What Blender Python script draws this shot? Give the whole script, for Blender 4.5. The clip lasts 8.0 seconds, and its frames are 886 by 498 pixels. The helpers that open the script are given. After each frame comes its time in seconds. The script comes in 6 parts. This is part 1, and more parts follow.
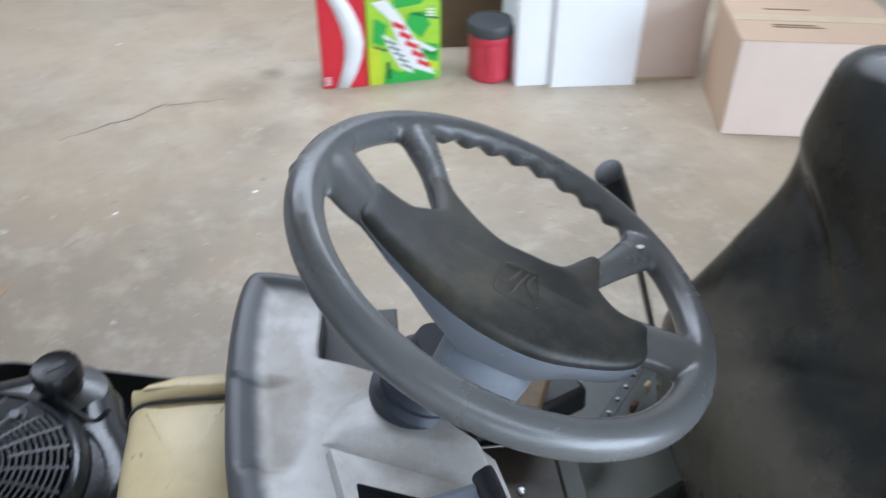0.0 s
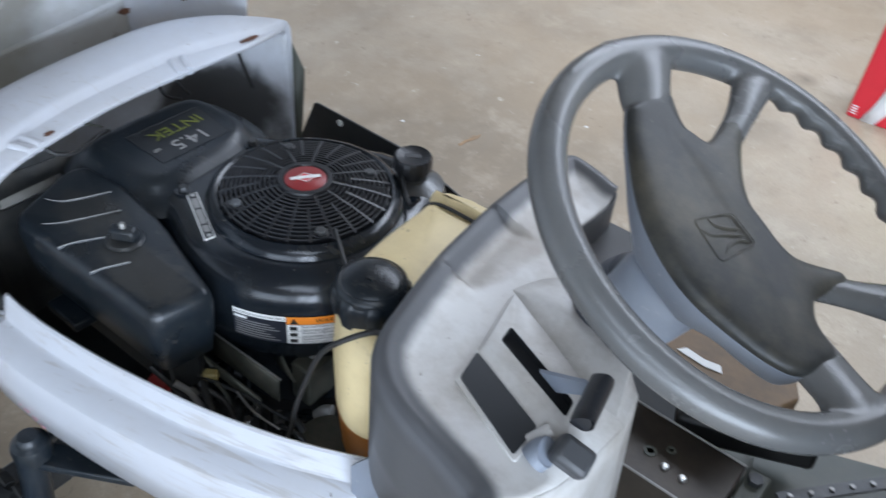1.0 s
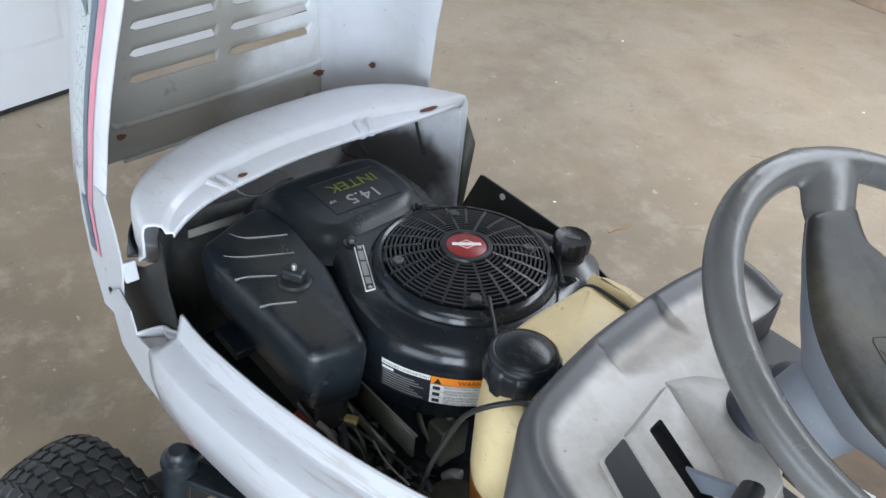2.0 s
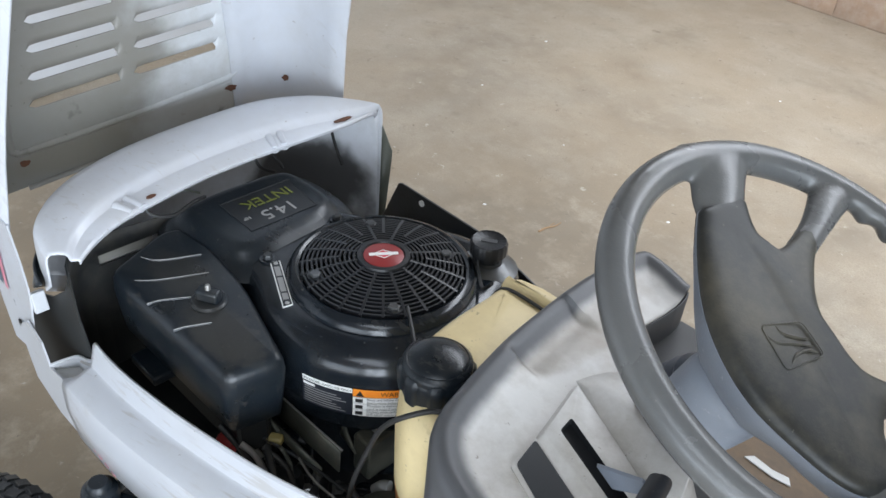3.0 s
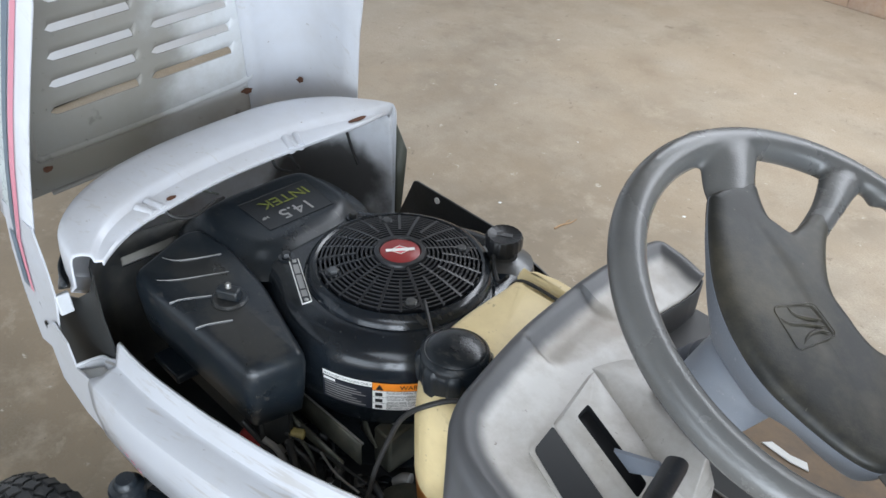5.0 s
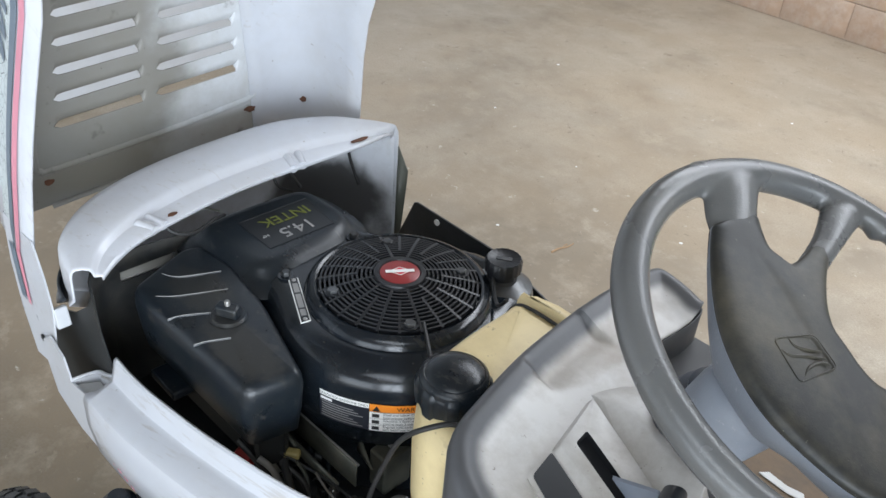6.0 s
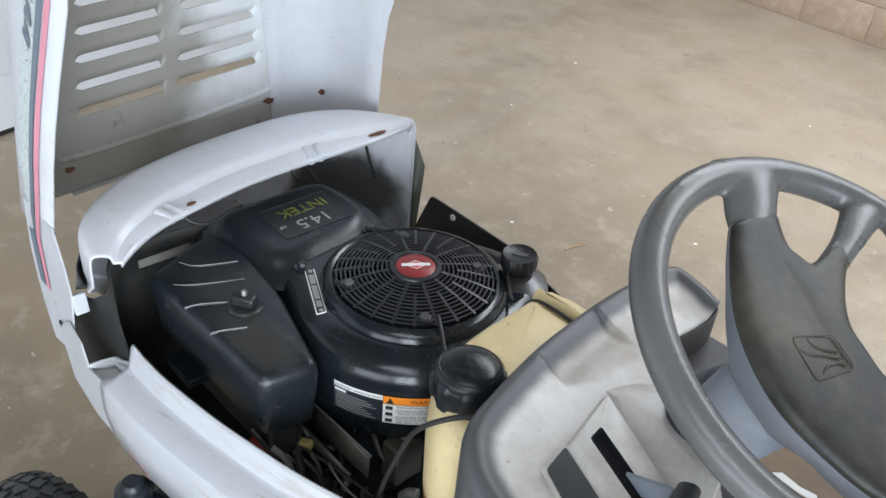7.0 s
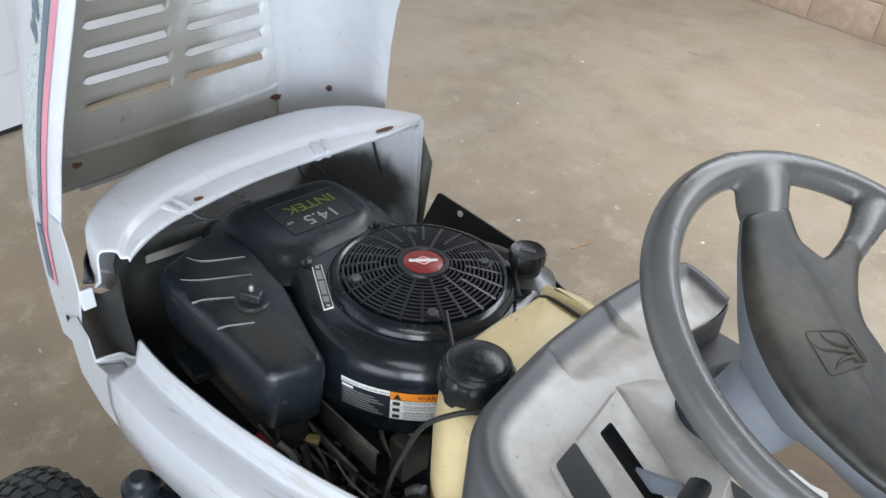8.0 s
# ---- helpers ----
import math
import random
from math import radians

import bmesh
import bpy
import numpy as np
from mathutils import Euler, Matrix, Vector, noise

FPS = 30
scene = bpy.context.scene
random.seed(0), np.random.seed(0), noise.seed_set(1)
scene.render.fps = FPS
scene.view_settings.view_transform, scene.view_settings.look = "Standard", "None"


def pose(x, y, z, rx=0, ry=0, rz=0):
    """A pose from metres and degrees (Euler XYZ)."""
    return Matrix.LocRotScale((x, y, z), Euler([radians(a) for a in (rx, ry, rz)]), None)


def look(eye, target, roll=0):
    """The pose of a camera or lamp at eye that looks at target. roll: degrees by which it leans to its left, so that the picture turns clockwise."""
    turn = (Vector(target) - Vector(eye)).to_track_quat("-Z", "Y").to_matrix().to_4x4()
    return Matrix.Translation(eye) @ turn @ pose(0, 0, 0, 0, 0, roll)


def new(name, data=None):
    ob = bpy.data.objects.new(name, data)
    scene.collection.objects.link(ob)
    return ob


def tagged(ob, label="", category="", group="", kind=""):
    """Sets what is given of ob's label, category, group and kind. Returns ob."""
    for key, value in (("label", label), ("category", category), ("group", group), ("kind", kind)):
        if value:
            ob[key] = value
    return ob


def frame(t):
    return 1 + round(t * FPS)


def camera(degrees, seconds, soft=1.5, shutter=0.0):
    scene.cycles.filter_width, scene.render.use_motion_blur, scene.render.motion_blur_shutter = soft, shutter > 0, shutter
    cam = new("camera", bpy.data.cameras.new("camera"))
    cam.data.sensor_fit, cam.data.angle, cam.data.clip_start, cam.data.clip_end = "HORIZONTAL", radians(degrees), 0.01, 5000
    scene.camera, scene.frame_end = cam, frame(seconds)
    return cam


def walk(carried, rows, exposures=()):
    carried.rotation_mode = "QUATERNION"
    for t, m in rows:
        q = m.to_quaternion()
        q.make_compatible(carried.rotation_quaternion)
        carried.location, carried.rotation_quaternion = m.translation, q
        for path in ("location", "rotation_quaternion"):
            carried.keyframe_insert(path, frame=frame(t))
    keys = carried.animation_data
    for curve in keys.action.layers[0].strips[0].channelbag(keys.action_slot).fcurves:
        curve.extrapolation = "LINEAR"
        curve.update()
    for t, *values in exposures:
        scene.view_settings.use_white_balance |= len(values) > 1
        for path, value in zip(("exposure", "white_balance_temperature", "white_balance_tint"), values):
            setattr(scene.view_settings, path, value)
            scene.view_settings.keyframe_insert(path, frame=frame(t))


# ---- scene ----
cam = camera(56.3, 8.0, shutter=0.25)
PATH = [
    (0, (0.08, 0.059, 1.443), (0.153, 1.629, 0.206), 0.2),
    (0.2, (0.161, 0.058, 1.42), (-0.086, 1.593, 0.163), 1.1),
    (0.5, (0.284, 0.052, 1.413), (-0.354, 1.439, 0.12), 3.8),
    (0.8, (0.327, 0.033, 1.411), (-0.523, 1.278, 0.097), 4.5),
    (1, (0.325, 0.013, 1.41), (-0.626, 1.202, 0.113), 5.6),
    (1.2, (0.318, -0.007, 1.421), (-0.774, 1.126, 0.186), 5.4),
    (2.3, (0.321, -0.03, 1.421), (-0.933, 0.995, 0.247), 6.0),
    (2.5, (0.323, -0.013, 1.428), (-0.921, 1.03, 0.261), 5.6),
    (3, (0.341, 0.007, 1.427), (-0.834, 1.137, 0.269), 5.3),
    (3.5, (0.345, -0.005, 1.418), (-0.847, 1.103, 0.255), 3.7),
    (4, (0.346, -0.007, 1.409), (-0.872, 1.068, 0.242), 2.4),
    (4.5, (0.357, -0.001, 1.418), (-0.851, 1.082, 0.249), 2.6),
    (6, (0.351, -0.01, 1.43), (-0.868, 1.117, 0.315), 4.8),
    (6.5, (0.349, -0.009, 1.43), (-0.877, 1.101, 0.305), 5.0),
    (7, (0.351, -0.018, 1.428), (-0.883, 1.085, 0.305), 5.4),
    (7.5, (0.347, -0.02, 1.422), (-0.891, 1.081, 0.302), 5.5),
    (8, (0.349, -0.02, 1.42), (-0.893, 1.073, 0.296), 5.3),
]
EXPOSURE = [(0.0, -0.70, 5750, 12), (0.5, -0.73, 5780, 13), (1.0, -0.70, 5820, 13), (2.3, -0.62, 6220, 12), (4.5, -0.62, 6270, 12), (8.0, -0.60, 6370, 12)]
walk(cam, [(t, look(eye, target, roll)) for t, eye, target, roll in PATH], EXPOSURE)

# ---- world, light, exposure ----
world = bpy.data.worlds.new("sky")
scene.world = world
world.use_nodes = True
wn = world.node_tree
sky = wn.nodes.new("ShaderNodeTexSky")
sky.sky_type = "NISHITA"
sky.sun_disc = False
sky.sun_elevation = radians(42)
sky.sun_rotation = radians(200)
wn.nodes["Background"].inputs["Strength"].default_value = 0.12
wn.links.new(sky.outputs[0], wn.nodes["Background"].inputs["Color"])
sun = new("sun", bpy.data.lights.new("sun", "SUN"))
sun.data.energy, sun.data.angle, sun.data.color = 2.5, radians(0.6), (1.0, 0.95, 0.87)
sun.matrix_world = look((7, -9, 8), (9.5, -6.5, 0))


def area(name, at, to, sx, sy, power, color):
    ob = new(name, bpy.data.lights.new(name, "AREA"))
    ob.data.shape, ob.data.size, ob.data.size_y = "RECTANGLE", sx, sy
    ob.data.energy, ob.data.color = power, color
    ob.matrix_world = look(at, to)
    return ob


# both bays are unseen, assumed from the direction of the light
area("bay_daylight", (4.25, -2.0, 1.3), (-1, -0.6, 1.1), 4.2, 2.4, 600, (0.84, 0.93, 1.0))
# south lamp added to brighten the faces turned that way
area("south_bay_fill", (2.0, -5.1, 1.25), (0.2, 0.8, 0.9), 3.0, 2.3, 150, (0.84, 0.93, 1.0))
# two added overhead fill lamps, set in unseen ceiling openings
area("overhead_fill", (1.8, -1.1, 2.74), (1.8, -1.1, 0), 2.6, 1.2, 55, (0.84, 0.93, 1.0))
area("overhead_fill", (-0.2, 3.0, 2.74), (-0.2, 3.0, 0), 3.4, 1.2, 178, (0.90, 0.95, 1.0))

# ---- materials ----


def mat(name, base, rough=0.5, metal=0.0, vary=0.15, scale=12.0, bump=0.1, fine=180.0, dust=None, dust_amount=0.0, coat=0.0, dust_scale=5.0):
    m = bpy.data.materials.new(name)
    m.use_nodes = True
    nt = m.node_tree
    p = nt.nodes["Principled BSDF"]
    p.inputs["Metallic"].default_value = metal
    p.inputs["Coat Weight"].default_value = coat
    tc = nt.nodes.new("ShaderNodeTexCoord")
    big = nt.nodes.new("ShaderNodeTexNoise")
    big.inputs["Scale"].default_value = scale
    big.inputs["Detail"].default_value = 6
    big.inputs["Roughness"].default_value = 0.6
    nt.links.new(tc.outputs["Object"], big.inputs["Vector"])
    small = nt.nodes.new("ShaderNodeTexNoise")
    small.inputs["Scale"].default_value = fine
    small.inputs["Detail"].default_value = 4
    nt.links.new(tc.outputs["Object"], small.inputs["Vector"])
    ramp = nt.nodes.new("ShaderNodeValToRGB")
    lo = [c * (1 - vary) for c in base]
    hi = [min(1, c * (1 + vary)) for c in base]
    ramp.color_ramp.elements[0].position, ramp.color_ramp.elements[0].color = 0.3, (*lo, 1)
    ramp.color_ramp.elements[1].position, ramp.color_ramp.elements[1].color = 0.7, (*hi, 1)
    nt.links.new(big.outputs["Fac"], ramp.inputs["Fac"])
    colour = ramp.outputs["Color"]
    if dust:
        dn = nt.nodes.new("ShaderNodeTexNoise")
        dn.inputs["Scale"].default_value = dust_scale
        dn.inputs["Detail"].default_value = 8
        dn.inputs["Roughness"].default_value = 0.7
        nt.links.new(tc.outputs["Object"], dn.inputs["Vector"])
        dr = nt.nodes.new("ShaderNodeMapRange")
        dr.inputs["From Min"].default_value, dr.inputs["From Max"].default_value = 0.42, 0.72
        dr.inputs["To Max"].default_value = dust_amount
        nt.links.new(dn.outputs["Fac"], dr.inputs["Value"])
        mx = nt.nodes.new("ShaderNodeMix")
        mx.data_type = "RGBA"
        nt.links.new(dr.outputs[0], mx.inputs[0])
        nt.links.new(colour, mx.inputs[6])
        mx.inputs[7].default_value = (*dust, 1)
        colour = mx.outputs[2]
    nt.links.new(colour, p.inputs["Base Color"])
    rr = nt.nodes.new("ShaderNodeMapRange")
    rr.inputs["To Min"].default_value, rr.inputs["To Max"].default_value = max(0.03, rough - 0.1), min(1, rough + 0.12)
    nt.links.new(big.outputs["Fac"], rr.inputs["Value"])
    nt.links.new(rr.outputs[0], p.inputs["Roughness"])
    if bump:
        bp = nt.nodes.new("ShaderNodeBump")
        bp.inputs["Strength"].default_value = bump
        bp.inputs["Distance"].default_value = 0.002
        nt.links.new(small.outputs["Fac"], bp.inputs["Height"])
        nt.links.new(bp.outputs["Normal"], p.inputs["Normal"])
    return m


WHITE = mat("white_paint", (0.56, 0.58, 0.625), 0.3, vary=0.05, scale=6, bump=0.03, dust=(0.40, 0.37, 0.32), dust_amount=0.3, coat=0.2)
SIDE_WHITE = mat("scuffed_white_paint", (0.50, 0.515, 0.55), 0.34, vary=0.05, scale=6, bump=0.04, dust=(0.42, 0.39, 0.35), dust_amount=0.35, coat=0.15)
SHADED_COWL = mat("dirty_shaded_white_paint", (0.60, 0.62, 0.66), 0.42, vary=0.06, scale=6, bump=0.05, dust=(0.25, 0.22, 0.18), dust_amount=0.5, dust_scale=7)
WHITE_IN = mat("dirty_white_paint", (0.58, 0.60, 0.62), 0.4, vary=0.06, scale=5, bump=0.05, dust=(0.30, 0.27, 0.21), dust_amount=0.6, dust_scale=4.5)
BLACK = mat("black_plastic", (0.0078, 0.0118, 0.0165), 0.29, vary=0.3, bump=0.12, fine=520, dust=(0.045, 0.047, 0.040), dust_amount=0.2, dust_scale=11)
GLOSS = mat("gloss_black_paint", (0.0072, 0.0108, 0.0155), 0.18, vary=0.3, bump=0.03, dust=(0.055, 0.054, 0.046), dust_amount=0.25, dust_scale=8)
SCREEN = mat("black_screen_plastic", (0.012, 0.013, 0.0155), 0.36, vary=0.2, bump=0.05)
DEEP = mat("dark_engine_metal", (0.028, 0.031, 0.034), 0.40, metal=0.2, vary=0.4, bump=0.2, dust=(0.06, 0.054, 0.044), dust_amount=0.35, dust_scale=14)
GREY = mat("grey_wheel_plastic", (0.096, 0.098, 0.098), 0.25, vary=0.15, scale=9, bump=0.12, fine=500, dust=(0.17, 0.16, 0.14), dust_amount=0.25, dust_scale=7)
HUB = mat("dusty_grey_hub_plastic", (0.025, 0.026, 0.0245), 0.42, vary=0.35, scale=14, bump=0.08, fine=600, dust=(0.125, 0.11, 0.078), dust_amount=0.7, dust_scale=8)
COLUMN = mat("blue_grey_plastic", (0.20, 0.225, 0.27), 0.5, vary=0.08, bump=0.15, fine=450, dust=(0.22, 0.21, 0.19), dust_amount=0.3)
DASH = mat("silver_grey_plastic", (0.56, 0.55, 0.53), 0.40, metal=0.08, vary=0.1, scale=7, bump=0.06, dust=(0.24, 0.20, 0.15), dust_amount=0.8, dust_scale=6)
TANK = mat("yellowed_tank_plastic", (0.82, 0.675, 0.38), 0.40, vary=0.08, scale=6, bump=0.05, dust=(0.46, 0.34, 0.14), dust_amount=0.4, dust_scale=9)
FUEL = mat("amber_fuel_plastic", (0.42, 0.16, 0.03), 0.4, vary=0.15, bump=0.02)
RUBBER = mat("black_rubber", (0.011, 0.0122, 0.0135), 0.42, vary=0.25, bump=0.2, fine=300, dust=(0.06, 0.057, 0.048), dust_amount=0.3, dust_scale=12)
VINYL = mat("black_green_vinyl", (0.009, 0.0105, 0.0095), 0.27, vary=0.25, scale=8, bump=0.1, fine=260, dust=(0.09, 0.08, 0.055), dust_amount=0.55, dust_scale=6)
BROWN = mat("grimy_brown_steel", (0.036, 0.031, 0.026), 0.42, metal=0.35, vary=0.2, scale=14, bump=0.12, dust=(0.14, 0.11, 0.08), dust_amount=0.4)
OLIVE = mat("grey_green_steel", (0.066, 0.076, 0.064), 0.5, vary=0.12, bump=0.08, dust=(0.17, 0.15, 0.11), dust_amount=0.4)
WORN_ALLOY = mat("dusty_worn_alloy", (0.10, 0.105, 0.11), 0.32, metal=0.6, vary=0.35, scale=25, bump=0.1, dust=(0.16, 0.15, 0.13), dust_amount=0.5, dust_scale=18)
TAN_BOARD = mat("tan_board", (0.21, 0.135, 0.07), 0.6, vary=0.2, scale=12, bump=0.1, dust=(0.06, 0.055, 0.045), dust_amount=0.6, dust_scale=14)
BIN_GREY = mat("grey_bin_plastic", (0.24, 0.25, 0.245), 0.5, vary=0.1, bump=0.05)
STEEL = mat("zinc_steel", (0.55, 0.55, 0.54), 0.3, metal=0.9, vary=0.15, bump=0.06)
CHROME = mat("chrome_rod", (0.7, 0.7, 0.7), 0.14, metal=1.0, vary=0.05, bump=0.0)
RUST = mat("rust", (0.10, 0.042, 0.022), 0.85, vary=0.4, scale=60, bump=0.4)
RED_LABEL = mat("red_badge", (0.27, 0.025, 0.025), 0.35, vary=0.06, bump=0.0)
PALE_LABEL = mat("pale_print", (0.84, 0.84, 0.82), 0.45, vary=0.05, bump=0.0)
ORANGE = mat("orange_print", (0.85, 0.26, 0.02), 0.45, vary=0.05, bump=0.0)
INK = mat("black_ink", (0.015, 0.015, 0.015), 0.5, vary=0.05, bump=0.0)
GREEN_TEXT = mat("olive_green_print", (0.115, 0.13, 0.022), 0.5, vary=0.1, bump=0.0)
GREY_TEXT = mat("grey_print", (0.27, 0.27, 0.265), 0.5, vary=0.1, bump=0.0)
STRIPE_RED = mat("red_stripe", (0.66, 0.25, 0.32), 0.4, vary=0.1, bump=0.0)
STRIPE_GREY = mat("blue_grey_stripe", (0.13, 0.165, 0.205), 0.45, vary=0.15, bump=0.0)
BEIGE = mat("beige_card", (0.50, 0.40, 0.27), 0.7, vary=0.08, bump=0.05)
RED_RUBBER = mat("red_rubber_boot", (0.40, 0.03, 0.03), 0.5, vary=0.1, bump=0.05)
# one cardboard in two tones; the darker paints in shade on sides and flaps
CARD = mat("cardboard", (0.50, 0.36, 0.25), 0.8, vary=0.06, scale=5, bump=0.1)
CARD_LIT = mat("lit_cardboard", (0.62, 0.50, 0.42), 0.8, vary=0.05, scale=4, bump=0.08)
WHITE_CARD = mat("white_card", (0.80, 0.80, 0.80), 0.6, vary=0.03, scale=3, bump=0.03)
COLA = mat("red_print", (0.62, 0.02, 0.035), 0.4, vary=0.06, bump=0.0)
LIME = mat("lime_print", (0.36, 0.62, 0.03), 0.4, vary=0.1, bump=0.0)
LEAF = mat("green_print", (0.03, 0.38, 0.05), 0.4, vary=0.1, bump=0.0)
PRINT_WHITE = mat("white_print", (0.80, 0.80, 0.80), 0.4, vary=0.04, bump=0.0)
JUG_RED = mat("red_plastic_tub", (0.52, 0.035, 0.06), 0.35, vary=0.08, bump=0.02)
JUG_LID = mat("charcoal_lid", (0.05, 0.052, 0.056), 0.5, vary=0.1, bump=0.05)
DOOR = mat("white_door_paint", (0.60, 0.625, 0.66), 0.45, vary=0.04, scale=3, bump=0.03, dust=(0.5, 0.48, 0.44), dust_amount=0.25)
BLOCK = mat("painted_block", (0.42, 0.30, 0.215), 0.75, vary=0.12, scale=9, bump=0.5, fine=120, dust=(0.55, 0.47, 0.40), dust_amount=0.6, dust_scale=14)
WALL = mat("plain_wall", (0.60, 0.60, 0.59), 0.8, vary=0.05, scale=2, bump=0.1)
# the ceiling is unseen; kept dark to quieten reflections and bounce
CEILING = mat("unseen_ceiling_brown", (0.20, 0.17, 0.135), 0.8, vary=0.15, scale=3, bump=0.1)
WOOD = mat("weathered_timber", (0.16, 0.10, 0.06), 0.7, vary=0.25, scale=6, bump=0.2)
DULL = mat("dull_steel", (0.30, 0.30, 0.29), 0.4, metal=0.7, vary=0.25, scale=30, bump=0.1, dust=(0.12, 0.10, 0.08), dust_amount=0.5, dust_scale=30)
GREEN_METAL = mat("grey_green_plating", (0.075, 0.08, 0.066), 0.45, metal=0.5, vary=0.25, scale=20, bump=0.1, dust=(0.14, 0.12, 0.09), dust_amount=0.5, dust_scale=20)
BRASS = mat("yellowed_plastic", (0.30, 0.24, 0.09), 0.5, vary=0.2, bump=0.1)
NOTICE = mat("dark_notice_print", (0.014, 0.017, 0.026), 0.4, vary=0.1, bump=0.0)
COWL_GREY = mat("pale_blue_grey_plastic", (0.60, 0.63, 0.67), 0.38, vary=0.05, scale=8, bump=0.04, dust=(0.35, 0.32, 0.28), dust_amount=0.35)
BOOT = mat("blue_black_rubber", (0.03, 0.036, 0.05), 0.45, vary=0.2, bump=0.1)
OUTSIDE = mat("pale_driveway", (0.42, 0.40, 0.37), 0.85, vary=0.12, scale=2, bump=0.2)


MATTE = mat("matt_black_sheet", (0.026, 0.028, 0.029), 0.55, vary=0.3, bump=0.1, dust=(0.035, 0.03, 0.022), dust_amount=0.35, dust_scale=9)
MATTE.node_tree.nodes["Principled BSDF"].inputs["Specular IOR Level"].default_value = 0.22
BAFFLE = mat("dusty_black_plate", (0.028, 0.030, 0.031), 0.42, vary=0.3, bump=0.1, dust=(0.11, 0.10, 0.08), dust_amount=0.7, dust_scale=7)
SLOT_BLACK = mat("slot_black", (0.005, 0.006, 0.008), 0.7, vary=0.2, bump=0.05)
PLATE = mat("dark_plate", (0.012, 0.014, 0.0165), 0.42, vary=0.2, bump=0.05)
GRIME = mat("brown_grime", (0.50, 0.50, 0.50), 0.6, vary=0.15, scale=22, bump=0.1, dust=(0.20, 0.18, 0.16), dust_amount=0.85, dust_scale=11)
CRACK = mat("dirt_in_crack", (0.16, 0.135, 0.105), 0.9, vary=0.4, scale=40, bump=0.3)
for m_, level in ((VINYL, 0.32), (HUB, 0.32), (BLACK, 0.4)):
    m_.node_tree.nodes["Principled BSDF"].inputs["Specular IOR Level"].default_value = level


def scratch(m, tint, amount, low=0.60, high=0.66, stretch=(14, 120, 120), turn=(0.2, 0.5, 0.35), spread=7.0):
    """Fine drawn-out scratches and rubbed marks over a paint."""
    nt = m.node_tree
    p = nt.nodes["Principled BSDF"]
    old = p.inputs["Base Color"].links[0].from_socket
    tc = nt.nodes.new("ShaderNodeTexCoord")
    mp = nt.nodes.new("ShaderNodeMapping")
    mp.vector_type = "TEXTURE"
    mp.inputs["Scale"].default_value = [1 / q for q in stretch]
    mp.inputs["Rotation"].default_value = turn
    nt.links.new(tc.outputs["Object"], mp.inputs["Vector"])
    n = nt.nodes.new("ShaderNodeTexNoise")
    n.inputs["Scale"].default_value, n.inputs["Detail"].default_value = 1.0, 5
    nt.links.new(mp.outputs["Vector"], n.inputs["Vector"])
    where = nt.nodes.new("ShaderNodeTexNoise")
    where.inputs["Scale"].default_value, where.inputs["Detail"].default_value = spread, 4
    nt.links.new(tc.outputs["Object"], where.inputs["Vector"])
    r = nt.nodes.new("ShaderNodeMapRange")
    r.inputs["From Min"].default_value, r.inputs["From Max"].default_value = low, high
    nt.links.new(n.outputs["Fac"], r.inputs["Value"])
    w = nt.nodes.new("ShaderNodeMapRange")
    w.inputs["From Min"].default_value, w.inputs["From Max"].default_value, w.inputs["To Max"].default_value = 0.45, 0.60, amount
    nt.links.new(where.outputs["Fac"], w.inputs["Value"])
    mul = nt.nodes.new("ShaderNodeMath")
    mul.operation = "MULTIPLY"
    nt.links.new(r.outputs[0], mul.inputs[0])
    nt.links.new(w.outputs[0], mul.inputs[1])
    mx = nt.nodes.new("ShaderNodeMix")
    mx.data_type = "RGBA"
    nt.links.new(mul.outputs[0], mx.inputs[0])
    nt.links.new(old, mx.inputs[6])
    mx.inputs[7].default_value = (*tint, 1)
    nt.links.new(mx.outputs[2], p.inputs["Base Color"])


def speckle(m, tint, scale, low, high, amount):
    """Small scattered specks of dust, chips or dirt."""
    nt = m.node_tree
    p = nt.nodes["Principled BSDF"]
    old = p.inputs["Base Color"].links[0].from_socket
    tc = nt.nodes.new("ShaderNodeTexCoord")
    n = nt.nodes.new("ShaderNodeTexNoise")
    n.inputs["Scale"].default_value, n.inputs["Detail"].default_value, n.inputs["Roughness"].default_value = scale, 3, 0.65
    nt.links.new(tc.outputs["Object"], n.inputs["Vector"])
    r = nt.nodes.new("ShaderNodeMapRange")
    r.inputs["From Min"].default_value, r.inputs["From Max"].default_value, r.inputs["To Max"].default_value = low, high, amount
    nt.links.new(n.outputs["Fac"], r.inputs["Value"])
    mx = nt.nodes.new("ShaderNodeMix")
    mx.data_type = "RGBA"
    nt.links.new(r.outputs[0], mx.inputs[0])
    nt.links.new(old, mx.inputs[6])
    mx.inputs[7].default_value = (*tint, 1)
    nt.links.new(mx.outputs[2], p.inputs["Base Color"])


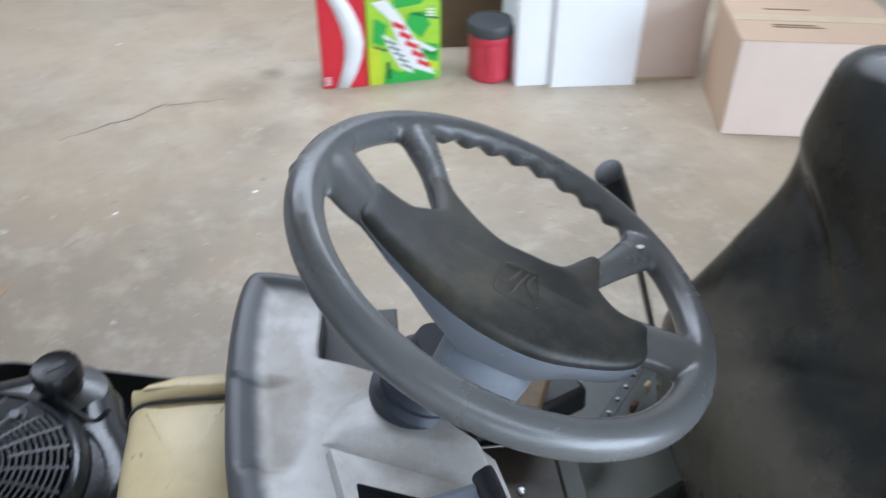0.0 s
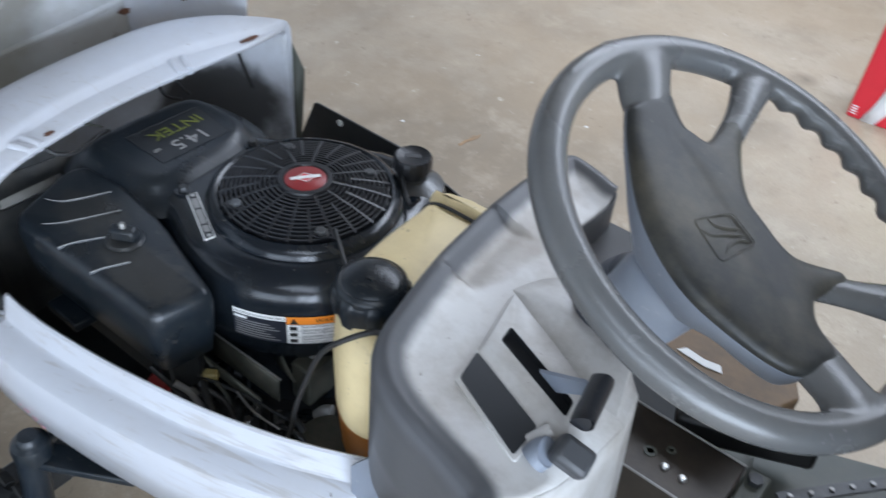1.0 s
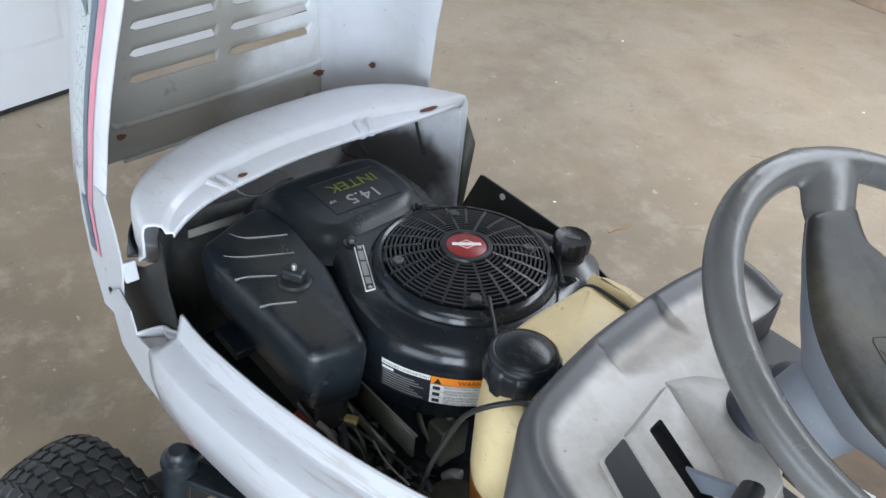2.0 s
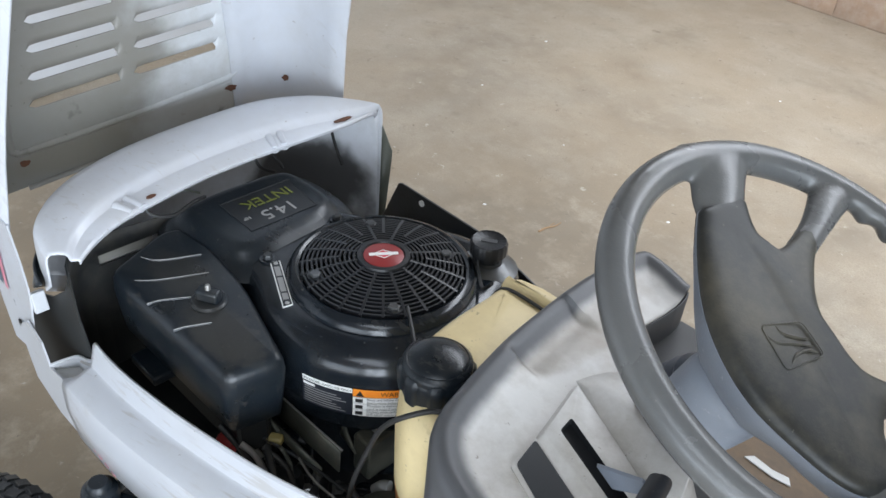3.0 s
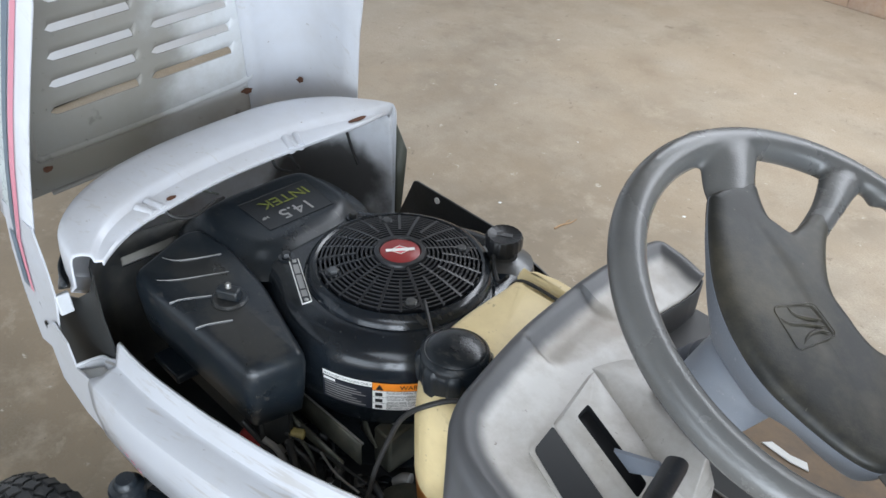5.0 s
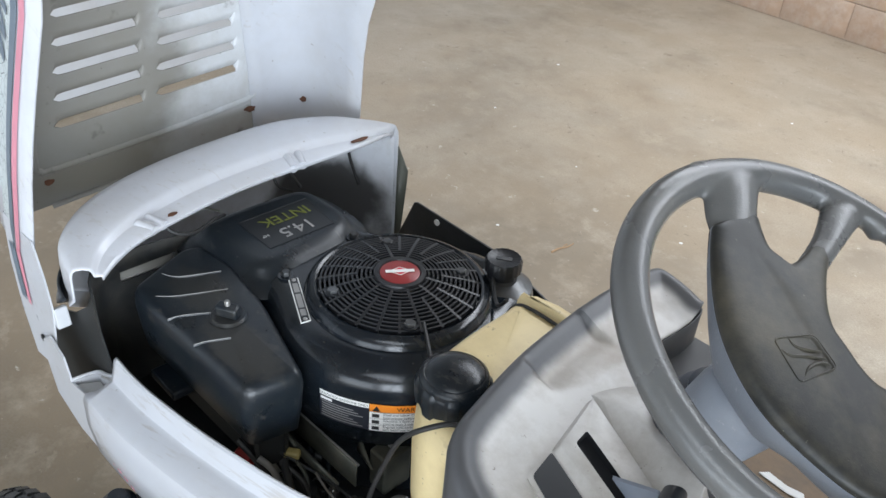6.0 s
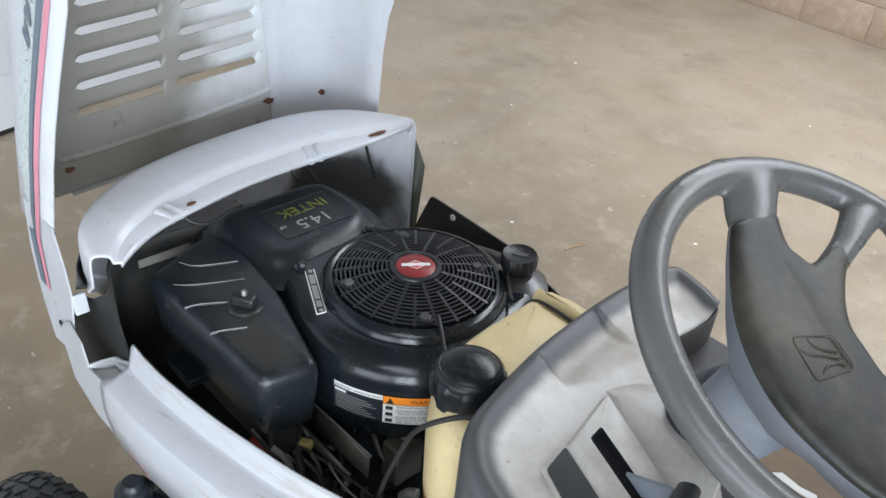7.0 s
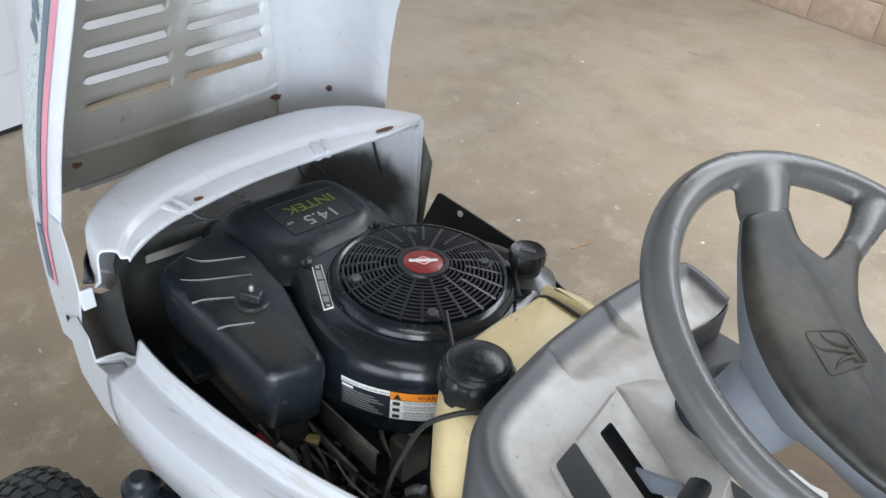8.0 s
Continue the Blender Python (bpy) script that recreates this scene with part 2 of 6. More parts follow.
def dirt_shade_patch(m, tint, centre, size, amount, fray=14.0):
    """One patch with a ragged soft edge: an ellipsoid of dirt or painted-in shade round a place on the thing."""
    nt = m.node_tree
    p = nt.nodes["Principled BSDF"]
    old = p.inputs["Base Color"].links[0].from_socket
    tc = nt.nodes.new("ShaderNodeTexCoord")
    off = nt.nodes.new("ShaderNodeVectorMath")
    off.operation = "SUBTRACT"
    off.inputs[1].default_value = centre
    nt.links.new(tc.outputs["Object"], off.inputs[0])
    div = nt.nodes.new("ShaderNodeVectorMath")
    div.operation = "DIVIDE"
    div.inputs[1].default_value = size
    nt.links.new(off.outputs[0], div.inputs[0])
    ln = nt.nodes.new("ShaderNodeVectorMath")
    ln.operation = "LENGTH"
    nt.links.new(div.outputs[0], ln.inputs[0])
    n = nt.nodes.new("ShaderNodeTexNoise")
    n.inputs["Scale"].default_value, n.inputs["Detail"].default_value = fray, 6
    nt.links.new(tc.outputs["Object"], n.inputs["Vector"])
    add = nt.nodes.new("ShaderNodeMath")
    add.operation = "ADD"
    nt.links.new(ln.outputs["Value"], add.inputs[0])
    nt.links.new(n.outputs["Fac"], add.inputs[1])
    r = nt.nodes.new("ShaderNodeMapRange")
    r.interpolation_type = "SMOOTHSTEP"
    r.inputs["From Min"].default_value, r.inputs["From Max"].default_value = 1.2, 1.6
    r.inputs["To Min"].default_value, r.inputs["To Max"].default_value = amount, 0.0
    nt.links.new(add.outputs[0], r.inputs["Value"])
    mx = nt.nodes.new("ShaderNodeMix")
    mx.data_type = "RGBA"
    nt.links.new(r.outputs[0], mx.inputs[0])
    nt.links.new(old, mx.inputs[6])
    mx.inputs[7].default_value = (*tint, 1)
    nt.links.new(mx.outputs[2], p.inputs["Base Color"])


scratch(WHITE, (0.42, 0.40, 0.37), 0.4)
speckle(WHITE, (0.22, 0.19, 0.15), 75, 0.70, 0.76, 0.7)
scratch(SIDE_WHITE, (0.20, 0.18, 0.16), 0.65, 0.50, 0.70, (5, 80, 90), (0.0, 0.0, 0.22), 5.0)
scratch(SIDE_WHITE, (0.36, 0.33, 0.30), 0.5, 0.54, 0.62, (10, 150, 150), (0.0, 0.0, 0.25), 9.0)
speckle(SIDE_WHITE, (0.14, 0.12, 0.10), 60, 0.70, 0.75, 0.8)
dirt_shade_patch(WHITE_IN, (0.19, 0.178, 0.15), (-1.15, -0.22, 0.85), (0.5, 0.28, 0.36), 0.85, 8.0)
dirt_shade_patch(WHITE_IN, (0.22, 0.20, 0.16), (-1.17, 0.03, 0.69), (0.3, 0.30, 0.045), 0.6, 9.0)
speckle(WHITE_IN, (0.10, 0.09, 0.075), 24, 0.64, 0.74, 0.5)
speckle(WHITE_IN, (0.09, 0.08, 0.065), 90, 0.70, 0.76, 0.8)
# dark patch puts the shadow inside the cowl into the paint colour
dirt_shade_patch(SHADED_COWL, (0.035, 0.034, 0.033), (-1.0, 0.200, 0.590), (0.30, 0.105, 0.105), 0.93, 11.0)
def rim_shade(m, tint):
    """Darkens the rolled rim in the colour to stand in for its shading, with a ragged edge."""
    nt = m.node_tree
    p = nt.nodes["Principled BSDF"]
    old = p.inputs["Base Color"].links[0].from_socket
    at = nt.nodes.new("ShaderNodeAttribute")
    at.attribute_name = "rim_shade"
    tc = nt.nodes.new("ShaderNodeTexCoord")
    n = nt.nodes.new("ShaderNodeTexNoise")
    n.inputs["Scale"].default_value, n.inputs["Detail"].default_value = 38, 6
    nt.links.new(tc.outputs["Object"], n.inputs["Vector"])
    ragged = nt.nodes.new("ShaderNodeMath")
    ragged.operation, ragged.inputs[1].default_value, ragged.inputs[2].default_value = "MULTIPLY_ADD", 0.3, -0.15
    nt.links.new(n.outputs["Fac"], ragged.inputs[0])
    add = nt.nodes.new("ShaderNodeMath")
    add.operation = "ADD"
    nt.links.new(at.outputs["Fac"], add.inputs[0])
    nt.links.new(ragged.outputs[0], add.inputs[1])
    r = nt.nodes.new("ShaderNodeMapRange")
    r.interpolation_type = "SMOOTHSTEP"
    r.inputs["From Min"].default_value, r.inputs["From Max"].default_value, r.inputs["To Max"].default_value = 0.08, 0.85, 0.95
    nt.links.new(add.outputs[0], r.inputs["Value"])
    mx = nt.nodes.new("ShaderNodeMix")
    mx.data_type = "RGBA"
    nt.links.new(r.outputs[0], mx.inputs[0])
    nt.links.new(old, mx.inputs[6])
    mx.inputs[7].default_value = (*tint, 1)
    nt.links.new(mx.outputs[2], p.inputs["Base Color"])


dirt_shade_patch(DASH, (0.25, 0.205, 0.155), (-0.225, 0.03, 0.80), (0.035, 0.16, 0.06), 0.45, 28)
dirt_shade_patch(DASH, (0.27, 0.225, 0.17), (-0.14, 0.06, 0.79), (0.05, 0.05, 0.05), 0.6, 30)
dirt_shade_patch(VINYL, (0.125, 0.11, 0.08), (0.25, -0.02, 0.67), (0.2, 0.34, 0.15), 0.75, 9.0)
scratch(BLACK, (0.07, 0.066, 0.06), 0.45)
speckle(BLACK, (0.10, 0.094, 0.08), 190, 0.64, 0.74, 0.5)
dirt_shade_patch(BLACK, (0.060, 0.055, 0.046), (-0.62, -0.205, 0.69), (0.085, 0.04, 0.05), 0.4, 60)
dirt_shade_patch(BLACK, (0.05, 0.046, 0.038), (-0.77, -0.18, 0.69), (0.07, 0.04, 0.05), 0.35, 60)
scratch(GLOSS, (0.05, 0.047, 0.042), 0.4)
speckle(GLOSS, (0.16, 0.15, 0.13), 150, 0.68, 0.75, 0.55)
speckle(SCREEN, (0.07, 0.066, 0.058), 160, 0.60, 0.72, 0.4)
scratch(GREY, (0.12, 0.12, 0.115), 0.22)
speckle(GREY, (0.20, 0.19, 0.17), 210, 0.68, 0.76, 0.45)
speckle(HUB, (0.22, 0.20, 0.16), 190, 0.70, 0.76, 0.5)
speckle(COLUMN, (0.36, 0.37, 0.38), 120, 0.66, 0.74, 0.5)
rim_shade(DASH, (0.070, 0.073, 0.080))
speckle(DASH, (0.14, 0.11, 0.08), 85, 0.69, 0.75, 0.7)
scratch(TANK, (0.34, 0.25, 0.12), 0.4)
speckle(TANK, (0.24, 0.17, 0.08), 95, 0.67, 0.74, 0.6)


def concrete():
    m = bpy.data.materials.new("stained_shaded_concrete")
    m.use_nodes = True
    nt = m.node_tree
    p = nt.nodes["Principled BSDF"]
    tc = nt.nodes.new("ShaderNodeTexCoord")

    def noise_node(scale, detail=6, rough=0.6, dist=0.0):
        n = nt.nodes.new("ShaderNodeTexNoise")
        n.inputs["Scale"].default_value, n.inputs["Detail"].default_value = scale, detail
        n.inputs["Roughness"].default_value, n.inputs["Distortion"].default_value = rough, dist
        nt.links.new(tc.outputs["Object"], n.inputs["Vector"])
        return n

    def ramp(src, p0, c0, p1, c1):
        r = nt.nodes.new("ShaderNodeValToRGB")
        r.color_ramp.elements[0].position, r.color_ramp.elements[0].color = p0, (*c0, 1)
        r.color_ramp.elements[1].position, r.color_ramp.elements[1].color = p1, (*c1, 1)
        nt.links.new(src, r.inputs["Fac"])
        return r

    def blend(fac, a, b):
        mx = nt.nodes.new("ShaderNodeMix")
        mx.data_type = "RGBA"
        nt.links.new(fac, mx.inputs[0])
        nt.links.new(a, mx.inputs[6])
        if isinstance(b, tuple):
            mx.inputs[7].default_value = (*b, 1)
        else:
            nt.links.new(b, mx.inputs[7])
        return mx.outputs[2]

    base = ramp(noise_node(0.8, 5).outputs["Fac"], 0.35, (0.355, 0.290, 0.212), 0.66, (0.475, 0.408, 0.318))
    mid = ramp(noise_node(4.5, 9, 0.66, 0.1).outputs["Fac"], 0.44, (0, 0, 0), 0.64, (0.50, 0.50, 0.50))
    c = blend(mid.outputs["Color"], base.outputs["Color"], (0.55, 0.49, 0.40))
    dark = ramp(noise_node(2.4, 9, 0.66, 0.12).outputs["Fac"], 0.52, (0, 0, 0), 0.70, (0.50, 0.50, 0.50))
    c = blend(dark.outputs["Color"], c, (0.20, 0.16, 0.112))
    worn = ramp(noise_node(11.0, 8, 0.7, 0.1).outputs["Fac"], 0.56, (0, 0, 0), 0.68, (0.42, 0.42, 0.42))
    c = blend(worn.outputs["Color"], c, (0.23, 0.19, 0.14))
    wobble = noise_node(7.0, 5, 0.7)
    # small stains, then broad dark patches that paint in the floor's light falloff
    for sx, sy, size, tint, amount in ((-0.45, 2.54, 0.16, (0.14, 0.115, 0.085), 0.55), (-0.55, 2.87, 0.12, (0.15, 0.12, 0.09), 0.6), (-0.453, 3.003, 0.05, (0.09, 0.075, 0.06), 0.8), (-1.65, 3.02, 0.15, (0.17, 0.13, 0.09), 0.6), (-1.58, 3.10, 0.10, (0.60, 0.57, 0.50), 0.6), (-1.35, 2.65, 0.30, (0.21, 0.17, 0.125), 0.5), (-2.0, 2.2, 0.35, (0.21, 0.17, 0.125), 0.5), (-1.3, 0.1, 0.95, (0.155, 0.125, 0.082), 1.0), (-0.75, 1.55, 0.9, (0.21, 0.168, 0.118), 0.85), (-1.7, 0.7, 0.8, (0.18, 0.14, 0.092), 0.85), (0.8, 1.8, 0.75, (0.21, 0.17, 0.12), 0.7)):
        d = nt.nodes.new("ShaderNodeVectorMath")
        d.operation = "DISTANCE"
        nt.links.new(tc.outputs["Object"], d.inputs[0])
        d.inputs[1].default_value = (sx, sy, 0)
        r = nt.nodes.new("ShaderNodeMapRange")
        r.inputs["From Min"].default_value, r.inputs["From Max"].default_value = 0.3 * size, 1.3 * size
        r.inputs["To Min"].default_value, r.inputs["To Max"].default_value = amount, 0.0
        nt.links.new(d.outputs["Value"], r.inputs["Value"])
        ml = nt.nodes.new("ShaderNodeMath")
        ml.operation = "MULTIPLY"
        wr = ramp(wobble.outputs["Fac"], 0.28, (0, 0, 0), 0.52, (1, 1, 1))
        nt.links.new(r.outputs[0], ml.inputs[0])
        nt.links.new(wr.outputs["Color"], ml.inputs[1])
        c = blend(ml.outputs[0], c, tint)
    tone = ramp(noise_node(1.1, 4, 0.6, 0.3).outputs["Fac"], 0.42, (0, 0, 0), 0.60, (0.45, 0.45, 0.45))
    c = blend(tone.outputs["Color"], c, (0.42, 0.32, 0.21))
    patchy = ramp(noise_node(6.5, 10, 0.72, 0.4).outputs["Fac"], 0.585, (0, 0, 0), 0.625, (0.38, 0.38, 0.38))
    c = blend(patchy.outputs["Color"], c, (0.48, 0.41, 0.315))
    marks = ramp(noise_node(15, 7, 0.75, 0.8).outputs["Fac"], 0.635, (0, 0, 0), 0.665, (0.72, 0.72, 0.72))
    c = blend(marks.outputs["Color"], c, (0.17, 0.135, 0.095))
    grain = ramp(noise_node(170, 4, 0.7).outputs["Fac"], 0.40, (0, 0, 0), 0.66, (0.50, 0.50, 0.50))
    c = blend(grain.outputs["Color"], c, (0.25, 0.21, 0.155))
    speck = ramp(noise_node(55, 3, 0.7).outputs["Fac"], 0.64, (0, 0, 0), 0.72, (0.6, 0.6, 0.6))
    c = blend(speck.outputs["Color"], c, (0.20, 0.165, 0.12))
    pale = ramp(noise_node(26, 4, 0.65, 0.5).outputs["Fac"], 0.66, (0, 0, 0), 0.73, (0.7, 0.7, 0.7))
    c = blend(pale.outputs["Color"], c, (0.60, 0.555, 0.48))
    nt.links.new(c, p.inputs["Base Color"])
    rr = nt.nodes.new("ShaderNodeMapRange")
    rr.inputs["To Min"].default_value, rr.inputs["To Max"].default_value = 0.34, 0.6
    nt.links.new(noise_node(3.0).outputs["Fac"], rr.inputs["Value"])
    nt.links.new(rr.outputs[0], p.inputs["Roughness"])
    bp = nt.nodes.new("ShaderNodeBump")
    bp.inputs["Strength"].default_value, bp.inputs["Distance"].default_value = 0.25, 0.003
    nt.links.new(noise_node(60, 6).outputs["Fac"], bp.inputs["Height"])
    nt.links.new(bp.outputs["Normal"], p.inputs["Normal"])
    return m


CONCRETE = concrete()


def cracked_decal():
    m = mat("cracked_pale_decal", (0.55, 0.60, 0.60), 0.45, vary=0.08, bump=0.03)
    nt = m.node_tree
    p = nt.nodes["Principled BSDF"]
    old = p.inputs["Base Color"].links[0].from_socket
    tc = nt.nodes.new("ShaderNodeTexCoord")
    v = nt.nodes.new("ShaderNodeTexVoronoi")
    v.feature = "DISTANCE_TO_EDGE"
    v.inputs["Scale"].default_value = 60
    nt.links.new(tc.outputs["Object"], v.inputs["Vector"])
    r = nt.nodes.new("ShaderNodeMapRange")
    r.inputs["From Min"].default_value, r.inputs["From Max"].default_value = 0.006, 0.022
    r.inputs["To Min"].default_value, r.inputs["To Max"].default_value = 1.0, 0.0
    nt.links.new(v.outputs["Distance"], r.inputs["Value"])
    mx = nt.nodes.new("ShaderNodeMix")
    mx.data_type = "RGBA"
    nt.links.new(r.outputs[0], mx.inputs[0])
    nt.links.new(old, mx.inputs[6])
    mx.inputs[7].default_value = (0.10, 0.12, 0.12, 1)
    nt.links.new(mx.outputs[2], p.inputs["Base Color"])
    return m


CRACKED = cracked_decal()

# ---- mesh helpers ----


def link_mesh(name, bm, material, sharp=38):
    me = bpy.data.meshes.new(name)
    bmesh.ops.recalc_face_normals(bm, faces=bm.faces)
    for f in bm.faces:
        f.smooth = True
    bm.to_mesh(me)
    bm.free()
    me.set_sharp_from_angle(angle=radians(sharp))
    me.materials.append(material)
    return new(name, me)


def part(name, bm, material, parent, label="", solid=0.0, bevel=0.0, subsurf=0, sharp=38):
    ob = link_mesh(name, bm, material, sharp)
    ob.parent = parent
    if label:
        tagged(ob, label)
    finish(ob, solid, bevel, subsurf)
    return ob


def finish(ob, solid=0.0, bevel=0.0, subsurf=0):
    if subsurf:
        md = ob.modifiers.new("round", "SUBSURF")
        md.levels = md.render_levels = subsurf
    if solid:
        md = ob.modifiers.new("thick", "SOLIDIFY")
        md.thickness, md.offset = solid, 0
    if bevel:
        md = ob.modifiers.new("edge", "BEVEL")
        md.width, md.segments, md.limit_method, md.angle_limit = bevel, 2, "ANGLE", radians(40)


def loft(rings, closed=True, caps=True, bm=None):
    bm = bm or bmesh.new()
    vs = [[bm.verts.new(p) for p in r] for r in rings]
    for a, b in zip(vs, vs[1:]):
        n = len(a)
        for i in range(n if closed else n - 1):
            j = (i + 1) % n
            bm.faces.new((a[i], a[j], b[j], b[i]))
    if closed and caps:
        bm.faces.new(vs[0][::-1])
        bm.faces.new(vs[-1])
    return bm


def catmull(pts, n=8, closed=False):
    pts = [Vector(p) for p in pts]
    out = []
    m = len(pts)
    for i in range(m if closed else m - 1):
        if closed:
            p0, p1, p2, p3 = (pts[(i + k) % m] for k in (-1, 0, 1, 2))
        else:
            p0, p1, p2, p3 = pts[max(i - 1, 0)], pts[i], pts[i + 1], pts[min(i + 2, m - 1)]
        for k in range(n):
            t = k / n
            out.append(0.5 * ((2 * p1) + (p2 - p0) * t + (2 * p0 - 5 * p1 + 4 * p2 - p3) * t * t + (3 * p1 - p0 - 3 * p2 + p3) * t ** 3))
    if not closed:
        out.append(pts[-1])
    return out


def tube(pts, r, seg=10, smooth=6, closed=False, bm=None, flat=1.0):
    path = catmull(pts, smooth, closed) if smooth else [Vector(p) for p in pts]
    rings = []
    n = len(path)
    side = None
    for i, p in enumerate(path):
        d = (path[(i + 1) % n] - path[i - 1]) if closed else (path[min(i + 1, n - 1)] - path[max(i - 1, 0)])
        d.normalize()
        if side is None:
            side = d.orthogonal().normalized()
        side = (side - d * side.dot(d)).normalized()
        up = d.cross(side)
        rad = r(i / max(1, n - 1)) if callable(r) else r
        rings.append([p + rad * (math.cos(a) * side + flat * math.sin(a) * up) for a in (2 * math.pi * k / seg for k in range(seg))])
    if closed:
        rings.append(rings[0])
        bm = loft(rings, caps=False, bm=bm)
        bmesh.ops.remove_doubles(bm, verts=bm.verts, dist=1e-6)
        return bm
    return loft(rings, bm=bm)


def lathe(profile, seg=40, at=(0, 0, 0), bm=None, turn=None, wave=None):
    at = Vector(at)
    rings = []
    for r, z in profile:
        ring = []
        for k in range(seg):
            a = 2 * math.pi * k / seg
            q = r * (wave(a) if wave else 1.0)
            v = Vector((q * math.cos(a), q * math.sin(a), z))
            ring.append(at + (turn @ v if turn else v))
        rings.append(ring)
    return loft(rings, bm=bm)


def inset(outline, d):
    n = len(outline)
    area2 = sum(outline[i][0] * outline[(i + 1) % n][1] - outline[(i + 1) % n][0] * outline[i][1] for i in range(n))
    sign = 1 if area2 > 0 else -1
    out = []
    for i in range(n):
        p, q, r = Vector(outline[i - 1][:2]), Vector(outline[i][:2]), Vector(outline[(i + 1) % n][:2])
        t = (r - p).normalized()
        out.append(q + sign * d * Vector((-t.y, t.x)))
    return out


def pillow(outline, levels, bm=None, tilt=None):
    """Closed outline in plan, carried up through (height, inset) levels."""
    rings = []
    for z, d in levels:
        ring = []
        for q in inset(outline, d):
            ring.append(Vector((q.x, q.y, z + (tilt(q.x, q.y) if tilt else 0))))
        rings.append(ring)
    bm = loft(rings, caps=False, bm=bm)
    bm.verts.ensure_lookup_table()
    n = len(outline)
    tail = list(bm.verts)[-n * len(rings):]
    for ring_verts in (tail[:n], tail[-n:]):
        mid = bm.verts.new(sum((v.co for v in ring_verts), Vector()) / n)
        for i in range(n):
            bm.faces.new((ring_verts[i], ring_verts[(i + 1) % n], mid))
    return bm


def round_poly(pts, r, seg=4):
    out = []
    n = len(pts)
    for i in range(n):
        p, q, t = Vector(pts[i - 1]), Vector(pts[i]), Vector(pts[(i + 1) % n])
        a, b = (p - q), (t - q)
        d = min(r, a.length * 0.45, b.length * 0.45)
        s0, s1 = q + a.normalized() * d, q + b.normalized() * d
        for k in range(seg + 1):
            u = k / seg
            out.append((s0 * (1 - u) ** 2 + q * 2 * u * (1 - u) + s1 * u * u)[:])
        m = (s1 + (Vector(pts[(i + 1) % n]) + (Vector(pts[i]) - Vector(pts[(i + 1) % n])).normalized() * min(r, b.length * 0.45))) / 2
        out.append(m[:])
    return out


def box(x0, x1, y0, y1, z0, z1, bm=None):
    return loft([[Vector((x0, y0, z)), Vector((x1, y0, z)), Vector((x1, y1, z)), Vector((x0, y1, z))] for z in (z0, z1)], bm=bm)


def block(m, sx, sy, sz, bm=None):
    rings = [[m @ Vector((a * sx / 2, b * sy / 2, c * sz / 2)) for a, b in ((-1, -1), (1, -1), (1, 1), (-1, 1))] for c in (-1, 1)]
    return loft(rings, bm=bm)


def round_box(x0, x1, y0, y1, z0, z1, r, seg=4):
    pts = []
    for cx, cy, a0 in ((x1 - r, y1 - r, 0), (x0 + r, y1 - r, 90), (x0 + r, y0 + r, 180), (x1 - r, y0 + r, 270)):
        for k in range(seg + 1):
            a = radians(a0 + 90 * k / seg)
            pts.append((cx + r * math.cos(a), cy + r * math.sin(a)))
    e = min(r, (z1 - z0) / 2) * 0.999
    lv = [(z0 + e * (1 - math.sin(radians(90 * k / 3))), e * (1 - math.cos(radians(90 * k / 3)))) for k in range(4)][::-1]
    lv = [(z0, e), (z0 + e * 0.3, e * 0.3), (z0 + e, 0), (z1 - e, 0), (z1 - e * 0.3, e * 0.3), (z1, e)]
    return pillow(pts, lv)


def lettering(name, text, size, m, material, parent, label="", depth=0.0004):
    cu = bpy.data.curves.new(name, "FONT")
    cu.body, cu.size, cu.extrude, cu.align_x, cu.align_y = text, size, depth, "CENTER", "CENTER"
    tmp = bpy.data.objects.new(name, cu)
    scene.collection.objects.link(tmp)
    me = bpy.data.meshes.new_from_object(tmp.evaluated_get(bpy.context.evaluated_depsgraph_get()))
    bpy.data.objects.remove(tmp)
    bpy.data.curves.remove(cu)
    me.transform(m)
    me.materials.clear()
    me.materials.append(material)
    ob = new(name, me)
    ob.parent = parent
    if label:
        tagged(ob, label)
    return ob


def structure(name, bm, material, label, category, bevel=0.0):
    ob = link_mesh(name, bm, material)
    finish(ob, bevel=bevel)
    return tagged(ob, label, category, kind="structure")


# ---- the room ----
floor = structure("floor", box(-5.2, 4.4, -5.2, 4.66, -0.15, 0.0), CONCRETE, "stained grey-tan concrete garage floor, broad shading painted in", "floor")
structure("ground", box(-60, 60, -60, 60, -0.3, -0.152), OUTSIDE, "pale concrete drive outside the garage", "ground")
bm = bmesh.new()
box(-5.2, 4.55, -5.35, -1.7, 2.7, 2.82, bm)
box(-5.2, 0.5, -1.7, -0.5, 2.7, 2.82, bm)
box(3.1, 4.55, -1.7, -0.5, 2.7, 2.82, bm)
box(-5.2, 4.55, -0.5, 2.4, 2.7, 2.82, bm)
box(-5.2, -1.9, 2.4, 3.6, 2.7, 2.82, bm)
box(1.5, 4.55, 2.4, 3.6, 2.7, 2.82, bm)
box(-5.2, 4.55, 3.6, 4.8, 2.7, 2.82, bm)
structure("ceiling", bm, CEILING, "unseen brown garage ceiling with two openings for fill lamps", "ceiling")
# unseen covers that keep the sun out of the fill lamps' openings
structure("fill_cover_1", box(0.45, 3.15, -1.75, -0.45, 2.825, 2.84), PRINT_WHITE, "unseen white panel closing a ceiling opening", "roof light")
structure("fill_cover_2", box(-1.95, 1.55, 2.35, 3.65, 2.825, 2.84), PRINT_WHITE, "unseen white panel closing a ceiling opening", "roof light")
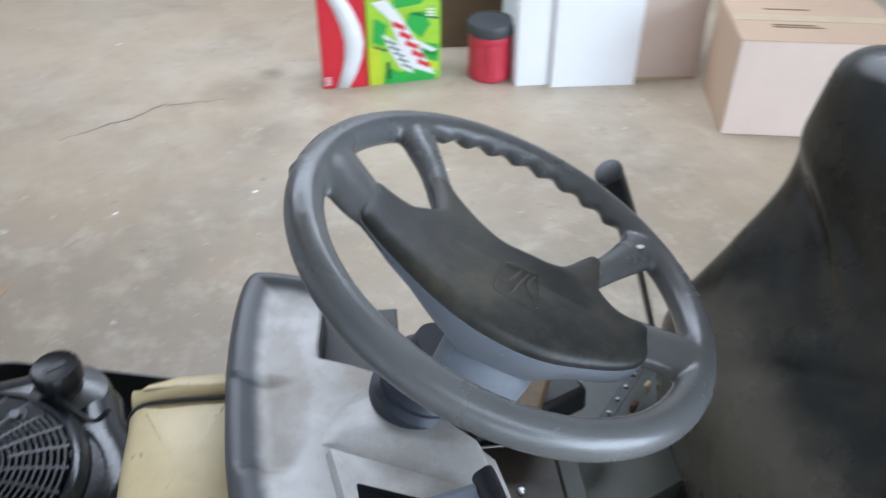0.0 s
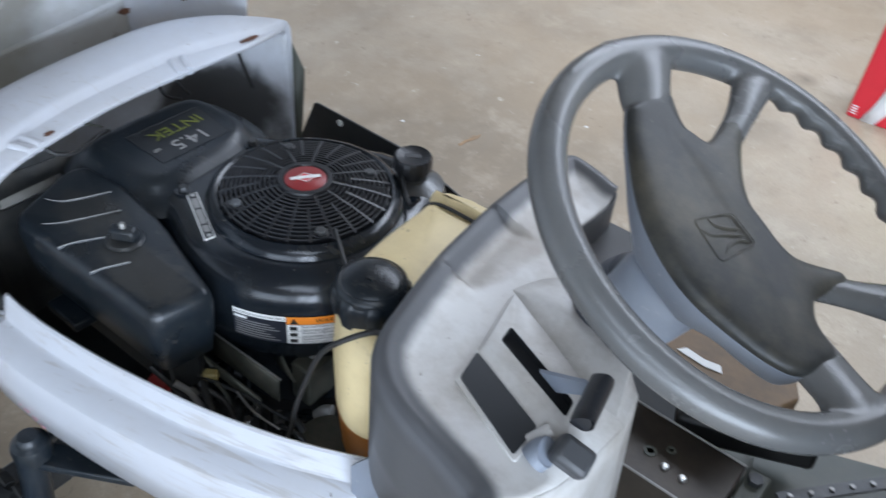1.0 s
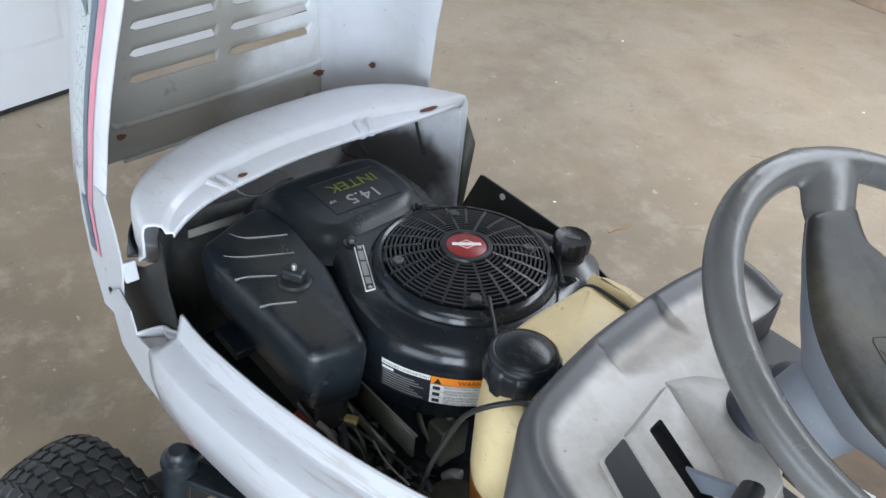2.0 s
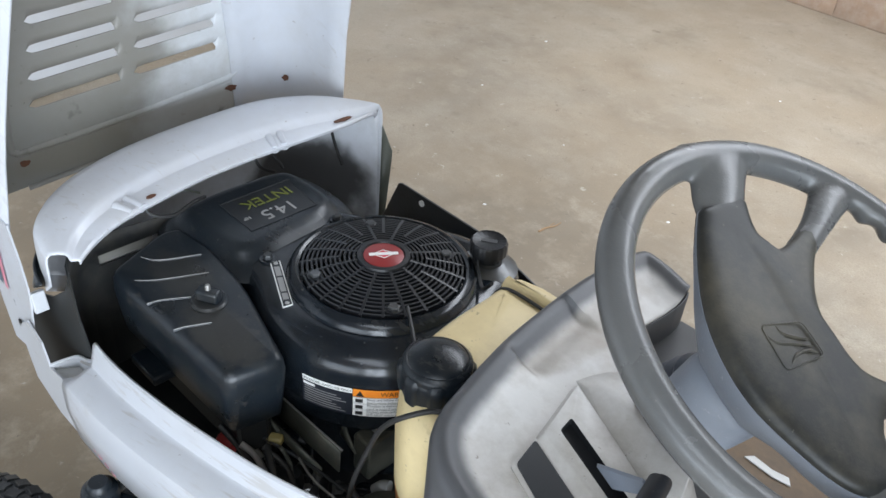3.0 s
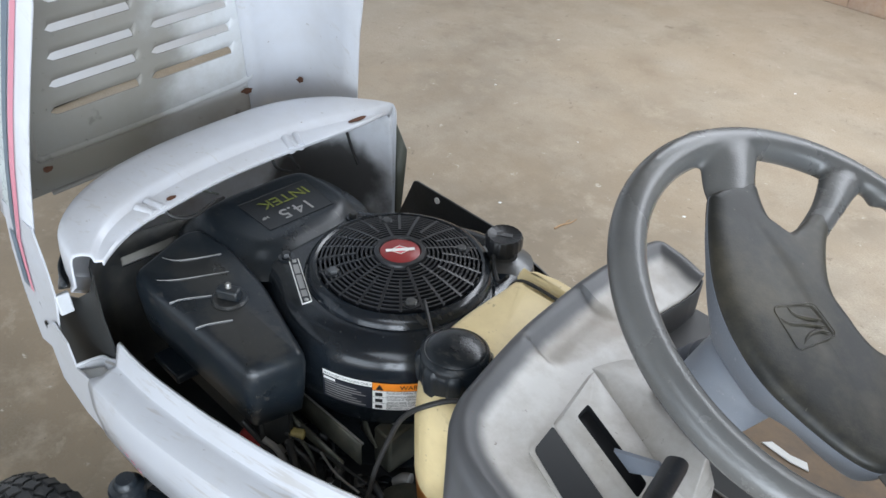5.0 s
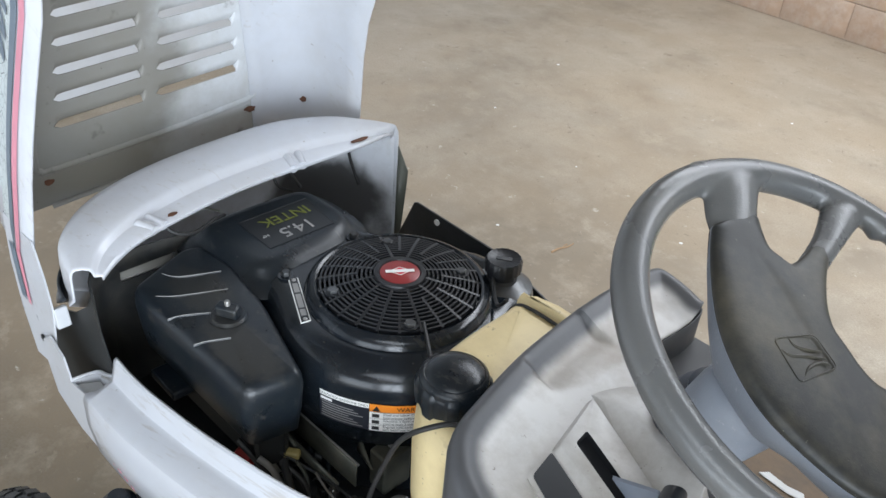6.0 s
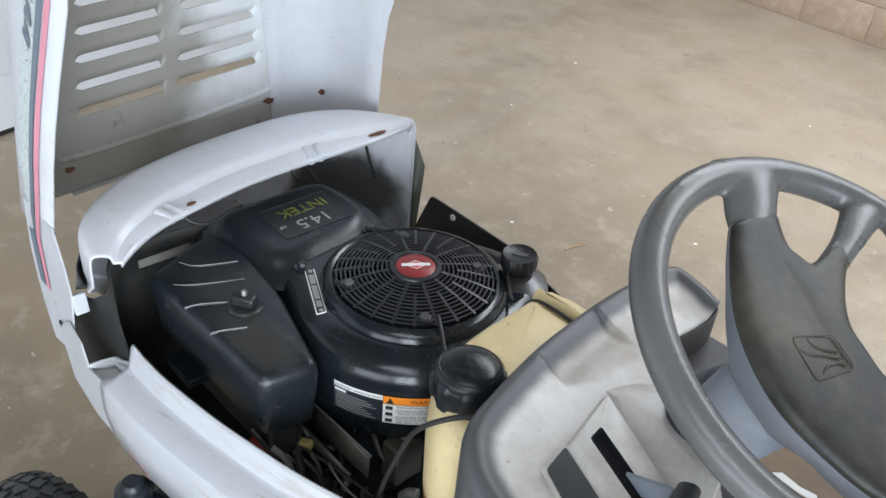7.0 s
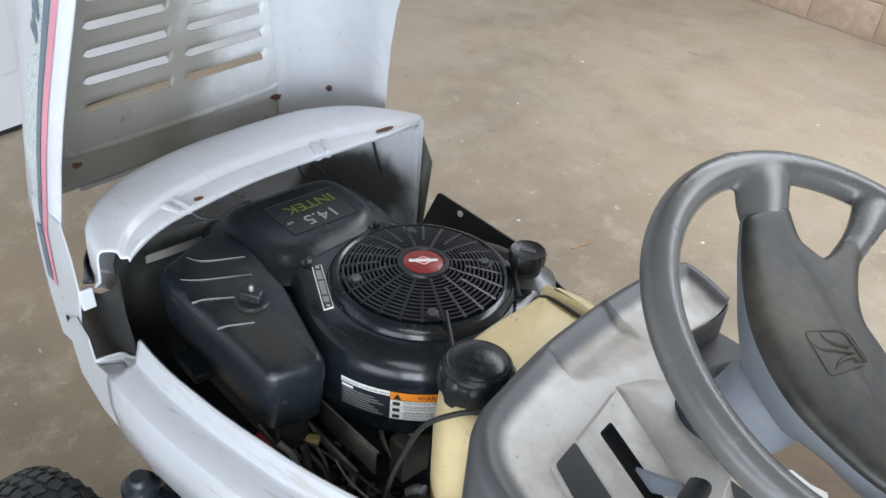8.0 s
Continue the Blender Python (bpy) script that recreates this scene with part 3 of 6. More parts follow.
# wall above the blocks is unseen; white chosen to brighten the floor
wall_north = structure("wall_north", box(-5.2, 4.4, 4.60, 4.8, 0.0, 2.7), WALL, "painted concrete block garage wall", "wall")
wall_west = structure("wall_west", box(-0.16, -0.02, -5.6, 6.0, 0, 2.7), DOOR, "plain white garage side wall", "wall")
wall_west.matrix_world = pose(-2.567, 0.338, 0, 0, 0, 17)
bm = bmesh.new()
box(-5.2, 0.4, -5.35, -5.2, 0, 2.7, bm)
box(3.6, 4.55, -5.35, -5.2, 0, 2.7, bm)
box(0.4, 3.6, -5.35, -5.2, 2.45, 2.7, bm)
structure("wall_south", bm, WALL, "unseen white garage wall with an assumed bay opening", "wall")
bm = bmesh.new()
box(4.4, 4.55, -5.2, -4.2, 0, 2.7, bm)
box(4.4, 4.55, 0.2, 4.8, 0, 2.7, bm)
box(4.4, 4.55, -4.2, 0.2, 2.55, 2.7, bm)
structure("wall_east", bm, WALL, "unseen garage wall, bay opening assumed", "wall")

# white panelled door in the side wall
door = structure("door_1", box(-0.018, 0.022, -0.52, 1.96, 0.022, 2.05), DOOR, "wide white panelled steel garage door, closed", "garage door", bevel=0.003)
door.matrix_world = pose(-2.567, 0.338, 0, 0, 0, 17)
for y0, y1 in ((-0.42, -0.10), (-0.02, 0.30), (0.42, 0.74), (0.82, 1.14), (1.22, 1.54), (1.60, 1.90)):
    for z0, z1 in ((0.17, 0.80), (0.92, 1.50), (1.60, 1.94)):
        rings = []
        for d, x in ((0, 0.0235), (0.010, 0.016), (0.022, 0.016), (0.05, 0.029), (0.06, 0.030)):
            rings.append([Vector((x, y0 + d, z0 + d)), Vector((x, y1 - d, z0 + d)), Vector((x, y1 - d, z1 - d)), Vector((x, y0 + d, z1 - d))])
        part("door_panel", loft(rings), DOOR, door)
# dark strip paints in the gap shadow below the door
part("door_gap_shade", box(-0.015, 0.018, -0.52, 1.96, 0.004, 0.0215), RUBBER, door, "dark strip standing in for the shadow under the door", bevel=0.002)
part("door_frame", box(-0.018, 0.035, 1.965, 2.04, 0.0, 2.12), DOOR, door, "white door frame", bevel=0.003)
part("door_frame", box(-0.018, 0.035, -0.60, -0.525, 0.0, 2.12), DOOR, door, "white door frame", bevel=0.003)

# ---- riding mower ----
mower = new("riding_mower")
mower.matrix_world = pose(0.17, 0.61, 0, 0, 0, 3.5)
tagged(mower, "white riding lawn mower with its hood tipped open", "riding mower")

# hood, standing open beyond the nose
HZ = [(0.665, 0.312, -0.995, -1.088), (0.72, 0.307, -0.985, -1.091), (0.81, 0.298, -0.968, -1.085), (0.88, 0.289, -0.952, -1.077), (0.95, 0.280, -0.930, -1.069), (1.07, 0.270, -0.875, -1.047), (1.20, 0.262, -0.84, -1.05), (1.34, 0.255, -0.80, -1.03)]


def panel_x(z):
    return -1.165 + 0.10 * (z - 0.75)


def hood_side(z, w, xf, xb, side):
    px = panel_x(z)
    pts = [(xf, w), (xf + (xb - xf) * 0.45, w + 0.004), (xb, w), (xb * 0.55 + px * 0.45, w - 0.018), (px + 0.013, w - 0.055), (px + 0.002, w - 0.09), (px, w - 0.12)] if side > 0 else [(xf, w), (xf + (xb - xf) * 0.45, w + 0.004), (xb, w), (px + 0.030, w - 0.006), (px + 0.010, w - 0.014), (px + 0.002, w - 0.026), (px, w - 0.04)]
    return [Vector((x, -0.02 + side * y, z)) for x, y in pts]


hood = part("hood", loft([hood_side(*h, 1) for h in HZ], closed=False), WHITE, mower, "open white steel hood with louvres, dirty inside", solid=0.003)
part("hood_side", loft([hood_side(*h, -1) for h in HZ], closed=False), WHITE, hood, "white hood side with worn decals", solid=0.003)
# louvred panel between the sides, each slit a real opening
bm = bmesh.new()
ROW0, PITCH, ROWS_N = 0.785, 0.0463, 10
ZT = ROW0 + PITCH * ROWS_N


def hood_at(z):
    for h0, h1 in zip(HZ, HZ[1:]):
        if z <= h1[0]:
            t = (z - h0[0]) / (h1[0] - h0[0])
            return [a + (b - a) * t for a, b in zip(h0, h1)][1:]
    return HZ[-1][1:]


def pv(y, z, dx=0.0):
    """A place on the louvred panel, sheared to fit the camera's view."""
    return Vector((panel_x(z) + dx, y, z + 0.072 * (y + 0.03)))


def quad(y00, y01, z0, y10, y11, z1):
    bm.faces.new([bm.verts.new(p) for p in (pv(y00, z0), pv(y01, z0), pv(y11, z1), pv(y10, z1))])


def edge_y(z, side):
    return -0.02 + side * (hood_at(z)[0] - (0.12 if side > 0 else 0.04))


def slit_ends(ci, z):
    if ci == 0:
        return -0.2097 + 0.118 * (z - 0.808), -0.0535
    return -0.029 + 0.09 * (z - 0.809), 0.1330 - 0.08 * (z - 0.809)


Y0, YM, Y1 = -0.232, -0.041, 0.152
zs = [0.665, 0.70, 0.735, ROW0] + [ROW0 + PITCH * (k + 1) for k in range(ROWS_N)] + [1.29, 1.34]
for z0, z1 in zip(zs, zs[1:]):
    quad(edge_y(z0, -1), max(Y0, edge_y(z0, -1)), z0, edge_y(z1, -1), max(Y0, edge_y(z1, -1)), z1)
    quad(Y1, edge_y(z0, 1), z0, Y1, edge_y(z1, 1), z1)
    if z1 <= ROW0 + 1e-6 or z0 >= ZT - 1e-6:
        quad(max(Y0, edge_y(z0, -1)), Y1, z0, max(Y0, edge_y(z1, -1)), Y1, z1)
        continue
    for ci in range(2):
        ya, yb = ((max(Y0, edge_y(z0, -1)), YM), (YM, Y1))[ci]
        yc = (max(Y0, edge_y(z1, -1)), YM)[ci]
        zc = (z0 + z1) / 2
        s0, s1 = slit_ends(ci, zc)
        edge = [(ya + (yb - ya) * k / 14, z0) for k in range(14)] + [(yb, z0 + (z1 - z0) * k / 4) for k in range(4)]
        edge += [(yb - (yb - yc) * k / 14, z1) for k in range(14)] + [(yc + (ya - yc) * k / 4, z1 - (z1 - z0) * k / 4) for k in range(4)]
        ym = (ya + yb) / 2
        rings = [[pv(y, z) for y, z in edge], [], [], [], []]
        for y, z in edge:
            u = max(-1.0, min(1.0, (y - ym) / ((yb - ya) / 2)))
            v = (z - zc) / ((z1 - z0) / 2)
            yy = (s0 + s1) / 2 + (s1 - s0) / 2 * u
            # a straight slit with a slanting tip at one end and a blunt one at the other
            taper = min(1.0, max(0.0, u + 1.0) / 0.16)
            dz = 0.0052 * v * taper ** 0.7 + 0.0018 * (1 - taper)
            up = max(0.0, v) * taper
            rings[1].append(pv((s0 + s1) / 2 + ((s1 - s0) / 2 + 0.006) * u, zc + 0.0185 * v))
            rings[2].append(pv((s0 + s1) / 2 + ((s1 - s0) / 2 + 0.0015) * u, zc + 0.0075 * v * taper, -0.006 * up))
            rings[3].append(pv(yy, zc + dz, -0.011 * up))
            rings[4].append(pv(yy, zc + dz, -0.011 * up - 0.0025))
        loft(rings, caps=False, bm=bm)
bmesh.ops.remove_doubles(bm, verts=bm.verts, dist=1e-5)
panel = part("louvred_panel", bm, WHITE_IN, hood, "dirty white louvred panel", sharp=60)
bm = bmesh.new()
bm.from_mesh(panel.data)
for f in bm.faces:
    f.normal_update()
    if f.normal.x < 0:
        f.normal_flip()
bm.to_mesh(panel.data)
bm.free()
panel.data.set_sharp_from_angle(angle=radians(50))


def hood_spot(s, z, lift):
    """A place on the outside of the near hood side, s metres in from its free edge."""
    w, xf, xb = hood_at(max(z, 0.665))
    q = s / (xf - xb)
    bulge = 0.004 * (q / 0.45 if q < 0.45 else max(0.0, 1 - q) / 0.55)
    return Vector((xf - s, -0.02 - w - bulge - lift, z))


def hood_stripe(name, s0, s1, z0, z1, material, label, lift=0.0035):
    zz = [z0 + (z1 - z0) * k / 15 for k in range(16)]
    return part(name, loft([[hood_spot(q, z, lift) for z in zz] for q in (s0, s1)], closed=False), material, hood, label)


def hood_bar(s0, z0, s1, z1, half):
    rows = [[hood_spot(s0 + (s1 - s0) * k / 4, z0 + (z1 - z0) * k / 4 + d, 0.0052) for k in range(5)] for d in (-half, half)]
    part("decal_bar", loft(rows, closed=False), STRIPE_GREY, hood, "dark decal bar")


hood_stripe("red_stripe", 0.038, 0.054, 0.67, 1.33, STRIPE_RED, "thin red decal stripe")
hood_stripe("grey_stripe", 0.059, 0.077, 0.67, 1.33, STRIPE_GREY, "blue-grey decal stripe")
hood_stripe("cracked_decal", 0.077, 0.104, 0.67, 0.76, CRACKED, "pale cracked decal")
hood_stripe("cracked_decal", 0.077, 0.122, 0.76, 1.33, CRACKED, "pale cracked decal")
for s0, z0, s1, z1 in ((0.086, 0.985, 0.116, 1.003), (0.088, 0.990, 0.112, 1.022), (0.086, 1.020, 0.114, 1.036), (0.088, 1.026, 0.116, 1.062), (0.086, 1.058, 0.112, 1.072)):
    hood_bar(s0, z0, s1, z1, 0.006)

# pressed rim round the louvred panel
bead = [(-0.215, 1.28), (-0.240, 0.90), (-0.250, 0.76), (-0.244, 0.737), (-0.22, 0.732), (-0.05, 0.730), (0.12, 0.735), (0.163, 0.740), (0.179, 0.760), (0.178, 0.85), (0.170, 0.92), (0.152, 1.30)]
part("pressed_bead", tube([pv(y, z, -0.0035) for y, z in bead], 0.0075, 12, 6), WHITE_IN, hood, "rounded pressed rim of the panel")
part("bottom_flange", loft([[pv(-0.235, 0.667), pv(0.185, 0.667)], [pv(-0.235, 0.662, 0.0075), pv(0.185, 0.662, 0.0075)]], closed=False), WHITE_IN, hood, solid=0.003)


def patch(name, at, ry, rz, normal, material, parent, label="", seed=0):
    n = Vector(normal).normalized()
    a = Vector((0, 1, 0)) if abs(n.y) < 0.8 else Vector((1, 0, 0))
    a = (a - n * a.dot(n)).normalized()
    b = n.cross(a)
    rnd = random.Random(seed)
    ring = [Vector(at) + (a * ry * math.cos(t) + b * rz * math.sin(t)) * rnd.uniform(0.75, 1.2) for t in (2 * math.pi * k / 14 for k in range(14))]
    return part(name, loft([ring, [p + n * 0.0012 for p in ring]]), material, parent, label)


patch("rust_spot", (-1.1655, 0.161, 0.7295), 0.013, 0.006, (1, 0, 0.2), RUST, hood, "rusty bolt hole", 1)
patch("rust_spot", (-1.1685, -0.2331, 0.6972), 0.008, 0.006, (1, 0, 0.2), RUST, hood, "rusty bolt hole", 2)
patch("rust_spot", (-1.122, 0.256, 0.742), 0.007, 0.006, (0.75, -0.65, 0), RUST, hood, "rusty chip", 3)

# hinge arm that carries on from the near side of the hood
ARM = [(-0.985, 0.712), (-0.950, 0.665), (-0.928, 0.622), (-0.930, 0.545), (-0.962, 0.505), (-1.010, 0.495), (-1.058, 0.560), (-1.086, 0.630), (-1.096, 0.712)]
bm = loft([[Vector((x, y - 0.10 * (0.70 - z), z)) for x, z in ARM] for y in (-0.334, -0.331)])
arm = part("hinge_arm", bm, WHITE, mower, "white steel hinge arm of the hood")
for name, x0, x1, x2, x3, mm in (("red_stripe", -1.031, -1.047, -1.006, -1.018, STRIPE_RED), ("grey_stripe", -1.052, -1.076, -1.024, -1.046, STRIPE_GREY)):
    rows = [[Vector((x, -0.3362 - 0.10 * (0.70 - z), z)) for x, z in ((a, 0.672), (a + (b - a) * 0.4, 0.635), (b, 0.588))] for a, b in ((x0, x2), (x1, x3))]
    part(name, loft(rows, closed=False), mm, arm, "decal stripe running on down the arm")
part("arm_tab", loft([[Vector((x, y, z)) for x, z in ((-0.936, 0.622), (-0.930, 0.588), (-0.920, 0.590), (-0.926, 0.624))] for y in (-0.341, -0.320)]), COWL_GREY, arm, "white paint-worn tab", bevel=0.002)
part("arm_hole", lathe([(0.006, 0), (0.006, 0.002), (0, 0.002)], 14, (-0.975, -0.3505, 0.545), turn=pose(0, 0, 0, 90, 0, 0).to_3x3()), INK, arm)

# nose cowl
LIP = [(-0.889, 0.286), (-0.880, 0.215), (-0.879, 0.14), (-0.879, 0.073), (-0.878, 0.006), (-0.871, -0.08), (-0.853, -0.165), (-0.838, -0.225), (-0.822, -0.268), (-0.803, -0.303)]
OUT = [(-0.876, 0.292), (-0.935, 0.268), (-0.995, 0.215), (-1.030, 0.13), (-1.030, 0.02), (-1.015, -0.11), (-0.985, -0.21), (-0.940, -0.282), (-0.885, -0.326), (-0.820, -0.338)]
lip_path, out_path = catmull([(x, y, 0) for x, y in LIP], 7), catmull([(x, y, 0) for x, y in OUT], 7)
rings = []
NL = len(lip_path)


def along(path, u):
    f = u * (len(path) - 1)
    i = min(int(f), len(path) - 2)
    return path[i].lerp(path[i + 1], f - i)


def cowl_stop(z):
    for (z0, u0), (z1, u1) in zip(COWL_END, COWL_END[1:]):
        if z >= z1:
            return u0 + (u1 - u0) * max(0.0, (z0 - z) / (z0 - z1))
    return COWL_END[-1][1]


COWL_END = [(0.735, 1.0), (0.70, 0.985), (0.66, 0.91), (0.61, 0.81), (0.55, 0.70), (0.46, 0.56)]
for za, m in ((0.7505, -0.004), (0.7548, 0.0), (0.7568, 0.03), (0.757, 0.24), (0.7578, 0.26), (0.765, 0.31), (0.7685, 0.38), (0.771, 0.6), (0.7705, 0.84), (0.7665, 0.945), (0.758, 1.0), (0.742, 1.02), (0.70, 1.02), (0.66, 1.02), (0.61, 1.01), (0.55, 1.0), (0.46, 0.98)):
    ring = []
    stop = cowl_stop(za)
    for i in range(NL):
        u = stop * i / (NL - 1)
        a, b = along(lip_path, u), along(out_path, u)
        drop = 0.016 * max(0.0, (u - 0.70) / 0.30) ** 2 if za > 0.73 else 0
        curl = 0.010 * max(0.0, 1 - u / 0.025) ** 2
        ring.append(Vector((a.x + (b.x - a.x) * m, a.y + (b.y - a.y) * m, za - drop - curl)))
    rings.append(ring)
cowl = part("nose_cowl", loft(rings, closed=False), WHITE, mower, "white steel nose cowl with a rusty lip", solid=0.0025)
rings = []
for za, m in ((0.746, 0.93), (0.72, 0.955), (0.68, 0.97), (0.61, 0.96), (0.55, 0.95), (0.46, 0.93)):
    stop = cowl_stop(za) - 0.06
    rings.append([along(lip_path, stop * i / 48).lerp(along(out_path, stop * i / 48), m) + Vector((0, 0, za)) for i in range(1, 49)])
part("cowl_lining", loft(rings, closed=False), SHADED_COWL, cowl, "dirty inner face of the cowl, shadow put into its colour", solid=0.002)
rings = []
for za, d in ((0.700, 0.010), (0.67, 0.016), (0.61, 0.018), (0.55, 0.016), (0.44, 0.008)):
    ring = []
    stop = cowl_stop(za) - 0.02
    for i in range(NL):
        u = stop * i / (NL - 1)
        p = along(out_path, u)
        t = (along(out_path, min(1, u + 0.02)) - along(out_path, max(0, u - 0.02))).normalized()
        ring.append(Vector((p.x + d * t.y, p.y - d * t.x, za)))
    rings.append(ring)
part("grille_shell", loft(rings, closed=False), BLACK, cowl, "black plastic grille shell", solid=0.003)
for i in (20, 22, 44, 46):
    a, b = lip_path[i], out_path[i]
    pts = [(a.x + (b.x - a.x) * m, a.y + (b.y - a.y) * m, z) for m, z in ((0.01, 0.7530), (0.10, 0.7545), (0.25, 0.7560))]
    part("lip_rib", tube(pts, 0.0075, 12, 4), WHITE, cowl)
patch("rust_spot", (-0.89, 0.215, 0.7595), 0.02, 0.006, (0, 0, 1), RUST, cowl, "rust on the lip", 4)
patch("rust_spot", (-0.862, -0.165, 0.7590), 0.008, 0.004, (0, 0, 1), RUST, cowl, "rust on the lip", 5)
# torn sheet behind the far end of the cowl
part("torn_flange", loft([[Vector((-0.868, 0.286, 0.735)), Vector((-0.872, 0.288, 0.50))], [Vector((-0.846, 0.292, 0.690)), Vector((-0.862, 0.292, 0.52))], [Vector((-0.852, 0.296, 0.665)), Vector((-0.866, 0.296, 0.53))]], closed=False), OLIVE, cowl, "bent grey flange", solid=0.002)
for pts in ([(-0.99, 0.10, 0.705), (-0.975, 0.085, 0.688), (-0.965, 0.09, 0.67), (-0.955, 0.11, 0.66)], [(-0.99, 0.10, 0.705), (-0.97, 0.115, 0.69), (-0.95, 0.125, 0.665)], [(-0.955, 0.235, 0.715), (-0.945, 0.238, 0.68), (-0.93, 0.243, 0.64)]):
    part("loose_wire", tube(pts, 0.0028, 8, 5), INK, cowl, "black wire end")
part("lamp_wire", tube([(-0.90, -0.165, 0.735), (-0.885, -0.16, 0.715), (-0.875, -0.13, 0.705), (-0.88, -0.09, 0.712), (-0.90, -0.06, 0.70)], 0.003, 8, 6), INK, cowl, "black wire")
part("lamp_wire", tube([(-0.91, -0.15, 0.735), (-0.915, -0.10, 0.722), (-0.915, -0.06, 0.70)], 0.0016, 8, 6), OLIVE, cowl, "thin green wire")

# black baffle between the cowl and the air filter, with two slots
rings = []
for za, k in ((0.42, 0), (0.628, 0), (0.648, 1), (0.672, 1)):
    rings.append([Vector((x, y, za if k == 0 or za < 0.65 else zt)) for x, y, zt in ((-0.925, -0.10, 0.672), (-0.926, -0.135, 0.675), (-0.925, -0.235, 0.685), (-0.915, -0.262, 0.69), (-0.895, -0.285, 0.695), (-0.872, -0.300, 0.69), (-0.845, -0.307, 0.68))])
bm = bmesh.new()
vs = [[bm.verts.new(p) for p in r] for r in rings]
for j in range(3):
    for i in range(6):
        if j == 1 and i == 1:
            continue
        bm.faces.new((vs[j][i], vs[j][i + 1], vs[j + 1][i + 1], vs[j + 1][i]))
part("baffle", bm, BAFFLE, mower, "dusty black baffle plate with a slot", solid=0.003)
# pale sheet added in place of the bright ground behind the slot
part("slot_light_sheet", loft([[Vector((x, y, z)) for y, z in ((-0.142, 0.627), (-0.236, 0.627), (-0.236, 0.650), (-0.142, 0.650))] for x in (-0.9305, -0.9325)]), WHITE_IN, mower, "pale sheet standing in for the light seen through the slot")
part("side_baffle", loft([[Vector((x, y, z)) for x, z in ((-1.10, 0.36), (-1.06, 0.50), (-0.985, 0.575), (-0.93, 0.603), (-0.865, 0.655), (-0.835, 0.702), (-0.842, 0.690), (-0.838, 0.62), (-0.815, 0.560), (-0.775, 0.540), (-0.70, 0.530), (-0.70, 0.40))] for y in (-0.3105, -0.3075)]), MATTE, mower, "dusty black side sheet")
part("baffle_tab", box(-0.80, -0.73, -0.262, -0.225, 0.535, 0.55), BLACK, mower, "black plastic ledge", bevel=0.003)

# side panel with the ledge on which the hood rests
SIDE = [(-0.792, -0.310), (-0.71, -0.308), (-0.64, -0.301), (-0.57, -0.2915), (-0.47, -0.273), (-0.40, -0.255), (-0.32, -0.228), (-0.235, -0.190)]
side_path = catmull([(x, y, 0) for x, y in SIDE], 7)
SECT = ((0.010, -0.035), (0.004, -0.012), (0.0012, -0.001), (-0.0005, 0.0), (-0.0028, -0.002), (-0.0105, -0.026), (-0.0125, -0.0305), (-0.0155, -0.0330), (-0.0200, -0.0342), (-0.0330, -0.0395), (-0.0465, -0.0455), (-0.0502, -0.0482), (-0.0525, -0.056), (-0.0535, -0.10), (-0.0460, -0.165))
rings = [[] for _ in SECT]
for i, p in enumerate(side_path):
    z = 0.60 + 0.03 * (p.x + 0.815) / 0.58
    for r, (dy, dz) in zip(rings, SECT):
        r.append(Vector((p.x - (0.012 if dz < -0.04 and i == 0 else 0), p.y + dy, z + dz + (0.005 * (1 - i / 3) if i < 3 and -0.013 < dz <= 0 else 0))))
side = part("side_panel", loft(rings, closed=False), SIDE_WHITE, mower, "scuffed white steel side panel", solid=0.0025, sharp=26)
strips = [[], [], []]
for p in side_path[2:-1]:
    z = 0.60 + 0.03 * (p.x + 0.815) / 0.58
    for st, dy, dz in zip(strips, (-0.0122, -0.0152, -0.0185), (-0.0290, -0.0318, -0.0328)):
        st.append(Vector((p.x, p.y + dy, z + dz)))
part("groove_grime", loft(strips, closed=False), GRIME, side, "greyish grime along the groove")
bm = loft([[Vector((x, y, z)) for x, z in ((-0.78, 0.43), (-0.78, 0.540), (-0.83, 0.532), (-0.880, 0.520), (-0.893, 0.560), (-0.935, 0.575), (-0.985, 0.535), (-0.962, 0.440), (-0.885, 0.419))] for y in (-0.3525, -0.3495)])
part("panel_front", bm, WHITE, side, "white side panel end")
POCKET = [(-0.874, -0.3485), (-0.782, -0.3510), (-0.808, -0.316), (-0.858, -0.318)]
part("latch_pocket", loft([[Vector((x, y, z)) for x, y in POCKET] for z in (0.514, 0.517)]), WHITE_IN, side, "white latch pocket with worn paint")
part("pocket_wall", loft([[Vector((-0.780, -0.3515, 0.515)), Vector((-0.806, -0.315, 0.515)), Vector((-0.858, -0.317, 0.515)), Vector((-0.876, -0.3485, 0.515))], [Vector((-0.780, -0.3515, 0.556)), Vector((-0.806, -0.314, 0.560)), Vector((-0.860, -0.316, 0.534)), Vector((-0.877, -0.3495, 0.524))]], closed=False), WHITE, side, solid=0.003)
part("pocket_rim", tube([(-0.880, -0.350, 0.523), (-0.872, -0.330, 0.528), (-0.860, -0.3155, 0.534), (-0.835, -0.3145, 0.545), (-0.807, -0.3135, 0.561)], 0.0032, 10, 5), WHITE, side, "rolled white pocket rim")
part("pocket_wear", tube([(-0.845, -0.3175, 0.536), (-0.826, -0.3170, 0.546), (-0.810, -0.3165, 0.552)], 0.0022, 8, 4), GRIME, side, "paint worn to primer")
patch("rust_spot", (-0.818, -0.326, 0.5178), 0.006, 0.004, (0, 0, 1), RUST, side, "rust in the pocket", 6)
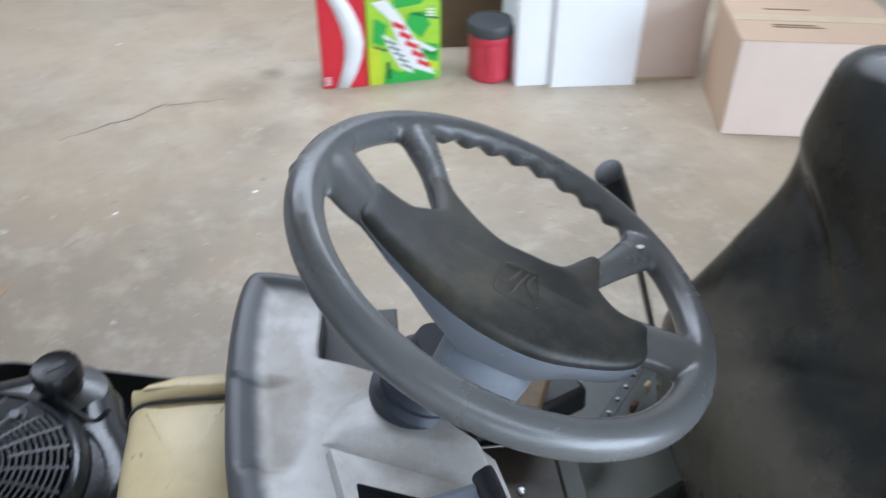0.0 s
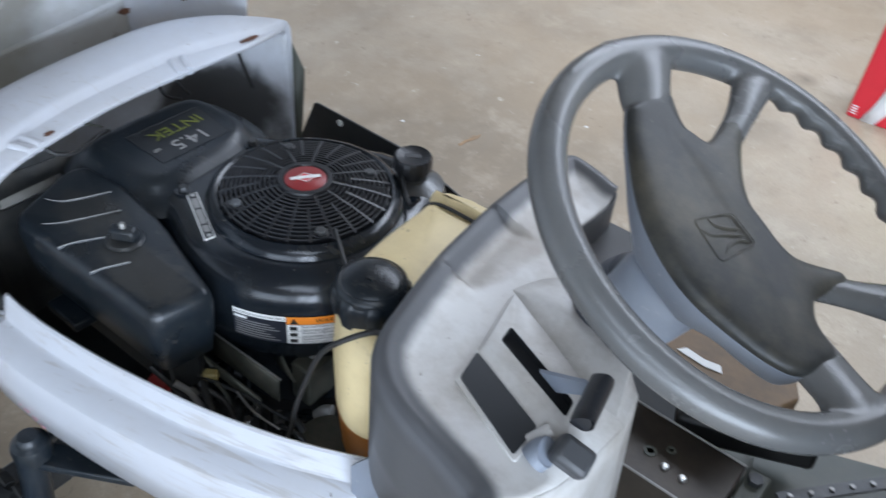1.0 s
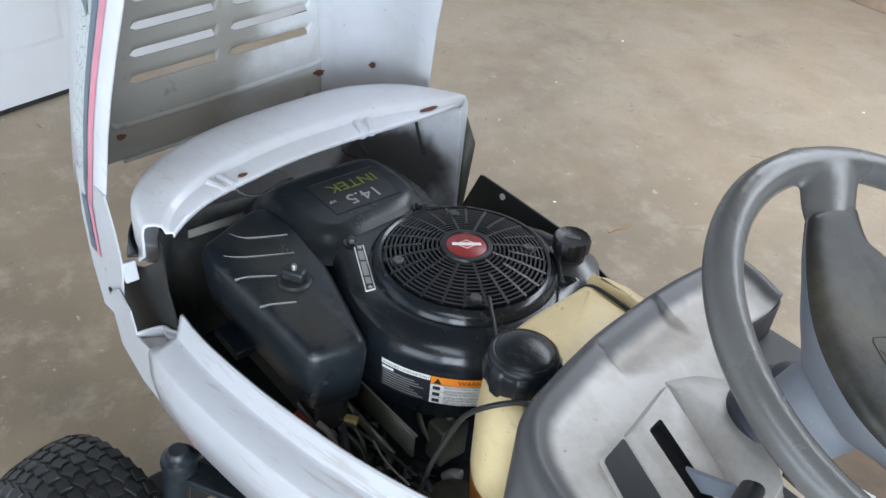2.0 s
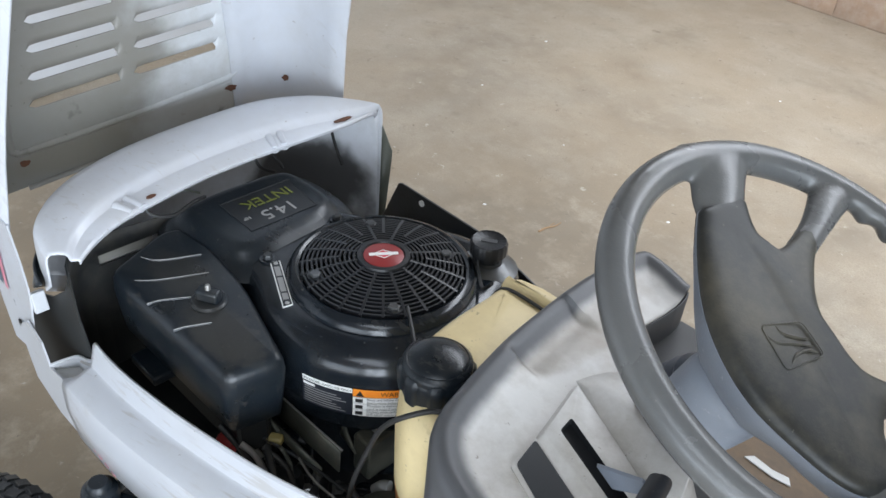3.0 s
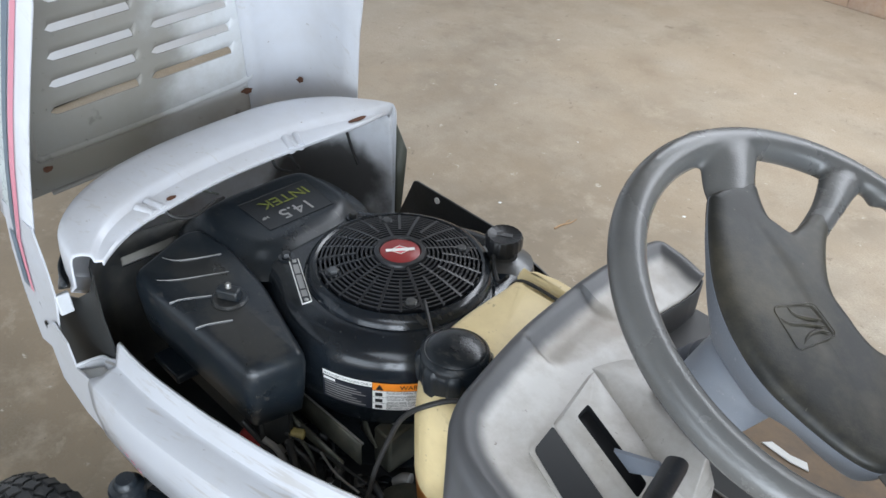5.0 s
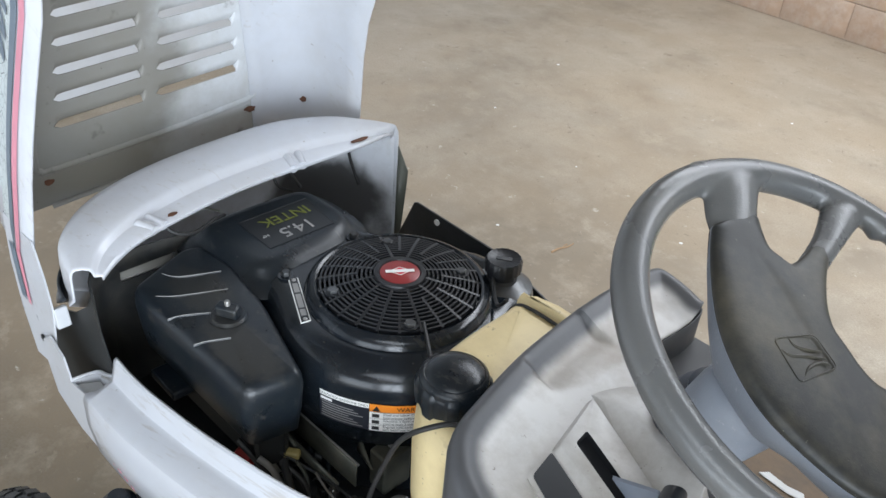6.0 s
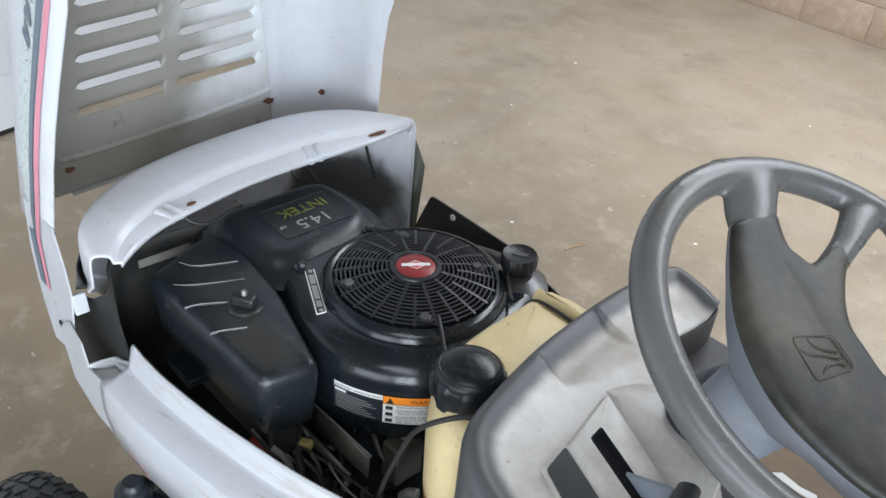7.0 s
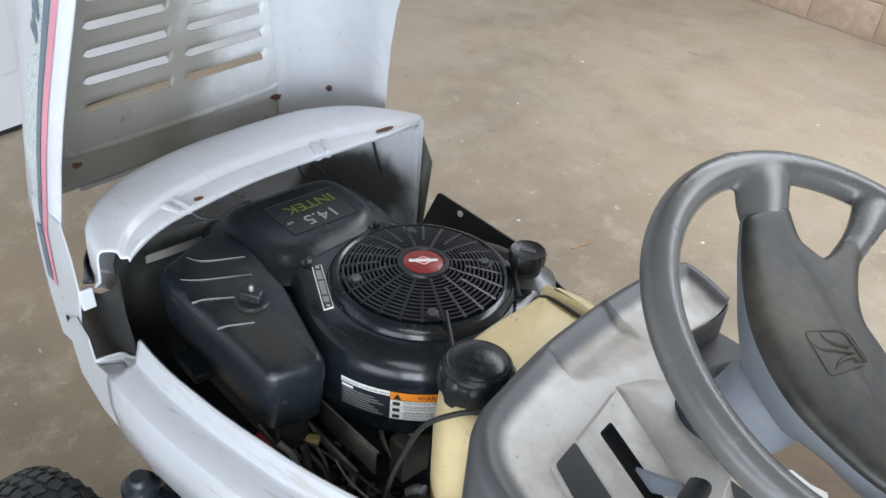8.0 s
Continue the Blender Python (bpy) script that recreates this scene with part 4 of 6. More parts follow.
for k in range(5):
    x = -0.775 + 0.020 * k
    part("decal_bar", loft([[Vector((x, -0.3585, 0.458)), Vector((x + 0.013, -0.3585, 0.458))], [Vector((x + 0.001, -0.3587, 0.4600)), Vector((x + 0.014, -0.3587, 0.4600))]], closed=False), STRIPE_RED, side, "faded red decal bar", solid=0.0006)
part("panel_hole", lathe([(0.004, 0), (0.004, 0.002), (0, 0.002)], 12, (-0.775, -0.309, 0.588), turn=pose(0, 0, 0, 90, 0, 0).to_3x3()), INK, side)
# far side panel, seen only in part
bm = loft([[Vector((x, y, z)) for x, y in ((-0.80, 0.30), (-0.60, 0.295), (-0.40, 0.26), (-0.24, 0.20))] for z in (0.42, 0.52)], closed=False)
part("far_side_panel", bm, WHITE, mower, "white steel side panel", solid=0.0025)

# engine
engine = part("engine", pillow([(-0.80, -0.08), (-0.52, -0.07), (-0.47, 0.02), (-0.50, 0.14), (-0.80, 0.12)], [(0.425, 0.0), (0.57, 0), (0.58, 0.02)]), DEEP, mower, "black single-cylinder petrol engine")
CX, CY = -0.59, 0.048
HOUSING = []
for k in range(0, 22):
    a = radians(35 - 7.0 * k)
    HOUSING.append((CX + 0.192 * math.cos(a), CY + 0.192 * math.sin(a)))
HOUSING += [(-0.705, -0.112), (-0.745, -0.102), (-0.80, -0.110), (-0.87, -0.120), (-0.895, -0.115), (-0.912, -0.09), (-0.920, -0.04), (-0.920, 0.04), (-0.914, 0.085), (-0.89, 0.108), (-0.82, 0.116), (-0.775, 0.122), (-0.72, 0.158), (-0.66, 0.205), (-0.60, 0.235), (-0.55, 0.246), (-0.50, 0.240), (-0.465, 0.222), (-0.442, 0.19)]


part("blower_housing", pillow(HOUSING, [(0.43, 0.024), (0.530, 0.018), (0.544, 0.006), (0.556, 0.0), (0.636, 0.0), (0.652, 0.002), (0.665, 0.009), (0.675, 0.020), (0.680, 0.034), (0.681, 0.045)]), GLOSS, engine, "glossy black blower housing, dusty")
part("screen_ring", lathe([(0.143, 0.67), (0.142, 0.681), (0.138, 0.689), (0.133, 0.695), (0.127, 0.697), (0.123, 0.695), (0.122, 0.688), (0.122, 0.67)], 72, (CX, CY, 0)), GLOSS, engine, "glossy black ring round the debris screen")


def dome(r):
    return 0.713 - 0.016 * (r / 0.12) ** 2


for k in range(12):
    r = 0.0418 + 0.00675 * k
    z = dome(r)
    part("screen_ring_slat", lathe([(r, z - 0.006), (r + 0.0029, z - 0.006), (r + 0.0029, z), (r, z), (r, z - 0.006)], 60, (CX, CY, 0)), SCREEN, engine)
for k in range(24):
    a = 360 * k / 24 + 4
    r0 = 0.037 if k % 2 == 0 else 0.062
    rings = []
    for r in (r0, 0.08, 0.10, 0.122):
        m = pose(CX, CY, 0, 0, 0, a)
        rings.append([m @ Vector((r, y, dome(r) + z)) for y, z in ((-0.002, -0.007), (0.002, -0.007), (0.002, 0.0008), (-0.002, 0.0008))])
    part("screen_rib", loft(rings), SCREEN, engine)
part("screen_hub", lathe([(0.040, 0.700), (0.040, 0.7115), (0.0385, 0.7145), (0.032, 0.7150), (0.030, 0.712), (0.0, 0.712)], 48, (CX, CY, 0)), SCREEN, engine, "black screen hub")
part("flywheel_fan", lathe([(0.0, 0.67), (0.118, 0.674), (0.12, 0.678), (0.03, 0.682), (0.0, 0.682)], 40, (CX, CY, 0)), INK, engine, "dark flywheel fan under the screen")
part("screen_badge", lathe([(0.0298, 0.711), (0.0298, 0.7132), (0.028, 0.7140), (0.0, 0.7145)], 40, (CX, CY, 0)), RED_LABEL, engine, "round red badge")
bd = pose(CX, CY, 0.7146, 0, 0, -34) @ pose(0, 0, 0, 0, 0, 90)
part("badge_diamond", loft([[bd @ Vector((0.019 * x, 0.010 * y, z)) for x, y in ((1, 0), (0, 1), (-1, 0), (0, -1))] for z in (0.0, 0.0006)]), COLA, engine, "red diamond mark on the badge")
part("badge_outline", tube([bd @ Vector((0.0165 * x, 0.0098 * y, 0.0008)) for x, y in ((1, 0), (0, 1), (-1, 0), (0, -1), (1, 0))], 0.0007, 6, 0), PALE_LABEL, engine, "pale diamond outline")
part("badge_bar", loft([[bd @ Vector((x, y, z)) for x, y in ((-0.0215, -0.0032), (0.0215, -0.0032), (0.0215, 0.0032), (-0.0215, 0.0032))] for z in (0.0008, 0.0014)]), PALE_LABEL, engine, "pale bar across the badge")
for bx, by in ((-0.627, -0.048), (-0.501, -0.010), (-0.544, 0.132), (-0.674, 0.095)):
    z = dome(math.hypot(bx - CX, by - CY))
    part("bolt_boss", lathe([(0.0125, z - 0.008), (0.0125, z - 0.0005), (0.0, z - 0.0005)], 20, (bx, by, 0)), SCREEN, engine)
    part("screen_bolt", lathe([(0.0085, z - 0.001), (0.0085, z + 0.003), (0.007, z + 0.0045), (0.0, z + 0.0045)], 6, (bx, by, 0)), WORN_ALLOY, engine, "dull steel screen bolt")

# raised shroud over the cylinder, with its lettering
SHROUD = [(-0.895, -0.108), (-0.912, -0.05), (-0.912, 0.04), (-0.905, 0.085), (-0.88, 0.104), (-0.82, 0.108), (-0.775, 0.098), (-0.750, 0.065), (-0.742, 0.0), (-0.738, -0.06), (-0.755, -0.098), (-0.82, -0.112)]
SHC = [(p.x, p.y) for p in catmull([(x, y, 0) for x, y in SHROUD], 3, True)]
part("cylinder_shroud", pillow(SHC, [(0.660, -0.036), (0.671, -0.024), (0.6745, -0.014), (0.680, -0.006), (0.688, 0.000), (0.694, 0.007), (0.6975, 0.016), (0.698, 0.024)]), BLACK, engine, "black plastic cylinder shroud")
part("label_panel", pillow([(-0.868, -0.055), (-0.868, 0.078), (-0.775, 0.068), (-0.775, -0.055)], [(0.6978, 0), (0.6992, 0), (0.6992, 0.0025), (0.6986, 0.003)]), PLATE, engine, "black label panel")
lettering("lettering", "INTEK", 0.033, pose(-0.840, 0.016, 0.6994, 0, 0, -90), GREEN_TEXT, engine, "olive green lettering")
lettering("lettering", "14.5", 0.037, pose(-0.800, 0.012, 0.6994, 0, 0, -90), GREY_TEXT, engine, "grey lettering")
lettering("lettering", "HP", 0.010, pose(-0.808, -0.042, 0.6994, 0, 0, -90), GREY_TEXT, engine, "small grey lettering")
for x, y in ((-0.742, 0.0823), (-0.7213, -0.0644)):
    part("bolt_washer", lathe([(0.0125, 0.679), (0.0125, 0.6835), (0.0, 0.684)], 24, (x, y, 0)), GLOSS, engine, "black moulded bolt seat")
    part("housing_bolt", lathe([(0.0075, 0.683), (0.0075, 0.689), (0.006, 0.691), (0.0, 0.691)], 6, (x, y, 0)), DEEP, engine, "dull housing bolt")

# air filter cover
AF = round_poly([(-0.886, -0.150), (-0.838, -0.257), (-0.735, -0.254), (-0.546, -0.250), (-0.528, -0.166), (-0.602, -0.146), (-0.692, -0.121), (-0.800, -0.107), (-0.876, -0.116)], 0.018)
part("air_filter_cover", pillow(AF, [(0.570, 0.014), (0.575, 0.009), (0.61, 0.004), (0.656, 0.0), (0.669, 0.0015), (0.677, 0.005), (0.681, 0.010), (0.682, 0.014)]), BLACK, engine, "dusty black plastic air filter cover")
part("filter_base", pillow(AF, [(0.50, 0.030), (0.572, 0.026), (0.576, 0.030)]), MATTE, engine, "black air filter base")
bm = bmesh.new()
lathe([(0.026, 0.676), (0.026, 0.684), (0.023, 0.687), (0.0, 0.687)], 28, (-0.689, -0.183, 0), bm)
part("filter_knob", bm, BLACK, engine, "black filter knob")
part("knob_wing", block(pose(-0.689, -0.183, 0.694, 0, 0, 30), 0.034, 0.018, 0.018), BLACK, engine, "", bevel=0.004)
part("knob_screw", lathe([(0.0042, 0.70), (0.0042, 0.709), (0.003, 0.711), (0.0, 0.711)], 10, (-0.689, -0.183, 0)), DULL, engine, "steel screw in the knob")
for pts in ([(-0.840, -0.205), (-0.815, -0.190), (-0.790, -0.135)], [(-0.795, -0.238), (-0.775, -0.215), (-0.745, -0.150)], [(-0.738, -0.250), (-0.730, -0.230), (-0.712, -0.198)], [(-0.668, -0.250), (-0.662, -0.235), (-0.648, -0.205)]):
    part("cover_rib", tube([(x, y, 0.6795 + 0.002 * (i > 0)) for i, (x, y) in enumerate(pts)], 0.0024, 8, 5), BLACK, engine, "raised rib with a pale edge")
    part("rib_pale_line", tube([(x + 0.0012, y, 0.6818 + 0.002 * (i > 0)) for i, (x, y) in enumerate(pts)], 0.0007, 6, 5), GREY_TEXT, engine, "")

# oil filler
part("filler_neck", lathe([(0.052, 0.662), (0.049, 0.676), (0.036, 0.684), (0.024, 0.688), (0.024, 0.694)], 28, (-0.508, 0.186, 0)), WORN_ALLOY, engine, "black oil filler neck")
part("oil_cap", lathe([(0.020, 0.680), (0.023, 0.684), (0.0235, 0.703), (0.0285, 0.705), (0.0285, 0.722), (0.026, 0.7255), (0.023, 0.7235), (0.0, 0.7235)], 72, (-0.508, 0.186, 0), wave=lambda a: 1 + 0.018 * math.cos(18 * a)), SCREEN, engine, "black ribbed oil cap")
part("cap_mark", block(pose(-0.508, 0.186, 0.724, 0, 0, 35), 0.024, 0.009, 0.0012), JUG_LID, engine, "raised mark on the oil cap", bevel=0.0005)
part("cap_strap", tube([(-0.508, 0.165, 0.703), (-0.492, 0.150, 0.695), (-0.455, 0.118, 0.70), (-0.425, 0.10, 0.735)], 0.003, 6, 5), INK, engine, "thin black strap")

# spec strip
strip = part("spec_strip", pillow([(-0.7107, -0.0676), (-0.7058, -0.0535), (-0.6116, -0.0982), (-0.6150, -0.1130)], [(0.6805, 0), (0.6825, 0)]), PALE_LABEL, engine, "black data strip with a silver border")
part("strip_ground", pillow([(-0.7092, -0.0668), (-0.7054, -0.0555), (-0.6132, -0.0990), (-0.6155, -0.1112)], [(0.6825, 0), (0.6829, 0)]), PLATE, strip)
for f0, f1 in ((0.12, 0.34), (0.38, 0.70), (0.74, 0.88)):
    a0, a1 = Vector((-0.7072, -0.0610)), Vector((-0.6145, -0.1050))
    p, q = a0.lerp(a1, f0), a0.lerp(a1, f1)
    n = Vector((0.0018, 0.0036))
    part("strip_print", pillow([(p - n)[:], (p + n)[:], (q + n)[:], (q - n)[:]], [(0.6830, 0), (0.6833, 0)]), GREY_TEXT, strip, "silver printed bar")
for f in (0.04, 0.96):
    p = Vector((-0.7072, -0.0610)).lerp(Vector((-0.6145, -0.1050)), f)
    part("strip_rivet", lathe([(0.0032, 0.6828), (0.0032, 0.6836), (0.002, 0.6842), (0, 0.6842)], 12, (p.x, p.y, 0)), STEEL, strip, "small bright rivet")


def wrap(a0, a1, z0, z1, r=0.1932, n=16):
    rings = []
    for z in (z0, z1):
        rings.append([Vector((CX + r * math.cos(radians(a0 + (a1 - a0) * k / n)), CY + r * math.sin(radians(a0 + (a1 - a0) * k / n)), z)) for k in range(n + 1)])
    return loft(rings, closed=False)


def wrapped_text(text, size, a_mid, z_mid, material, r=0.1939, align="CENTER"):
    ob = lettering("lettering", text, size, Matrix.Identity(4), material, engine)
    xs = [v.co.x for v in ob.data.vertices]
    shift = -min(xs) if align == "LEFT" else 0.0
    for v in ob.data.vertices:
        a = radians(a_mid) + (v.co.x + shift) / r
        v.co = Vector((CX + r * math.cos(a), CY + r * math.sin(a), z_mid + v.co.y))
    return ob


part("notice", wrap(-74.5, -52.5, 0.5805, 0.6210), NOTICE, engine, "dark notice with fine print")
part("notice_head", wrap(-74.5, -52.5, 0.6213, 0.6300), PALE_LABEL, engine, "white strip of print")
wrapped_text("UNLEADED GASOLINE ONLY", 0.0056, -63.5, 0.6255, INK)
part("notice_tag", wrap(-74, -68.5, 0.6145, 0.6190, 0.1936), PALE_LABEL, engine)
for k in range(7):
    part("print_line", wrap(-73.5, -55 - 2 * ((k * 5) % 4), 0.5845 + 0.0044 * k, 0.5862 + 0.0044 * k, 0.1937), GREY_TEXT, engine)
part("warning_label", wrap(-52.3, -18, 0.5805, 0.6160), PALE_LABEL, engine, "white warning label")
part("warning_head", wrap(-52.3, -18, 0.6163, 0.6300), ORANGE, engine, "orange warning band")
wrapped_text("WARNING", 0.0108, -33.5, 0.6230, INK)
part("warning_triangle", loft([[Vector((CX + 0.1938 * math.cos(radians(a)), CY + 0.1938 * math.sin(radians(a)), z)) for a, z in ((-51.0, 0.6180), (-47.8, 0.6180), (-49.4, 0.6280))], [Vector((CX + 0.1942 * math.cos(radians(a)), CY + 0.1942 * math.sin(radians(a)), z)) for a, z in ((-51.0, 0.6180), (-47.8, 0.6180), (-49.4, 0.6280))]]), INK, engine, "black warning triangle")
for k, text in enumerate(("DO NOT run in enclosed", "Engines emit carbon mono", "cool at least 2 minutes", "Gasoline is flammable. All", "Instructions before run", "Read and follow Operating")):
    wrapped_text(text, 0.0056, -46.5, 0.5839 + 0.0058 * k, INK, align="LEFT")
for k in range(3):
    part("pictogram", wrap(-51.2, -48.2, 0.5830 + 0.0116 * k, 0.5895 + 0.0116 * k, 0.1937, 4), INK, engine)
    part("label_rule", wrap(-52.3, -18, 0.5923 + 0.0116 * k, 0.5928 + 0.0116 * k, 0.1936), INK, engine)

# linkage, carburettor and leads beside the engine
part("governor_plate", loft([[Vector((-0.578, -0.146, 0.560)), Vector((-0.448, -0.140, 0.556))], [Vector((-0.578, -0.151, 0.558)), Vector((-0.448, -0.145, 0.554))], [Vector((-0.574, -0.157, 0.532)), Vector((-0.442, -0.151, 0.526))]], closed=False), GREEN_METAL, engine, "grey-green governor plate", solid=0.003)
part("plate_edge", tube([(-0.579, -0.148, 0.5615), (-0.447, -0.142, 0.5575)], 0.0015, 6, 0), DULL, engine, "brighter strip along the plate edge")
part("governor_bracket", tube([(-0.592, -0.185, 0.50), (-0.596, -0.178, 0.530), (-0.580, -0.172, 0.535), (-0.558, -0.168, 0.520)], 0.003, 8, 4), GREEN_METAL, engine, "bent grey-green bracket")
part("drive_pulley", lathe([(0.05, 0.425), (0.05, 0.475), (0.046, 0.480), (0.0, 0.480)], 32, (-0.37, -0.13, 0)), GREEN_METAL, engine, "grey-green drum")
part("governor_lug", box(-0.470, -0.435, -0.105, -0.055, 0.475, 0.545), GREEN_METAL, engine, "grey-green lug", bevel=0.004)
part("lug_bolt", lathe([(0.0075, 0.0), (0.0075, 0.010), (0.006, 0.012), (0, 0.012)], 6, (-0.455, -0.070, 0.548), turn=pose(0, 0, 0, 70, 0, 0).to_3x3()), STEEL, engine, "shiny bolt")
part("carburettor", round_box(-0.60, -0.50, -0.215, -0.160, 0.43, 0.48, 0.015), DEEP, engine, "grimy alloy carburettor")
part("brass_jet", block(pose(-0.552, -0.178, 0.516, 0, 0, 35), 0.022, 0.014, 0.014), BRASS, engine, "yellowed connector", bevel=0.003)
part("control_spring", tube([(-0.60 + 0.0022 * k + 0.004 * math.cos(k * 1.6), -0.215 + 0.004 * math.sin(k * 1.6), 0.515 - 0.0012 * k) for k in range(40)], 0.0012, 6, 1), DULL, engine, "steel spring")
part("link_rod", tube([(-0.615, -0.20, 0.525), (-0.58, -0.195, 0.520), (-0.49, -0.165, 0.508), (-0.42, -0.16, 0.515)], 0.0025, 8, 5), DEEP, engine, "thin steel rod")
part("clear_hose", tube([(-0.565, -0.225, 0.53), (-0.545, -0.215, 0.515), (-0.525, -0.21, 0.48), (-0.515, -0.20, 0.45)], 0.005, 10, 5), GREY_TEXT, engine, "pale grey hose")
part("hose", tube([(-0.54, -0.20, 0.53), (-0.50, -0.215, 0.51), (-0.485, -0.205, 0.46), (-0.49, -0.18, 0.44)], 0.006, 10, 6), RUBBER, engine, "black rubber hose")
part("hose", tube([(-0.50, -0.13, 0.44), (-0.46, -0.165, 0.475), (-0.42, -0.19, 0.46), (-0.40, -0.18, 0.43)], 0.007, 10, 6), RUBBER, engine, "black rubber hose")
rnd = random.Random(5)
for k in range(46):
    x, y = rnd.uniform(-0.62, -0.37), rnd.uniform(-0.24, -0.10)
    z = rnd.uniform(0.430, 0.475)
    kind = k % 5
    if kind == 0:
        part("engine_bolt", lathe([(0.008, z - 0.02), (0.008, z), (0.006, z + 0.003), (0, z + 0.003)], 6, (x, y, 0)), DULL, engine, "dull bolt head")
    elif kind == 1:
        part("engine_fitting", block(pose(x, y, z, rnd.uniform(-25, 25), rnd.uniform(-25, 25), rnd.uniform(0, 90)), rnd.uniform(0.018, 0.040), rnd.uniform(0.010, 0.022), rnd.uniform(0.010, 0.020)), (DEEP, GREEN_METAL, WORN_ALLOY)[rnd.randrange(3)], engine, "", bevel=0.003)
    elif kind == 2:
        a = rnd.uniform(-0.6, 0.9)
        part("engine_pipe", tube([(x, y, z), (x + 0.02 * math.cos(a), y + 0.02 * math.sin(a), z + 0.018), (x + 0.045 * math.cos(a), y + 0.045 * math.sin(a), z + 0.012), (x + 0.06 * math.cos(a), y + 0.06 * math.sin(a), z - 0.01)], rnd.uniform(0.003, 0.0065), 10, 5), (GLOSS, RUBBER, DEEP)[rnd.randrange(3)], engine, "black hose")
    elif kind == 3:
        part("engine_cap", lathe([(0.013, z - 0.015), (0.014, z), (0.012, z + 0.006), (0.006, z + 0.008), (0, z + 0.008)], 18, (x, y, 0)), (GLOSS, DEEP)[rnd.randrange(2)], engine, "round black cap")
    else:
        a = rnd.uniform(0, 3)
        part("link_wire", tube([(x, y, z + 0.01), (x + 0.03 * math.cos(a), y + 0.02 * math.sin(a), z + 0.022), (x + 0.06 * math.cos(a), y + 0.05 * math.sin(a), z + 0.01)], 0.0012, 6, 5), DEEP, engine, "thin dark wire")
part("lower_bracket", loft([[Vector((-0.579, -0.166, 0.53)), Vector((-0.478, -0.152, 0.502))], [Vector((-0.577, -0.172, 0.518)), Vector((-0.476, -0.158, 0.490))]], closed=False), GREEN_METAL, engine, "second grey-green bracket plate", solid=0.003)
part("bracket_stand", loft([[Vector((-0.498, -0.104, 0.52)), Vector((-0.455, -0.112, 0.52))], [Vector((-0.492, -0.104, 0.552)), Vector((-0.478, -0.107, 0.538))]], closed=False), GREEN_METAL, engine, "bent grey-green upright", solid=0.003)
part("hose_sleeve", tube([(-0.603, -0.204, 0.502), (-0.580, -0.200, 0.494), (-0.556, -0.197, 0.480)], 0.0055, 12, 4), GREY_TEXT, engine, "pale grey hose sleeve")
part("ribbed_hose", tube([(-0.560 + 0.0035 * k, -0.198 - 0.0006 * k, 0.482 - 0.0022 * k) for k in range(14)], lambda t: 0.0068 + 0.0012 * math.cos(t * 75), 12, 3), GLOSS, engine, "ribbed black hose end")
part("red_cap", lathe([(0.013, -0.016), (0.016, -0.008), (0.016, 0.006), (0.012, 0.013), (0, 0.015)], 24, (-0.599, -0.226, 0.505), turn=pose(0, 0, 0, 35, 25, 0).to_3x3()), RED_RUBBER, engine, "red rubber cap")
part("clip_tab", block(pose(-0.476, -0.159, 0.455, 10, 0, 15), 0.03, 0.014, 0.006), WORN_ALLOY, engine, "worn alloy tab", bevel=0.002)
part("hose_fitting", tube([(-0.425, -0.10, 0.462), (-0.416, -0.094, 0.474), (-0.406, -0.09, 0.478)], 0.009, 14, 4), GREY_TEXT, engine, "pale hose fitting")
part("control_cable", tube([(-0.255, -0.150, 0.785), (-0.272, -0.163, 0.789), (-0.294, -0.188, 0.778), (-0.318, -0.192, 0.745), (-0.335, -0.192, 0.704), (-0.352, -0.20, 0.640), (-0.366, -0.20, 0.58), (-0.40, -0.19, 0.50), (-0.43, -0.18, 0.44)], 0.0031, 10, 6), INK, engine, "black control cable")

# fuel tank
TK = [(-0.395, 0.070), (-0.381, 0.098), (-0.344, 0.110), (-0.29, 0.110), (-0.258, 0.092), (-0.252, 0.0), (-0.250, -0.13), (-0.258, -0.168), (-0.290, -0.176), (-0.325, -0.161), (-0.356, -0.130), (-0.380, -0.085), (-0.391, -0.02), (-0.394, 0.05)]
TKC = [(p.x, p.y) for p in catmull([(x, y, 0) for x, y in TK], 4, True)]
tank = part("fuel_tank", pillow(TKC, [(0.625, 0.0), (0.70, -0.002), (0.742, 0.0), (0.758, 0.005), (0.768, 0.013), (0.772, 0.022)]), TANK, mower, "yellowed translucent plastic fuel tank")
part("fuel", pillow(TKC, [(0.53, 0.05), (0.535, 0.025), (0.555, 0.006), (0.6245, 0.0)]), FUEL, tank, "amber fuel showing through the tank bottom")
part("tank_groove", tube([(-0.396, 0.064, 0.742), (-0.388, 0.068, 0.762), (-0.368, 0.070, 0.7735), (-0.31, 0.071, 0.7745), (-0.25, 0.069, 0.7745)], 0.0024, 8, 5), INK, tank, "dark strap across the tank")
part("tank_end", pillow([(-0.388, 0.075), (-0.384, 0.088), (-0.374, 0.098), (-0.342, 0.106), (-0.28, 0.106), (-0.262, 0.096), (-0.258, 0.075)], [(0.76, -0.002), (0.770, 0.0), (0.7765, 0.004), (0.779, 0.010)]), TANK, tank, "raised end of the tank")
part("fuel_cap", lathe([(0.040, 0.766), (0.0415, 0.775), (0.0425, 0.790), (0.0415, 0.798), (0.0385, 0.802)], 108, (-0.312, -0.119, 0), wave=lambda a: 1 + 0.085 * max(-0.45, min(0.5, 1.6 * math.cos(8 * a)))), BLACK, tank, "black ribbed fuel cap")
